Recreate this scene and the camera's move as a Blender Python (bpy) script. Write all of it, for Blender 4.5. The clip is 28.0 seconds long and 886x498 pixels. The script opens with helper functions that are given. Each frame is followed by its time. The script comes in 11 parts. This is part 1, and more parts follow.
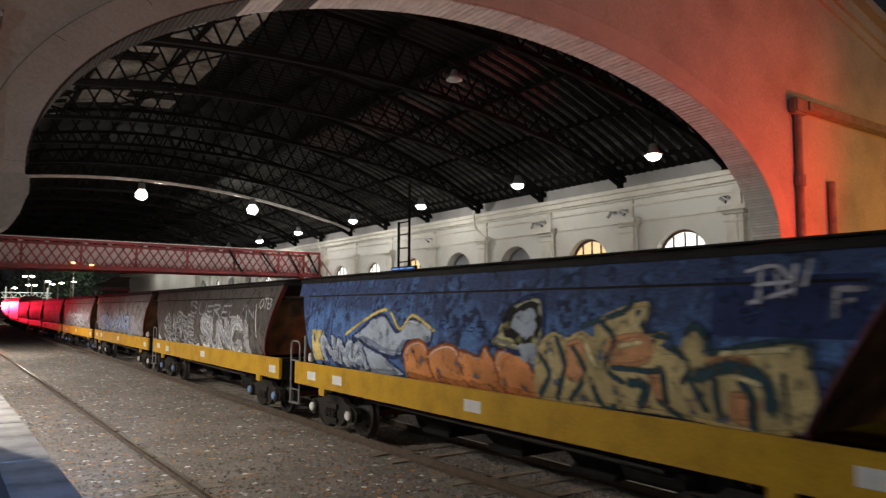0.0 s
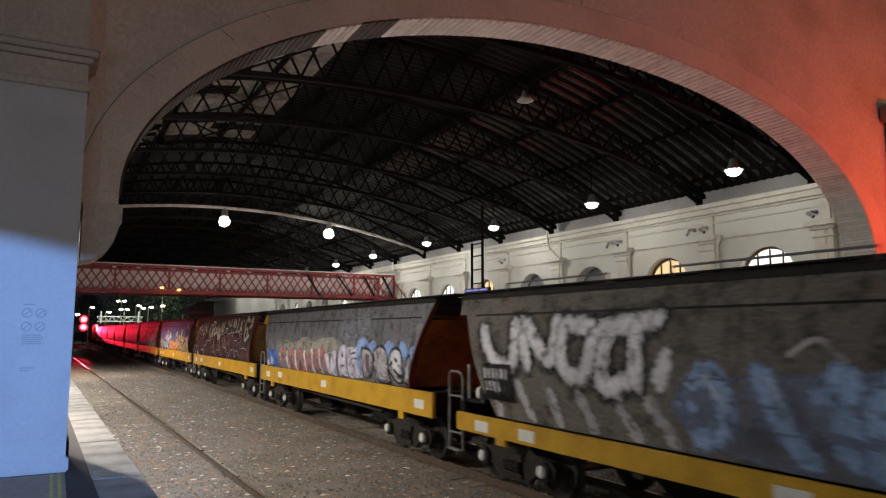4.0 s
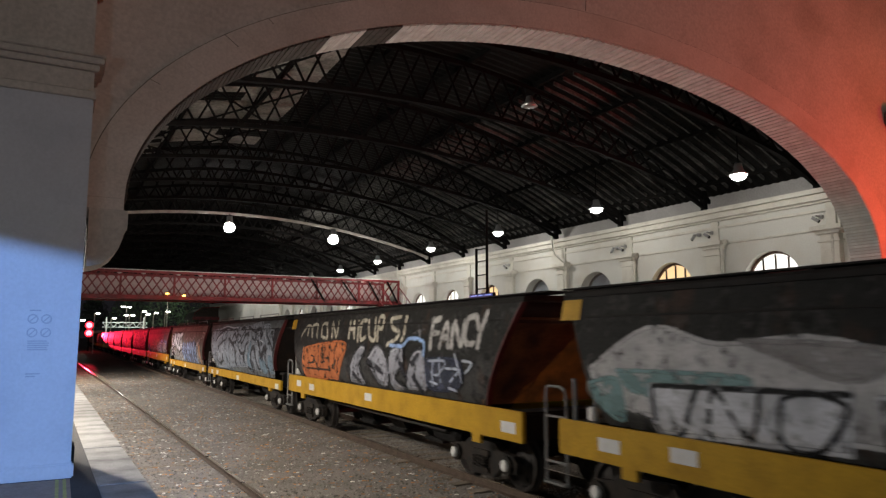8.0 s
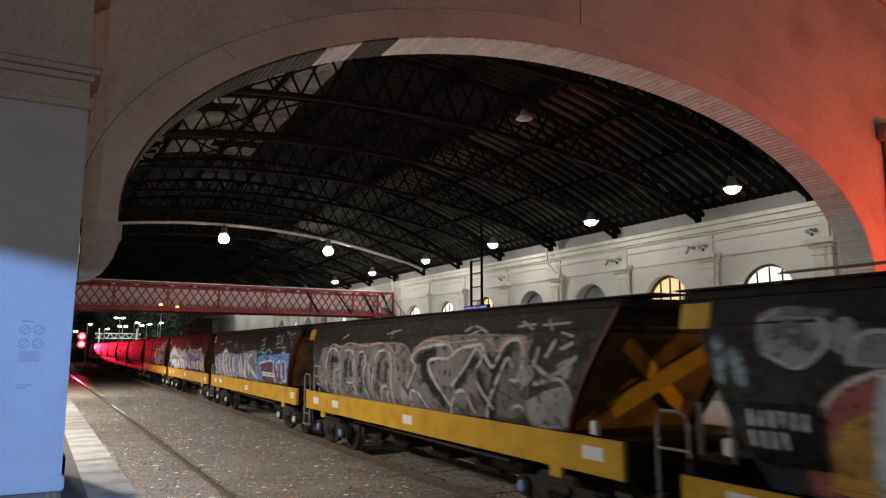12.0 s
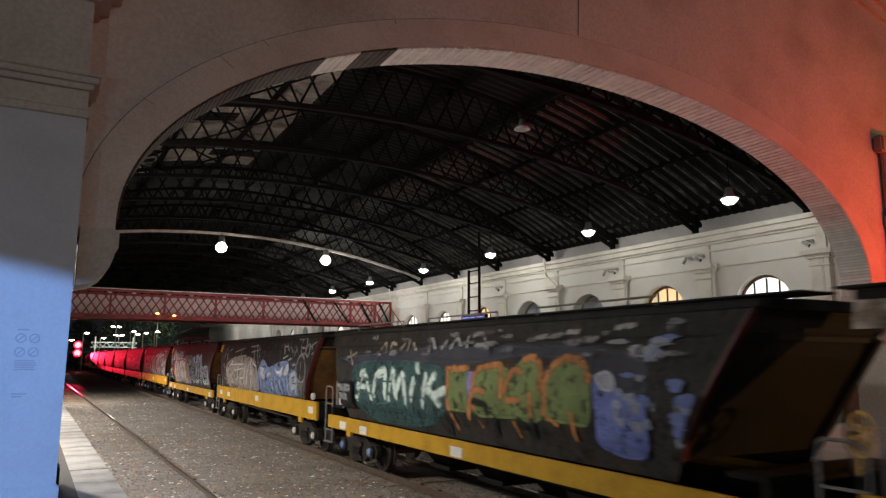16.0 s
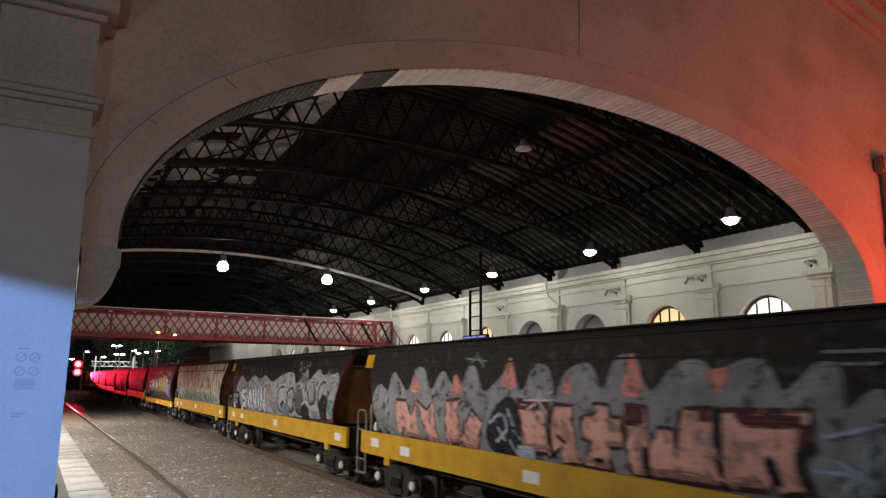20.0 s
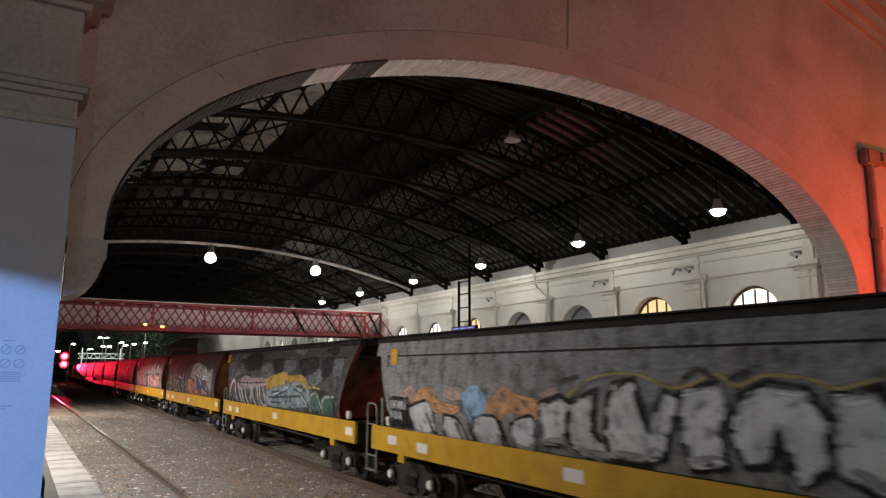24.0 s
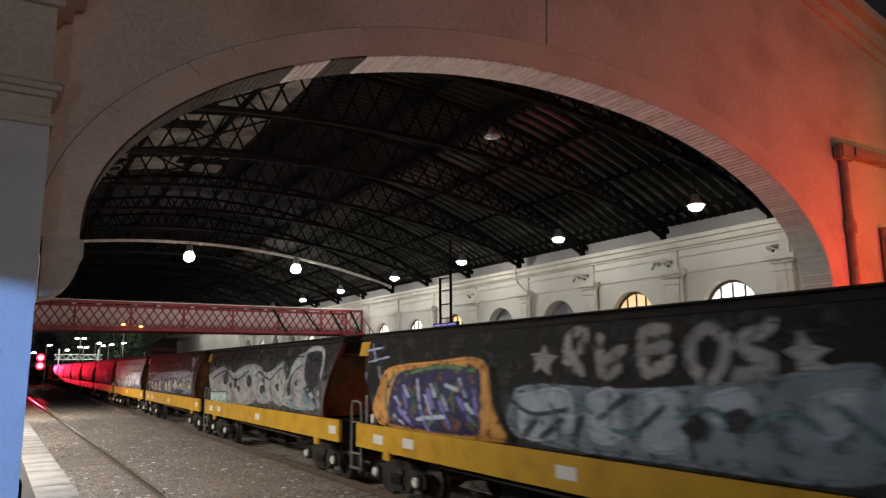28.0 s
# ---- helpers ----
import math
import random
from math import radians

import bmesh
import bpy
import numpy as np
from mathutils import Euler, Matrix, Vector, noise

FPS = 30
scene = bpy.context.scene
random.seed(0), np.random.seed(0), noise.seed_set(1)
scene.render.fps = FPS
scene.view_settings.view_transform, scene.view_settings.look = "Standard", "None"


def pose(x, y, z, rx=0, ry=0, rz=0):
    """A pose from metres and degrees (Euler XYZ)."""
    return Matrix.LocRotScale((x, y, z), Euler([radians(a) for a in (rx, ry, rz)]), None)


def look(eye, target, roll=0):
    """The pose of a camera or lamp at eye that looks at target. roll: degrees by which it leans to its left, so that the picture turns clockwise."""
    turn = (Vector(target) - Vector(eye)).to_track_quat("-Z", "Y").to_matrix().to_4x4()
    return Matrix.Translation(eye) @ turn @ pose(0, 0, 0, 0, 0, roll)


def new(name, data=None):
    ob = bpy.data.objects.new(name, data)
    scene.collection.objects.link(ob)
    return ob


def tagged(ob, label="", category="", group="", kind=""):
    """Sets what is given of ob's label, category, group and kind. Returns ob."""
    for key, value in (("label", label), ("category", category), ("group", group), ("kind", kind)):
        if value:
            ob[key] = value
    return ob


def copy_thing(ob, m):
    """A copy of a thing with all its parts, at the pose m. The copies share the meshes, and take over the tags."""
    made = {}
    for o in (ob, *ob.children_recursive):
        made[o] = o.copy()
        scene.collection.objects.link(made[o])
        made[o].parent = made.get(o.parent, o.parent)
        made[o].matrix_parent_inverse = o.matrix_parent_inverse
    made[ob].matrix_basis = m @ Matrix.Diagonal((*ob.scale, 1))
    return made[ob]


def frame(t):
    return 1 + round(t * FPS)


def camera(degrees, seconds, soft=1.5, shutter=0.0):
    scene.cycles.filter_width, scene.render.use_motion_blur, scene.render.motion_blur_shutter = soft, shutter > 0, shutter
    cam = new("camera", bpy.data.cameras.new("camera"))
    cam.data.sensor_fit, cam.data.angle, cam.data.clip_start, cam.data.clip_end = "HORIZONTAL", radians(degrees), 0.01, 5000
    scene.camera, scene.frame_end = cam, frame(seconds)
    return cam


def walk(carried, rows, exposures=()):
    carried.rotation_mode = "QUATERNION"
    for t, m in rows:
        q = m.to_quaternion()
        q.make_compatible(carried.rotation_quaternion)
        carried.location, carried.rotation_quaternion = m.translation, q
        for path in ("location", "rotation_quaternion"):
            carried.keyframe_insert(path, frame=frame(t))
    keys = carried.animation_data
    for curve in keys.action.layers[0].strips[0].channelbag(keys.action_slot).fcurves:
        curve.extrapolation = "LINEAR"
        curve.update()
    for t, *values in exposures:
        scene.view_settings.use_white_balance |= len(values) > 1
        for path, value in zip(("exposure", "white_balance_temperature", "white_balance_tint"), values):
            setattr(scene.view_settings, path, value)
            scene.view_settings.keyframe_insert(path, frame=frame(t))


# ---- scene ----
cam = camera(64.28, 28.0, soft=1.35, shutter=0.32)
PATH = [
    (0.0, pose(0, 0, 2.65, 94.93, -0.29, -34.71)),
    (0.5, pose(0, 0, 2.65, 95.81, -0.32, -31.12)),
    (1.0, pose(0, 0, 2.65, 96.08, -0.37, -29.87)),
    (1.5, pose(0, 0, 2.65, 96.50, -0.19, -29.44)),
    (2.0, pose(0, 0, 2.65, 96.29, -0.28, -29.40)),
    (2.5, pose(0, 0, 2.65, 96.49, -0.19, -29.21)),
    (3.0, pose(0, 0, 2.65, 96.62, -0.23, -29.00)),
    (3.5, pose(0, 0, 2.65, 96.71, -0.12, -28.78)),
    (5.5, pose(0, 0, 2.65, 96.45, -0.01, -28.69)),
    (6.0, pose(0, 0, 2.65, 96.49, 0.07, -28.66)),
    (6.5, pose(0, 0, 2.65, 96.61, 0.04, -28.56)),
    (7.0, pose(0, 0, 2.65, 96.69, -0.07, -28.47)),
    (7.5, pose(0, 0, 2.65, 96.76, -0.14, -28.48)),
    (8.0, pose(0, 0, 2.65, 97.10, -0.00, -28.34)),
    (8.5, pose(0, 0, 2.65, 97.53, -0.19, -28.37)),
    (9.0, pose(0, 0, 2.65, 97.72, -0.42, -28.38)),
    (9.5, pose(0, 0, 2.65, 98.07, -0.41, -28.44)),
    (10.0, pose(0, 0, 2.65, 98.07, -0.32, -28.49)),
    (10.5, pose(0, 0, 2.65, 98.15, -0.37, -28.54)),
    (11.0, pose(0, 0, 2.65, 98.29, -0.27, -28.63)),
    (11.5, pose(0, 0, 2.65, 98.25, -0.17, -28.72)),
    (12.0, pose(0, 0, 2.65, 98.06, -0.14, -28.78)),
    (12.5, pose(0, 0, 2.65, 97.83, -0.16, -28.77)),
    (14.5, pose(0, 0, 2.65, 98.17, 0.05, -29.06)),
    (15.0, pose(0, 0, 2.65, 98.41, -0.10, -29.09)),
    (15.5, pose(0, 0, 2.65, 98.59, -0.22, -28.93)),
    (16.0, pose(0, 0, 2.65, 98.85, -0.32, -29.00)),
    (16.5, pose(0, 0, 2.65, 99.14, -0.23, -28.86)),
    (17.0, pose(0, 0, 2.65, 99.58, -0.37, -28.79)),
    (17.5, pose(0, 0, 2.65, 99.69, -0.56, -28.70)),
    (18.0, pose(0, 0, 2.65, 99.96, -0.47, -28.60)),
    (18.5, pose(0, 0, 2.65, 100.10, -0.51, -28.58)),
    (19.0, pose(0, 0, 2.65, 100.29, -0.47, -28.73)),
    (19.5, pose(0, 0, 2.65, 100.32, -0.41, -28.89)),
    (20.0, pose(0, 0, 2.65, 100.43, -0.44, -28.90)),
    (20.5, pose(0, 0, 2.65, 100.45, -0.19, -28.83)),
    (22.5, pose(0, 0, 2.65, 100.42, -0.26, -29.26)),
    (23.0, pose(0, 0, 2.65, 100.21, -0.30, -29.33)),
    (23.5, pose(0, 0, 2.65, 99.79, -0.31, -29.68)),
    (24.0, pose(0, 0, 2.65, 99.73, -0.27, -29.80)),
    (24.5, pose(0, 0, 2.65, 99.54, -0.11, -29.77)),
    (25.0, pose(0, 0, 2.65, 99.21, -0.23, -29.60)),
    (25.5, pose(0, 0, 2.65, 99.31, -0.28, -29.60)),
    (26.0, pose(0, 0, 2.65, 99.38, -0.30, -29.75)),
    (26.5, pose(0, 0, 2.65, 99.29, -0.14, -29.67)),
    (27.0, pose(0, 0, 2.65, 99.13, -0.13, -29.77)),
    (27.5, pose(0, 0, 2.65, 99.18, 0.03, -29.75)),
    (28.0, pose(0, 0, 2.65, 99.46, 0.45, -31.25)),
]
walk(cam, PATH)

# ---- light ----
world = bpy.data.worlds.new("night")
scene.world = world
world.use_nodes = True
bg = world.node_tree.nodes["Background"]
bg.inputs[0].default_value = (0.30, 0.28, 0.33, 1)
bg.inputs[1].default_value = 0.03
scene.view_settings.exposure = 0.0


def lamp(name, kind, place, watts, colour, size=0.1, target=None, spot=None, blend=0.5):
    data = bpy.data.lights.new(name, kind)
    data.energy, data.color = watts, colour
    if kind == "AREA":
        data.size = size
    else:
        data.shadow_soft_size = size
    if kind == "SPOT":
        data.spot_size, data.spot_blend = radians(spot), blend
    ob = new(name, data)
    ob.matrix_world = look(place, target) if target else pose(*place)
    return ob


# lamps past y 52 are added, to light the wall beyond the bridge
SHED_LAMPS = [(16.5, y, 7.13) for y in (13.12, 19.13, 25.55, 31.9, 38.85, 45.25)] + [(16.5, 51.65 + 6.42 * i, 7.13) for i in range(6)]
GLOBE_LAMPS = [(7.28, 36.45, 8.48), (12.85, 36.45, 8.22)]
for p in SHED_LAMPS:
    lamp("shed_lamp_light", "POINT", (p[0], p[1], p[2] - 0.17), 50 if p[1] < 15 else 86 if p[1] < 20 else 145, (1.0, 0.96, 0.88), 0.10)
for p in GLOBE_LAMPS:
    lamp("globe_lamp_light", "POINT", (p[0], p[1], p[2] - 0.30), 230, (1.0, 0.95, 0.88), 0.12)
# lamps added on the west side, unseen behind the pier, to light platform and wagons
WEST_LAMPS = [(-0.75, 14.2, 4.9), (-1.1, 22.5, 4.9), (-1.3, 33.0, 4.9), (-1.3, 48.0, 4.9)]
for p, w in zip(WEST_LAMPS, (1600, 1600, 2600, 4800)):
    lamp("platform_lamp_light", "SPOT" if p[1] > 20 else "POINT", (p[0], p[1], p[2] - 0.2), w, (1.0, 0.92, 0.83), 0.10, (p[0], p[1], 0), 165, 0.3)
# an unseen blue light for the pier and two unseen fill lights on the platform
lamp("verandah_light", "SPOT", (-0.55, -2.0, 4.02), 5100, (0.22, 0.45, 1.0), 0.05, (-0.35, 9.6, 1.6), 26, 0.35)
# both added to brighten the sides of the nearer wagons
lamp("post_lamp_light", "POINT", (-3.4, -0.6, 2.5), 138, (0.76, 0.90, 1.0), 0.12)
lamp("post_lamp_light", "POINT", (-3.4, -8.5, 2.5), 225, (0.82, 0.92, 1.0), 0.12)
# red signal beside the far platform and the sodium street lamp past it
lamp("red_signal_light", "SPOT", (19.7, 4.7, 3.0), 2100, (1.0, 0.03, 0.018), 0.15, (15.8, 10.3, 7.0), 106, 0.7)
lamp("street_lamp_light", "POINT", (24.0, 5.0, 5.8), 620, (1.0, 0.36, 0.03), 0.2)
# unseen fill light, added to brighten the passing wagon ends
lamp("floodlight_light", "SPOT", (20.5, -8.0, 2.2), 4200, (1.0, 0.55, 0.16), 0.15, (8.4, 7.2, 2.2), 18, 0.6)
# unseen fill light added high behind the viewer, for the gable
lamp("yard_lamp_light", "POINT", (11.5, -18.0, 13.0), 2800, (1.0, 0.86, 0.76), 0.3)
# red platform signal far up the line
lamp("far_signal_light", "SPOT", (5.1, 158.6, 3.39), 650000, (1.0, 0.02, 0.055), 0.12, (10.5, 58.6, 2.2), 5.1, 0.35)
lamp("far_signal_light", "SPOT", (5.1, 158.6, 4.96), 260000, (1.0, 0.02, 0.055), 0.12, (2.1, 72.0, 0.0), 1.5, 0.9)


# ---- materials ----
def mat(name, colour, rough=0.7, metal=0.0, vary=0.25, scale=3.0, fine=40.0, bump=0.15, second=None, amount=0.5, gloss=0.5, island=0.0):
    """A surface with variation at two scales: large stains towards `second` and fine grain with relief."""
    m = bpy.data.materials.new(name)
    m.use_nodes = True
    nt = m.node_tree
    n, l = nt.nodes, nt.links
    b = n["Principled BSDF"]
    b.inputs["Metallic"].default_value = metal
    b.inputs["Specular IOR Level"].default_value = gloss
    co = n.new("ShaderNodeTexCoord")
    big = n.new("ShaderNodeTexNoise")
    big.inputs["Scale"].default_value, big.inputs["Detail"].default_value = scale, 6
    small = n.new("ShaderNodeTexNoise")
    small.inputs["Scale"].default_value, small.inputs["Detail"].default_value = fine, 4
    l.new(co.outputs["Object"], big.inputs["Vector"])
    l.new(co.outputs["Object"], small.inputs["Vector"])
    ramp = n.new("ShaderNodeValToRGB")
    c2 = second or tuple(c * (1 - vary) for c in colour)
    ramp.color_ramp.elements[0].position = 0.62 - 0.4 * amount
    ramp.color_ramp.elements[1].position = 0.86 - 0.4 * amount + 0.1
    ramp.color_ramp.elements[0].color = (*colour, 1)
    ramp.color_ramp.elements[1].color = (*c2, 1)
    l.new(big.outputs["Fac"], ramp.inputs["Fac"])
    mix = n.new("ShaderNodeMix")
    mix.data_type, mix.blend_type = "RGBA", "MULTIPLY"
    mix.inputs["Factor"].default_value = 1.0
    l.new(ramp.outputs["Color"], mix.inputs[6])
    r2 = n.new("ShaderNodeValToRGB")
    lo = 1 - vary
    r2.color_ramp.elements[0].position, r2.color_ramp.elements[1].position = 0.32, 0.68
    r2.color_ramp.elements[0].color = (lo, lo, lo, 1)
    r2.color_ramp.elements[1].color = (1, 1, 1, 1)
    l.new(small.outputs["Fac"], r2.inputs["Fac"])
    l.new(r2.outputs["Color"], mix.inputs[7])
    out = mix.outputs[2]
    if island:
        g = n.new("ShaderNodeNewGeometry")
        o = n.new("ShaderNodeObjectInfo")
        a = n.new("ShaderNodeMath")
        a.operation = "ADD"
        fr = n.new("ShaderNodeMath")
        fr.operation = "FRACT"
        l.new(g.outputs["Random Per Island"], a.inputs[0])
        l.new(o.outputs["Random"], a.inputs[1])
        l.new(a.outputs[0], fr.inputs[0])
        mr = n.new("ShaderNodeMapRange")
        mr.inputs["To Min"].default_value, mr.inputs["To Max"].default_value = 1 - island, 1 + island * 0.6
        l.new(fr.outputs[0], mr.inputs["Value"])
        m2 = n.new("ShaderNodeMix")
        m2.data_type, m2.blend_type = "RGBA", "MULTIPLY"
        m2.inputs["Factor"].default_value = 1.0
        l.new(out, m2.inputs[6])
        l.new(mr.outputs["Result"], m2.inputs[7])
        out = m2.outputs[2]
    l.new(out, b.inputs["Base Color"])
    rr = n.new("ShaderNodeMapRange")
    rr.inputs["To Min"].default_value, rr.inputs["To Max"].default_value = max(0.05, rough - 0.12), min(1, rough + 0.12)
    l.new(big.outputs["Fac"], rr.inputs["Value"])
    l.new(rr.outputs["Result"], b.inputs["Roughness"])
    if bump:
        bn = n.new("ShaderNodeBump")
        bn.inputs["Strength"].default_value, bn.inputs["Distance"].default_value = bump, 0.01
        l.new(small.outputs["Fac"], bn.inputs["Height"])
        l.new(bn.outputs["Normal"], b.inputs["Normal"])
    return m


def glow(name, colour, strength):
    m = bpy.data.materials.new(name)
    m.use_nodes = True
    b = m.node_tree.nodes["Principled BSDF"]
    b.inputs["Base Color"].default_value = (*[0.5 * c for c in colour], 1)
    b.inputs["Emission Color"].default_value = (*colour, 1)
    b.inputs["Emission Strength"].default_value = strength
    return m


STUCCO = mat("painted_stucco", (0.56, 0.53, 0.48), 0.85, 0, 0.2, 0.55, 18, 0.35, (0.38, 0.35, 0.305), 0.5)
STUCCO_RING = mat("archivolt_stucco", (0.60, 0.555, 0.50), 0.85, 0, 0.16, 0.9, 30, 0.25, (0.43, 0.39, 0.34), 0.5)
STUCCO_WALL = mat("cream_stucco", (0.70, 0.70, 0.655), 0.8, 0, 0.10, 0.9, 25, 0.2, (0.62, 0.59, 0.52), 0.4)
TRIM_CREAM = mat("cream_trim", (0.70, 0.68, 0.61), 0.75, 0, 0.12, 2, 30, 0.15, (0.55, 0.52, 0.46), 0.4)
FRAME_GREY = mat("grey_window_frame", (0.24, 0.215, 0.195), 0.6, 0, 0.3, 3, 30, 0.2)
FRAME_BROWN = mat("brown_window_frame", (0.16, 0.085, 0.055), 0.6, 0, 0.3, 3, 30, 0.2)
DADO_RED = mat("brick_red_dado", (0.36, 0.17, 0.13), 0.7, 0, 0.25, 2, 20, 0.2)
PAVING = mat("pale_platform_paving", (0.46, 0.45, 0.43), 0.75, 0, 0.25, 1.2, 30, 0.2, (0.36, 0.35, 0.33), 0.4)
JOINT_DIRT = mat("dirty_joint", (0.20, 0.17, 0.14), 0.9, 0, 0.6, 2.5, 30, 0.2, (0.06, 0.05, 0.045), 0.5)
GREY_WALL = mat("grey_upper_wall", (0.38, 0.37, 0.36), 0.85, 0, 0.2, 1.0, 20, 0.2)
# some of the blue light on the pier is put into this colour
PIER_LOW = mat("blue_grey_pier_paint", (0.50, 0.52, 0.56), 0.7, 0, 0.08, 1.2, 30, 0.15, (0.42, 0.44, 0.48), 0.35)
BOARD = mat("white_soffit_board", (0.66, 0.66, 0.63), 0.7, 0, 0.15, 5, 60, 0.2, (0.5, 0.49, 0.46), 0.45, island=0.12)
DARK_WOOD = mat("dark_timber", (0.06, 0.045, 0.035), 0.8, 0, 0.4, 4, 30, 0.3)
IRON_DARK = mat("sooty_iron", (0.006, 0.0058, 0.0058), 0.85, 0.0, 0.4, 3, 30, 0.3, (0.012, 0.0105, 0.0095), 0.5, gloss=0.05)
IRON_PALE = mat("pale_painted_iron", (0.55, 0.52, 0.47), 0.6, 0.0, 0.25, 3, 30, 0.2, (0.35, 0.3, 0.25), 0.5)
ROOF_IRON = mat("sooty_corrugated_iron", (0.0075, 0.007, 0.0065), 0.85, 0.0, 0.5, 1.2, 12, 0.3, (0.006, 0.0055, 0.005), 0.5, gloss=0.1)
# pale copy of the roof iron, with lamplight put into its colour
ROOF_LIT = mat("dusty_roof_sheet", (0.33, 0.315, 0.285), 0.85, 0.0, 0.5, 1.1, 12, 0.3, (0.10, 0.09, 0.08), 0.5, gloss=0.2)
RAFTER = mat("dusty_rafter", (0.11, 0.105, 0.096), 0.85, 0.0, 0.7, 2.2, 9, 0.3, (0.008, 0.008, 0.007), 0.72)
RED_PAINT = mat("dull_red_paint", (0.24, 0.02, 0.024), 0.6, 0.0, 0.35, 3, 40, 0.2, (0.06, 0.012, 0.012), 0.5)
BALLAST = mat("ballast_dirt", (0.27, 0.243, 0.212), 0.95, 0, 0.45, 0.8, 24, 0.9, (0.15, 0.13, 0.112), 0.55)
STONE = mat("ballast_stone", (0.34, 0.312, 0.28), 0.9, 0, 0.4, 9, 60, 0.5, (0.20, 0.178, 0.155), 0.5, island=0.45)
LITTER = mat("pale_litter", (0.78, 0.75, 0.68), 0.8, 0, 0.3, 9, 60, 0.1, island=0.4)
SLEEPER = mat("weathered_sleeper", (0.32, 0.265, 0.20), 0.9, 0, 0.45, 6, 40, 0.6, (0.17, 0.135, 0.10), 0.5, island=0.3)
RAIL = mat("rusty_rail", (0.14, 0.10, 0.075), 0.55, 0.5, 0.3, 5, 40, 0.2)
RAIL_TOP = mat("worn_rail_head", (0.42, 0.36, 0.29), 0.3, 0.8, 0.2, 4, 60, 0.05)
ASPHALT = mat("platform_asphalt", (0.07, 0.068, 0.068), 0.8, 0, 0.35, 1.4, 60, 0.5, (0.10, 0.098, 0.095), 0.5, gloss=0.2)
COPING = mat("concrete_coping", (0.36, 0.35, 0.335), 0.75, 0, 0.2, 2.5, 40, 0.3, (0.17, 0.165, 0.158), 0.5, gloss=0.15, island=0.25)
TACTILE = mat("tactile_strip", (0.42, 0.30, 0.22), 0.7, 0, 0.2, 8, 40, 0.2)
YELLOW_LINE = mat("yellow_edge_paint", (0.60, 0.55, 0.16), 0.7, 0, 0.25, 8, 40, 0.2)
PIPE_PAINT = mat("painted_rainwater_iron", (0.34, 0.28, 0.24), 0.7, 0, 0.3, 3, 30, 0.2, (0.2, 0.16, 0.13), 0.5)
GLASS_DARK = mat("dark_window_pane", (0.34, 0.37, 0.42), 0.3, 0, 0.15, 1.5, 10, 0.05)
WINDOW_WHITE = glow("lit_window_white", (1.0, 0.97, 0.90), 1.5)
WINDOW_WARM = glow("lit_window_warm", (1.0, 0.72, 0.38), 0.9)
BULB = glow("lamp_bulb", (1.0, 0.97, 0.92), 18)
LAMP_METAL = mat("galvanised_lamp", (0.45, 0.45, 0.45), 0.4, 0.7, 0.15, 6, 50, 0.1)
RED_GLOW = glow("red_signal_lens", (1.0, 0.03, 0.04), 26)
RED_HALO = glow("red_lens_rim", (1.0, 0.02, 0.05), 1.3)
HATCH_RED = mat("dull_red_hatch", (0.13, 0.02, 0.018), 0.6, 0, 0.3, 4, 30, 0.2)
BRIDGE_BACKING = mat("bridge_infill_mesh", (0.60, 0.49, 0.48), 0.8, 0, 0.3, 2, 60, 0.2)
PLASTIC_GREY = mat("grey_camera_housing", (0.40, 0.40, 0.40), 0.5, 0, 0.15, 8, 40, 0.1)
FAR_WHITE = glow("far_lamp_white", (1.0, 0.95, 0.85), 9)
FAR_AMBER = glow("far_lamp_amber", (1.0, 0.45, 0.10), 8)
SCREEN_BLUE = glow("display_blue", (0.03, 0.10, 0.35), 0.5)
LEAF = mat("dark_foliage", (0.06, 0.08, 0.045), 0.8, 0, 0.5, 1.5, 9, 0.3, island=0.5)
DRY_LEAF = mat("dry_leaf", (0.60, 0.28, 0.09), 0.8, 0, 0.4, 9, 60, 0.1, (0.22, 0.10, 0.04), 0.5, island=0.5)
DISPLAY_TEXT = glow("display_text", (0.25, 0.5, 1.0), 0.9)
BARK = mat("bark", (0.09, 0.07, 0.05), 0.9, 0, 0.4, 5, 30, 0.6)
SILL_YELLOW = mat("yellow_sill_paint", (0.53, 0.305, 0.014), 0.6, 0.0, 0.25, 2.2, 35, 0.12, (0.40, 0.22, 0.013), 0.5, gloss=0.25)
BOGIE = mat("greasy_bogie_steel", (0.017, 0.0155, 0.014), 0.75, 0.1, 0.4, 6, 40, 0.3, (0.045, 0.034, 0.026), 0.6, gloss=0.25)
WHEEL = mat("wheel_steel", (0.035, 0.03, 0.027), 0.6, 0.4, 0.3, 6, 40, 0.2)
CAP_WHITE = mat("white_axle_cap", (0.68, 0.68, 0.66), 0.5, 0.0, 0.15, 8, 40, 0.1)
CAP_BLUE = mat("blue_axle_cap", (0.16, 0.26, 0.52), 0.5, 0.0, 0.15, 8, 40, 0.1)
UNDER = mat("dark_underframe", (0.011, 0.010, 0.0095), 0.85, 0.1, 0.4, 4, 30, 0.3, gloss=0.2)
END_DARK = mat("dark_end_sheet", (0.022, 0.018, 0.017), 0.75, 0.1, 0.4, 2.5, 25, 0.2, (0.045, 0.028, 0.02), 0.5, gloss=0.2)
END_RUST = mat("rusty_orange_end_sheet", (0.21, 0.10, 0.018), 0.75, 0.0, 0.4, 2.0, 25, 0.2, (0.045, 0.02, 0.010), 0.65)
END_BROWN = mat("rusty_brown_end_sheet", (0.17, 0.075, 0.022), 0.75, 0.0, 0.35, 2.4, 25, 0.2, (0.03, 0.016, 0.010), 0.7)
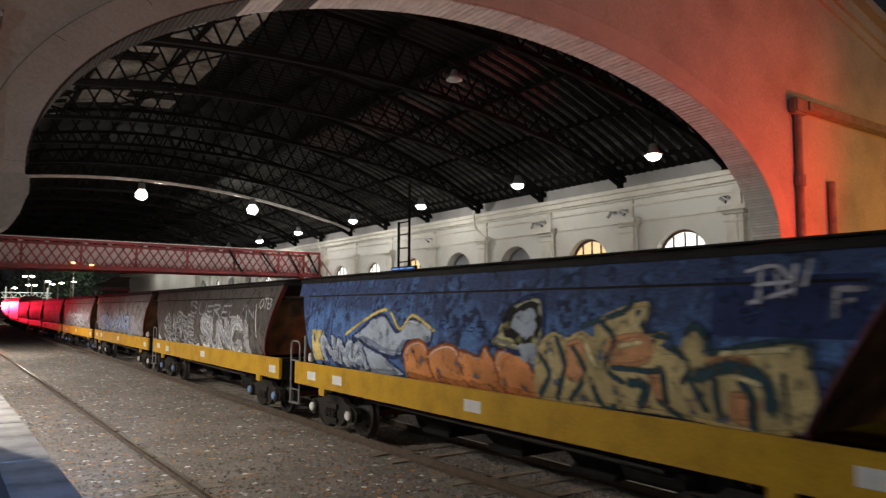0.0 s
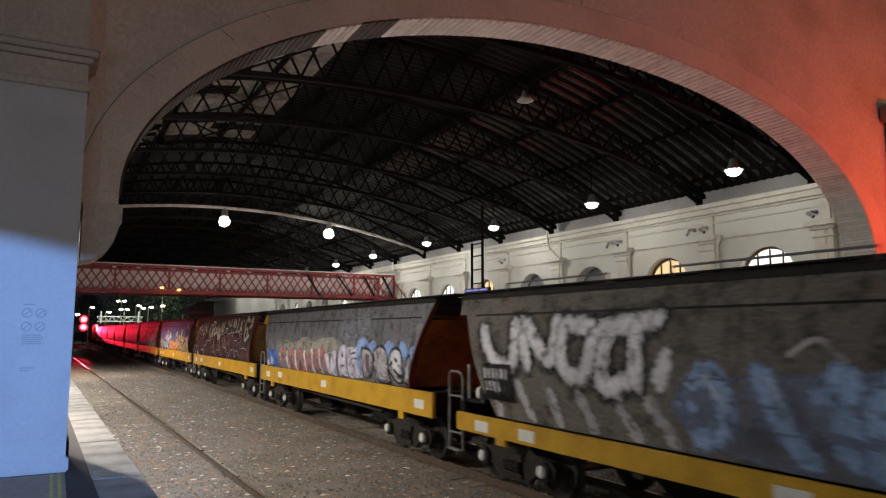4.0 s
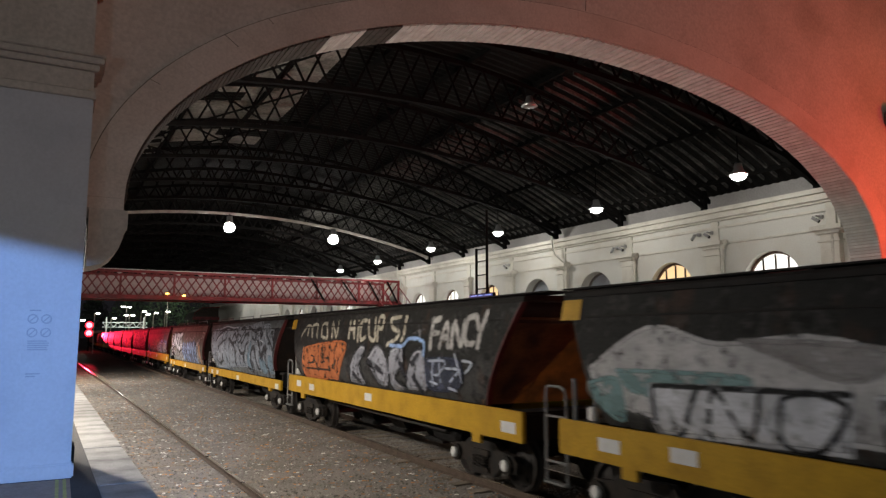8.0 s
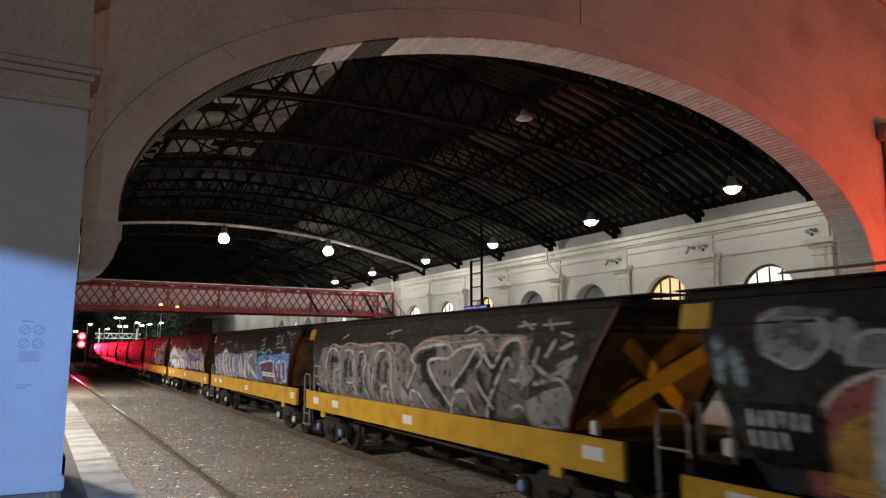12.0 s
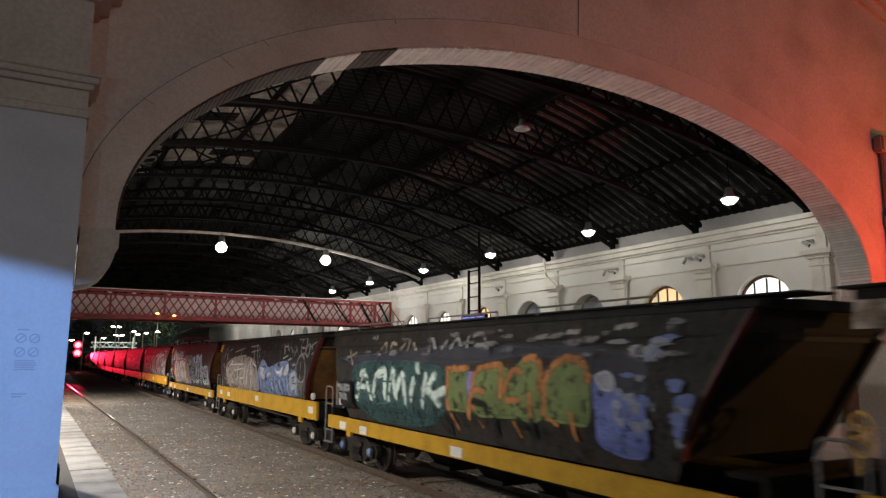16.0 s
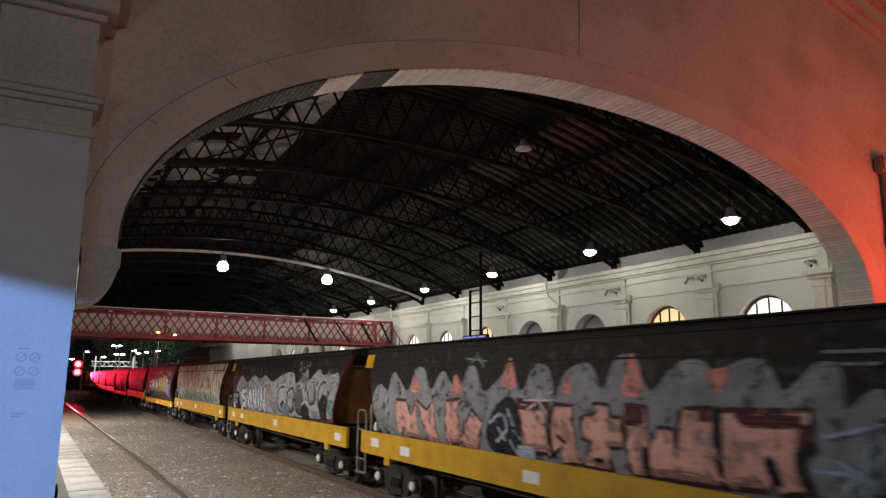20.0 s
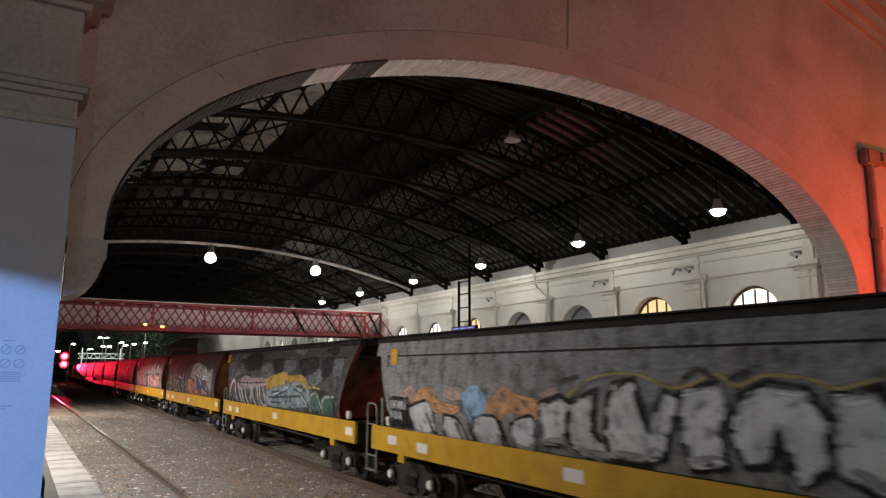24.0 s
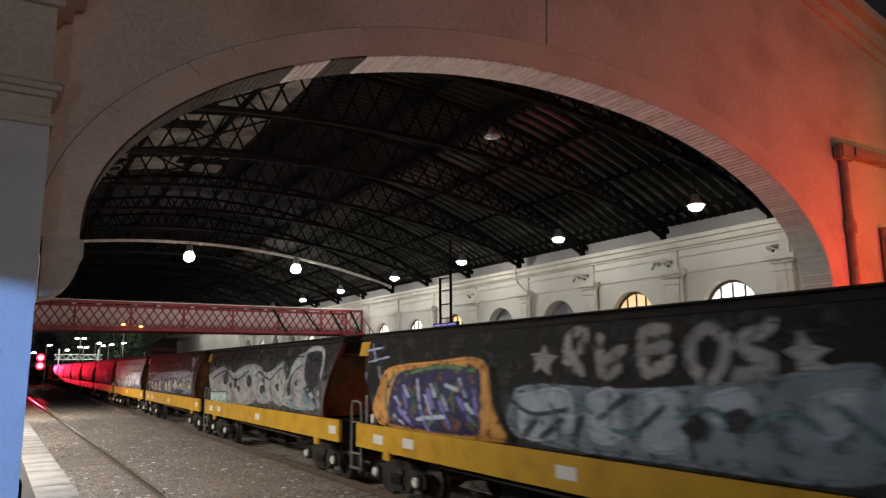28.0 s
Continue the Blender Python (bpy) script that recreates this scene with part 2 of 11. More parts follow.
# dull red flange; the signal's red light is partly put into its colour
FLANGE_RED = mat("dull_red_flange", (0.11, 0.012, 0.014), 0.6, 0.0, 0.35, 3.0, 30, 0.2, (0.05, 0.012, 0.012), 0.5)
ROOF_DARK = mat("dark_wagon_roof", (0.022, 0.02, 0.019), 0.8, 0.1, 0.4, 3, 30, 0.2, gloss=0.2)
PLATE = mat("pale_data_plate", (0.66, 0.66, 0.66), 0.5, 0, 0.1, 9, 50, 0.05)
RAIL_GREY = mat("grey_handrail", (0.22, 0.22, 0.215), 0.5, 0.3, 0.2, 9, 50, 0.1)


# ---- mesh helpers ----
def part(name, bm, material, parent=None, label="", smooth=False):
    me = bpy.data.meshes.new(name)
    bmesh.ops.recalc_face_normals(bm, faces=bm.faces)
    bm.to_mesh(me)
    bm.free()
    for m in (material if isinstance(material, (list, tuple)) else [material]):
        me.materials.append(m)
    if smooth:
        me.polygons.foreach_set("use_smooth", [True] * len(me.polygons))
    ob = new(name, me)
    if parent:
        ob.parent = parent
    if label:
        ob["label"] = label
    return ob


def thing(name, m, label, category, group="", kind=""):
    ob = new(name)
    ob.matrix_basis = m
    ob.empty_display_size = 0.2
    return tagged(ob, label, category, group, kind)


def box(bm, x0, x1, y0, y1, z0, z1, bevel=0.0, slot=0):
    v = [bm.verts.new((x, y, z)) for x in (x0, x1) for y in (y0, y1) for z in (z0, z1)]
    f = [bm.faces.new([v[i] for i in q]) for q in ((0, 1, 3, 2), (4, 6, 7, 5), (0, 4, 5, 1), (2, 3, 7, 6), (0, 2, 6, 4), (1, 5, 7, 3))]
    for q in f:
        q.material_index = slot
    if bevel:
        e = list({e for q in f for e in q.edges})
        bmesh.ops.bevel(bm, geom=e, offset=bevel, segments=2, affect="EDGES")
    return bm


def bar(bm, a, b, w, d=None, slot=0):
    """A square bar from a to b."""
    a, b = Vector(a), Vector(b)
    d = d or w
    z = (b - a).normalized()
    up = Vector((0, 1, 0)) if abs(z.y) < 0.9 else Vector((0, 0, 1))
    x = z.cross(up).normalized()
    y = z.cross(x)
    v = [bm.verts.new(p + x * (sx * w / 2) + y * (sy * d / 2)) for p in (a, b) for sx, sy in ((-1, -1), (1, -1), (1, 1), (-1, 1))]
    for q in ((3, 2, 1, 0), (4, 5, 6, 7), (0, 1, 5, 4), (1, 2, 6, 5), (2, 3, 7, 6), (3, 0, 4, 7)):
        bm.faces.new([v[i] for i in q]).material_index = slot
    return bm


def tube(bm, pts, r, n=8, slot=0, radii=None):
    """A round tube along points."""
    pts = [Vector(p) for p in pts]
    rings = []
    for i, p in enumerate(pts):
        z = (pts[min(i + 1, len(pts) - 1)] - pts[max(i - 1, 0)]).normalized()
        up = Vector((0, 0, 1)) if abs(z.z) < 0.9 else Vector((1, 0, 0))
        x = z.cross(up).normalized()
        y = z.cross(x)
        rr = radii[i] if radii else r
        rings.append([bm.verts.new(p + rr * (x * math.cos(k * math.tau / n) + y * math.sin(k * math.tau / n))) for k in range(n)])
    for a, b in zip(rings, rings[1:]):
        for k in range(n):
            bm.faces.new((a[k], a[(k + 1) % n], b[(k + 1) % n], b[k])).material_index = slot
    bm.faces.new(rings[0][::-1]).material_index = slot
    bm.faces.new(rings[-1]).material_index = slot
    return bm


def sweep(bm, section, path, closed=True, slot=0):
    """Joins copies of a section, given by a function of each step, into a skin."""
    rings = [[bm.verts.new(p) for p in section(s)] for s in path]
    k = len(rings[0])
    for a, b in zip(rings, rings[1:]):
        for i in range(k if closed else k - 1):
            bm.faces.new((a[i], a[(i + 1) % k], b[(i + 1) % k], b[i])).material_index = slot
    if closed:
        bm.faces.new(rings[0][::-1]).material_index = slot
        bm.faces.new(rings[-1]).material_index = slot
    return bm


def lathe(bm, profile, centre=(0, 0, 0), n=20, slot=0):
    """Profile of (radius, height) turned round the z axis."""
    cx, cy, cz = centre
    rings = [[bm.verts.new((cx + r * math.cos(k * math.tau / n), cy + r * math.sin(k * math.tau / n), cz + z)) for k in range(n)] for r, z in profile]
    for a, b in zip(rings, rings[1:]):
        for k in range(n):
            bm.faces.new((a[k], a[(k + 1) % n], b[(k + 1) % n], b[k])).material_index = slot
    return bm


def arched_wall(bm, to3, u0, u1, z0, z1f, arch, depth, slot=0):
    """A wall from u0 to u1 and z0 to z1f(u) with an opening under arch: a list of (u, z), from its foot at one side to the other.
    to3(u, z, d) gives the place at depth d."""
    us = [u for u, _ in arch]
    cols = [(u0, None), (us[0], None)]

    def quad(a, b, c, d):
        for dd in (0, depth):
            bm.faces.new([bm.verts.new(to3(*p, dd)) for p in (a, b, c, d)]).material_index = slot

    quad((u0, z0), (us[0], z0), (us[0], z1f(us[0])), (u0, z1f(u0)))
    quad((us[-1], z0), (u1, z0), (u1, z1f(u1)), (us[-1], z1f(us[-1])))
    for (a, za), (b, zb) in zip(arch, arch[1:]):
        if abs(a - b) > 1e-6:
            quad((a, za), (b, zb), (b, z1f(b)), (a, z1f(a)))
        bm.faces.new([bm.verts.new(to3(*p)) for p in ((a, za, 0), (b, zb, 0), (b, zb, depth), (a, za, depth))]).material_index = slot
    for u in (u0, u1):
        bm.faces.new([bm.verts.new(to3(*p)) for p in ((u, z0, 0), (u, z1f(u), 0), (u, z1f(u), depth), (u, z0, depth))])
    for a, b in ((u0, us[0]), (us[-1], u1)):
        bm.faces.new([bm.verts.new(to3(*p)) for p in ((a, z1f(a), 0), (b, z1f(b), 0), (b, z1f(b), depth), (a, z1f(a), depth))])
    return bm


def smooth_line(pts, n=5):
    """Points rounded into a flowing line."""
    if len(pts) < 3:
        (a, b), (c, d) = pts[0], pts[-1]
        return [(a + (c - a) * i / 4, b + (d - b) * i / 4) for i in range(5)]
    p = [pts[0]] + list(pts) + [pts[-1]]
    out = []
    for i in range(1, len(p) - 2):
        for j in range(n):
            t = j / n
            out.append(tuple(0.5 * (2 * p[i][k] + (p[i + 1][k] - p[i - 1][k]) * t + (2 * p[i - 1][k] - 5 * p[i][k] + 4 * p[i + 1][k] - p[i + 2][k]) * t * t
                                    + (3 * p[i][k] - p[i - 1][k] - 3 * p[i + 1][k] + p[i + 2][k]) * t ** 3) for k in (0, 1)))
    return out + [pts[-1]]

# ---- ground ----
bm = bmesh.new()
box(bm, -900, 900, -400, 1600, -0.9, -0.17)
tagged(part("ground", bm, BALLAST), "brown dirt and ballast ground of a rail yard", "ground", kind="structure")

NEAR_X, TRAIN_X, GAUGE = 2.64, 8.03, 0.82
SKEW = 1.1  # degrees by which platform and near track lean in towards the train's line


def track(name, x0, label, near0, near1, turn=0, sunk=1.0):
    """Two rails on sleepers; the nearer sleepers are parts, the rest one piece of stuff."""
    t = thing(name, pose(x0, 0, 0, 0, 0, turn), label, "railway track", kind="structure")
    prof = [(-0.07, -0.155), (0.07, -0.155), (0.07, -0.14), (0.012, -0.12), (0.012, -0.045), (0.036, -0.035), (0.036, -0.003), (0.03, 0.0), (-0.03, 0.0), (-0.036, -0.003), (-0.036, -0.035), (-0.012, -0.045), (-0.012, -0.12), (-0.07, -0.14)]
    prof = [(px, -0.155 + (pz + 0.155) * sunk) for px, pz in prof]
    for s in (-1, 1):
        bm = bmesh.new()
        sweep(bm, lambda y: [(s * GAUGE + px, y, pz) for px, pz in prof], (-40, 0, 40, 400))
        bm.faces.ensure_lookup_table()
        for f in bm.faces:
            c = f.calc_center_median()
            if c.z > -0.155 + 0.149 * sunk:
                f.material_index = 1
        part("rail", bm, (RAIL, RAIL_TOP), t)
    bm = bmesh.new()
    box(bm, -1.3, 1.3, -0.125, 0.125, -0.28, -0.150, 0.012)
    first = part("sleeper", bm, SLEEPER, t)
    first.location.y = near0
    random.seed(int(x0 * 10))
    y = near0 + 0.68
    while y < near1:
        o = new("sleeper", first.data)
        o.parent = t
        o.location = (random.uniform(-0.05, 0.05), y + random.uniform(-0.04, 0.04), random.uniform(-0.02, 0.008) - (0.016 if sunk < 1 else 0.0))
        o.rotation_euler.z = random.uniform(-0.03, 0.03)
        y += 0.68
    bm = bmesh.new()
    while y < near1 + 70:
        box(bm, -1.3, 1.3, y - 0.12, y + 0.12, -0.28, -0.15)
        y += 0.68
    tagged(part("sleepers", bm, SLEEPER, t), kind="stuff")
    return t


track("railway_track_near", NEAR_X, "rusty rails on weathered sleepers beside the platform", 2.0, 48, SKEW, 0.6)
track("railway_track_train", TRAIN_X, "rusty rails on dark sleepers under the grain train", 2.0, 40)

# ---- platforms ----
bm = bmesh.new()
box(bm, -9, 0.66, -12, 62, -0.2, 0.995)
box(bm, 0.66, 1.12, -12, 62, -0.2, 0.90)
platform = tagged(part("platform_west", bm, ASPHALT), "dark asphalt station platform with a concrete edge", "platform", kind="structure")
bm = bmesh.new()
box(bm, 0, 0.53, 0, 2.97, 0.90, 1.0, 0.012)
stone = part("coping_slab", bm, COPING, platform)
stone.location = (0.63, -6, 0)
platform.rotation_euler.z = radians(SKEW)
for i in range(1, 23):
    o = new("coping_slab", stone.data)
    o.parent = platform
    o.location = (0.63, -6 + 3.0 * i, 0)
bm = bmesh.new()
box(bm, 11.6, 18.9, -12, 100, -0.2, 1.0)
tagged(part("platform_east", bm, PAVING), "pale paved platform along the cream station wall", "platform", kind="structure")

# ---- gable wall with the great arch ----
ARCH_X, ARCH_Z, ARCH_L, ARCH_R, ARCH_B, ARCH_Y, ARCH_D = 9.25, 4.50, 8.59, 8.89, 3.995, 10.3, 0.80


def ellipse(k, grow=0.0):
    a = math.pi * (1 - k)
    c, s = math.cos(a), max(math.sin(a), 0.0)
    e = 1.026 if k < 0.5 else 0.941
    return ARCH_X + ((ARCH_L if k < 0.5 else ARCH_R) + grow) * math.copysign(abs(c) ** e, c), ARCH_Z + (ARCH_B + grow) * s ** e


def gable(x):
    return 16.06 - 0.25 * abs(x - 8.95)


JAMB_L, JAMB_R = 0.21, ARCH_X + ARCH_R + 0.36
arch = [(JAMB_L, -0.2), (JAMB_L, 4.2), (ARCH_X - ARCH_L - 0.001, 4.2)] + [ellipse(i / 56) for i in range(57)] + [(ARCH_X + ARCH_R + 0.001, 4.2), (JAMB_R, 4.2), (JAMB_R, -0.2)]
bm = bmesh.new()
arched_wall(bm, lambda u, z, d: (u, ARCH_Y + d, z), -9, 30, -0.2, gable, arch, ARCH_D)
gable_wall = tagged(part("wall_gable", bm, STUCCO), "stained stucco gable wall with one great elliptical arch", "wall", kind="structure")


def ring(bm, g0, g1, d0, d1, k0=0.0, k1=1.0, n=64, splay=0.0):
    def sec(k):
        (xa, za), (xb, zb) = ellipse(k, g0), ellipse(k, g1)
        return [(xa, ARCH_Y - d0 + splay, za), (xb, ARCH_Y - d0, zb), (xb, ARCH_Y - d1, zb), (xa, ARCH_Y - d1, za)]
    return sweep(bm, sec, [k0 + (k1 - k0) * i / n for i in range(n + 1)])


# archivolt: separate voussoir blocks, slightly proud of the wall
for i in range(19):
    bm = bmesh.new()
    ring(bm, 0.004, 0.505, 0.022, -0.03, (i + 0.0012) / 19, (i + 0.9988) / 19, 5, 0.012)
    part("voussoir", bm, STUCCO_RING, gable_wall)
for xa, xb in ((ARCH_X - ARCH_L - 0.51, ARCH_X - ARCH_L - 0.004), (ARCH_X + ARCH_R + 0.004, ARCH_X + ARCH_R + 0.51)):
    bm = bmesh.new()
    box(bm, xa, xb, ARCH_Y - 0.022, ARCH_Y + 0.02, 4.34, ARCH_Z - 0.004, 0.005)
    part("springer", bm, STUCCO_RING, gable_wall)
bm = bmesh.new()
ring(bm, 0.506, 0.517, 0.012, -0.02, 0.0, 1.0, 80)
part("extrados_joint", bm, JOINT_DIRT, gable_wall, "dark dirty joint round the arch")
# short cracks running in from the outer edge of the archivolt
for k, g in ((0.128, 0.36), (0.197, 0.25), (0.232, 0.40), (0.33, 0.42)):
    bm = bmesh.new()
    ring(bm, g, 0.505, 0.0235, 0.0, k, k + 0.0004, 1)
    part("crack", bm, JOINT_DIRT, gable_wall)
# soffit boards across the arch; some are gone near the crown
for i in range(170):
    k = i / 170
    bm = bmesh.new()

    def sec(j, k=k):
        (xa, za), (xb, zb) = ellipse(k + 0.0002, -0.035), ellipse(k + 0.0047, -0.035)
        (xc, zc), (xd, zd) = ellipse(k + 0.0047, -0.004), ellipse(k + 0.0002, -0.004)
        y = ARCH_Y + 0.005 + (ARCH_D - 0.01) * j
        return [(xa, y, za), (xb, y, zb), (xc, y, zc), (xd, y, zd)]
    sweep(bm, sec, (0, 1))
    # boards at the left end and in the crown gap take the dark colour
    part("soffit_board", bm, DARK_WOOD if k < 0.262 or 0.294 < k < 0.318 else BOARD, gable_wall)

# faint dark mark down the gable over the crown, built as a thin tube
bm = bmesh.new()
tube(bm, [(8.80, ARCH_Y - 0.012, 10.9), (8.79, ARCH_Y - 0.012, 10.2), (8.77, ARCH_Y - 0.012, 9.5), (8.745, ARCH_Y - 0.012, 9.03)], 0.007, 6)
part("cable", bm, JOINT_DIRT, gable_wall)

# raking cornice on the gable
bm = bmesh.new()
for s in (-1, 1):
    for lo, hi, dd in ((-1.3, -1.0, 0.10), (-1.0, -0.75, 0.22), (-0.35, -0.05, 0.35), (-0.75, -0.35, 0.06)):
        sweep(bm, lambda x: [(x, ARCH_Y - dd, gable(x) + lo), (x, ARCH_Y - dd, gable(x) + hi), (x, ARCH_Y + 0.05, gable(x) + hi), (x, ARCH_Y + 0.05, gable(x) + lo)],
              (8.95, 8.95 + s * 18.0))
tagged(part("raking_cornice", bm, STUCCO, gable_wall), kind="")

# pier with its capital beside the arch
pier = thing("pier", pose(0, 0, 0), "pale stucco pier on the platform, lit blue below", "pier", kind="structure")
bm = bmesh.new()
box(bm, -0.95, 0.20, 9.65, 10.29, 1.0, 5.62, 0.01)
part("shaft", bm, PIER_LOW, pier)
bm = bmesh.new()
box(bm, -0.99, 0.235, 9.61, 10.29, 1.0, 1.17, 0.02)
part("plinth", bm, PIER_LOW, pier)
bm = bmesh.new()
for z0, z1, g in ((5.62, 5.72, 0.03), (5.72, 5.98, 0.0), (5.98, 6.06, 0.05), (6.06, 6.14, 0.10), (6.14, 6.18, 0.12)):
    box(bm, -0.95 - g, 0.195 + g, 9.655 - g, 10.29, z0, z1, 0.01)
part("capital", bm, STUCCO, pier)
bm = bmesh.new()
box(bm, -0.93, 0.175, 9.68, 10.29, 6.18, 7.2, 0.01)
for z0, z1, g in ((7.2, 7.3, 0.08), (7.3, 7.5, 0.2), (7.5, 7.75, 0.34)):
    box(bm, -0.93 - g, 0.175 + g, 9.68 - g, 10.29, z0, z1, 0.01)
part("entablature", bm, STUCCO, pier)
# corbel from which the arch springs
for sgn, px in ((1, ARCH_X - ARCH_L), (-1, ARCH_X + ARCH_R)):
    bm = bmesh.new()
    cor = [(0.0, 4.33), (0.05, 4.30), (0.05, 4.08), (0.02, 4.05), (0.0, 3.95), (-0.04, 3.82), (-0.12, 3.70), (-0.25, 3.60), (-0.40, 3.56), (-0.42, 3.56), (-0.42, 4.33)]
    sweep(bm, lambda y: [(px + sgn * a, y, z) for a, z in cor], (ARCH_Y - 0.10, ARCH_Y + ARCH_D + 0.01))
    part("corbel", bm, STUCCO, gable_wall)
# rainwater pipes on the right of the wall
for x0, z1, name in ((19.0, 8.15, "long"), (20.7, 6.4, "short")):
    d = thing("downpipe", pose(x0, ARCH_Y - 0.12, 0), "old painted iron rainwater downpipe on the red-lit gable wall", "downpipe", "downpipes on the gable")
    bm = bmesh.new()
    tube(bm, [(0, 0, 1.0), (0, 0, z1)], 0.10, 10)
    part("pipe", bm, PIPE_PAINT, d)
    if name == "long":
        bm = bmesh.new()
        box(bm, -0.32, 0.32, -0.16, 0.11, z1 - 0.05, z1 + 0.40, 0.05)
        part("rainwater_head", bm, PIPE_PAINT, d)
    for zc in (z1 - 1.9, z1 - 4.4):
        bm = bmesh.new()
        tube(bm, [(0, 0, zc - 0.16), (0, 0, zc + 0.16)], 0.15, 10)
        part("collar", bm, PIPE_PAINT, d)
bm = bmesh.new()
sweep(bm, lambda x: [(x, ARCH_Y - 0.30, 8.25), (x, ARCH_Y - 0.30, 8.5), (x, ARCH_Y - 0.01, 8.5), (x, ARCH_Y - 0.01, 8.25)], (19.35, 29))
tagged(part("eaves_gutter", bm, PIPE_PAINT), "painted iron gutter along the gable wall", "gutter")

# ---- the station wall with arched windows ----
WALL_X, BAY, WIN0 = 19.0, 4.035, 14.13
wall_e = bmesh.new()
for i in range(-1, 23):
    yc = WIN0 + BAY * i
    hw = 1.03
    a = [(yc - hw, 1.9)] + [(yc - hw * math.cos(math.pi * j / 16), 4.25 + hw * math.sin(math.pi * j / 16)) for j in range(17)] + [(yc + hw, 1.9)]
    if yc - BAY / 2 < 11.1:
        continue
    if i > 13:
        box(wall_e, WALL_X, WALL_X + 0.5, yc - BAY / 2, yc + BAY / 2, 0.9, 6.85)
        continue
    arched_wall(wall_e, lambda u, z, d: (WALL_X + d, u, z), yc - BAY / 2, yc + BAY / 2, 1.9, lambda u: 6.85, a, 0.5)
    box(wall_e, WALL_X, WALL_X + 0.5, yc - BAY / 2, yc + BAY / 2, 0.9, 1.9)
box(wall_e, WALL_X + 0.001, WALL_X + 0.5, 11.11, WIN0 - BAY / 2, 0.9, 6.85)
wall_east = tagged(part("wall_east", wall_e, STUCCO_WALL), "cream stucco station wall with arched windows and pilasters", "wall", kind="structure")
bm = bmesh.new()
box(bm, WALL_X + 0.15, WALL_X + 0.5, 11.11, 108, 6.85, 8.2)
part("upper_wall", bm, GREY_WALL, wall_east, "dull grey upper wall under the eaves")
bm = bmesh.new()
for z0, z1, g in ((6.70, 6.84, 0.34), (6.52, 6.70, 0.22), (6.45, 6.52, 0.10), (6.20, 6.28, 0.06), (5.66, 5.72, 0.05)):
    box(bm, WALL_X - g, WALL_X + 0.02, 11.12, 107, z0, z1)
part("cornice", bm, TRIM_CREAM, wall_east)
for i in range(15):
    y = 12.1 + BAY * i - 0.02
    bm = bmesh.new()
    box(bm, WALL_X - 0.20, WALL_X + 0.05, y - 0.28, y + 0.28, 1.0, 5.30, 0.01)
    for z0, z1, g in ((5.30, 5.36, 0.05), (5.36, 5.52, 0.0), (5.52, 5.62, 0.09), (5.62, 5.76, 0.19), (5.76, 6.44, -0.13)):
        box(bm, WALL_X - 0.20 - g, WALL_X + 0.05, y - 0.28 - g, y + 0.28 + g, z0, z1, 0.01)
    part("pilaster", bm, TRIM_CREAM, wall_east)
LIT = {0: WINDOW_WHITE, 1: WINDOW_WARM, 4: WINDOW_WARM, 5: WINDOW_WHITE, 6: WINDOW_WHITE, 9: WINDOW_WHITE, 12: WINDOW_WHITE}
for i in range(14):
    yc = WIN0 + BAY * i
    lit = LIT.get(i, GLASS_DARK)
    w = thing("window_%d" % (i + 1), pose(WALL_X + (0.26 if i in LIT else 0.42), yc, 0), "arched timber window, " + ("lit from inside" if i in LIT else "dark"), "window", kind="structure")
    hw = 1.02
    bm = bmesh.new()
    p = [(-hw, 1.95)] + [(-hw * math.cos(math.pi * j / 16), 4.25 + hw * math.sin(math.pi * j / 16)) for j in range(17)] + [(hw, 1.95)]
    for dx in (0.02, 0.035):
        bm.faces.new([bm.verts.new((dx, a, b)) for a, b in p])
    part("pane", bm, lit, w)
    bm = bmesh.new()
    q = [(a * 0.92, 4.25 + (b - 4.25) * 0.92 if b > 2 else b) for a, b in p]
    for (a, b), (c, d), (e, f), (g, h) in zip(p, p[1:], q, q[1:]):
        for dx in (-0.04, 0.015):
            bm.faces.new([bm.verts.new((dx, *t)) for t in ((a, b), (c, d), (g, h), (e, f))])
        bm.faces.new([bm.verts.new(t) for t in ((-0.04, e, f), (-0.04, g, h), (0.015, g, h), (0.015, e, f))])
    part("window_frame", bm, FRAME_BROWN if i in LIT else FRAME_GREY, w)
    for yy in (-0.44, 0.0, 0.44) if i in LIT else ():
        bm = bmesh.new()
        box(bm, -0.03, 0.015, yy - 0.022, yy + 0.022, 1.97, 4.25 + math.sqrt(0.92 ** 2 - yy * yy))
        part("glazing_bar", bm, DARK_WOOD, w)
    bm = bmesh.new()
    box(bm, -0.03, 0.015, -0.91, 0.91, 4.21, 4.27)
    part("transom", bm, DARK_WOOD, w)

# ---- shed roof ----
ROOF_C, ROOF_H = 7.5, 11.5


def roof_z(x):
    return 7.42 + 3.1 * (1 - ((x - ROOF_C) / ROOF_H) ** 2)


def chord_z(x):
    return 7.15 + 1.75 * (1 - ((x - ROOF_C) / ROOF_H) ** 2)


bm = bmesh.new()
xs = [ROOF_C - ROOF_H - 0.3 + (2 * ROOF_H + 0.6) * i / 26 for i in range(27)]
ys = [11.12 + 0.15 * j for j in range(636)]
grid = [[bm.verts.new((x, y, roof_z(x) + 0.03 * (j % 2))) for x in xs] for j, y in enumerate(ys)]
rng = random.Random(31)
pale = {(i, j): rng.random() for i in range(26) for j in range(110)}
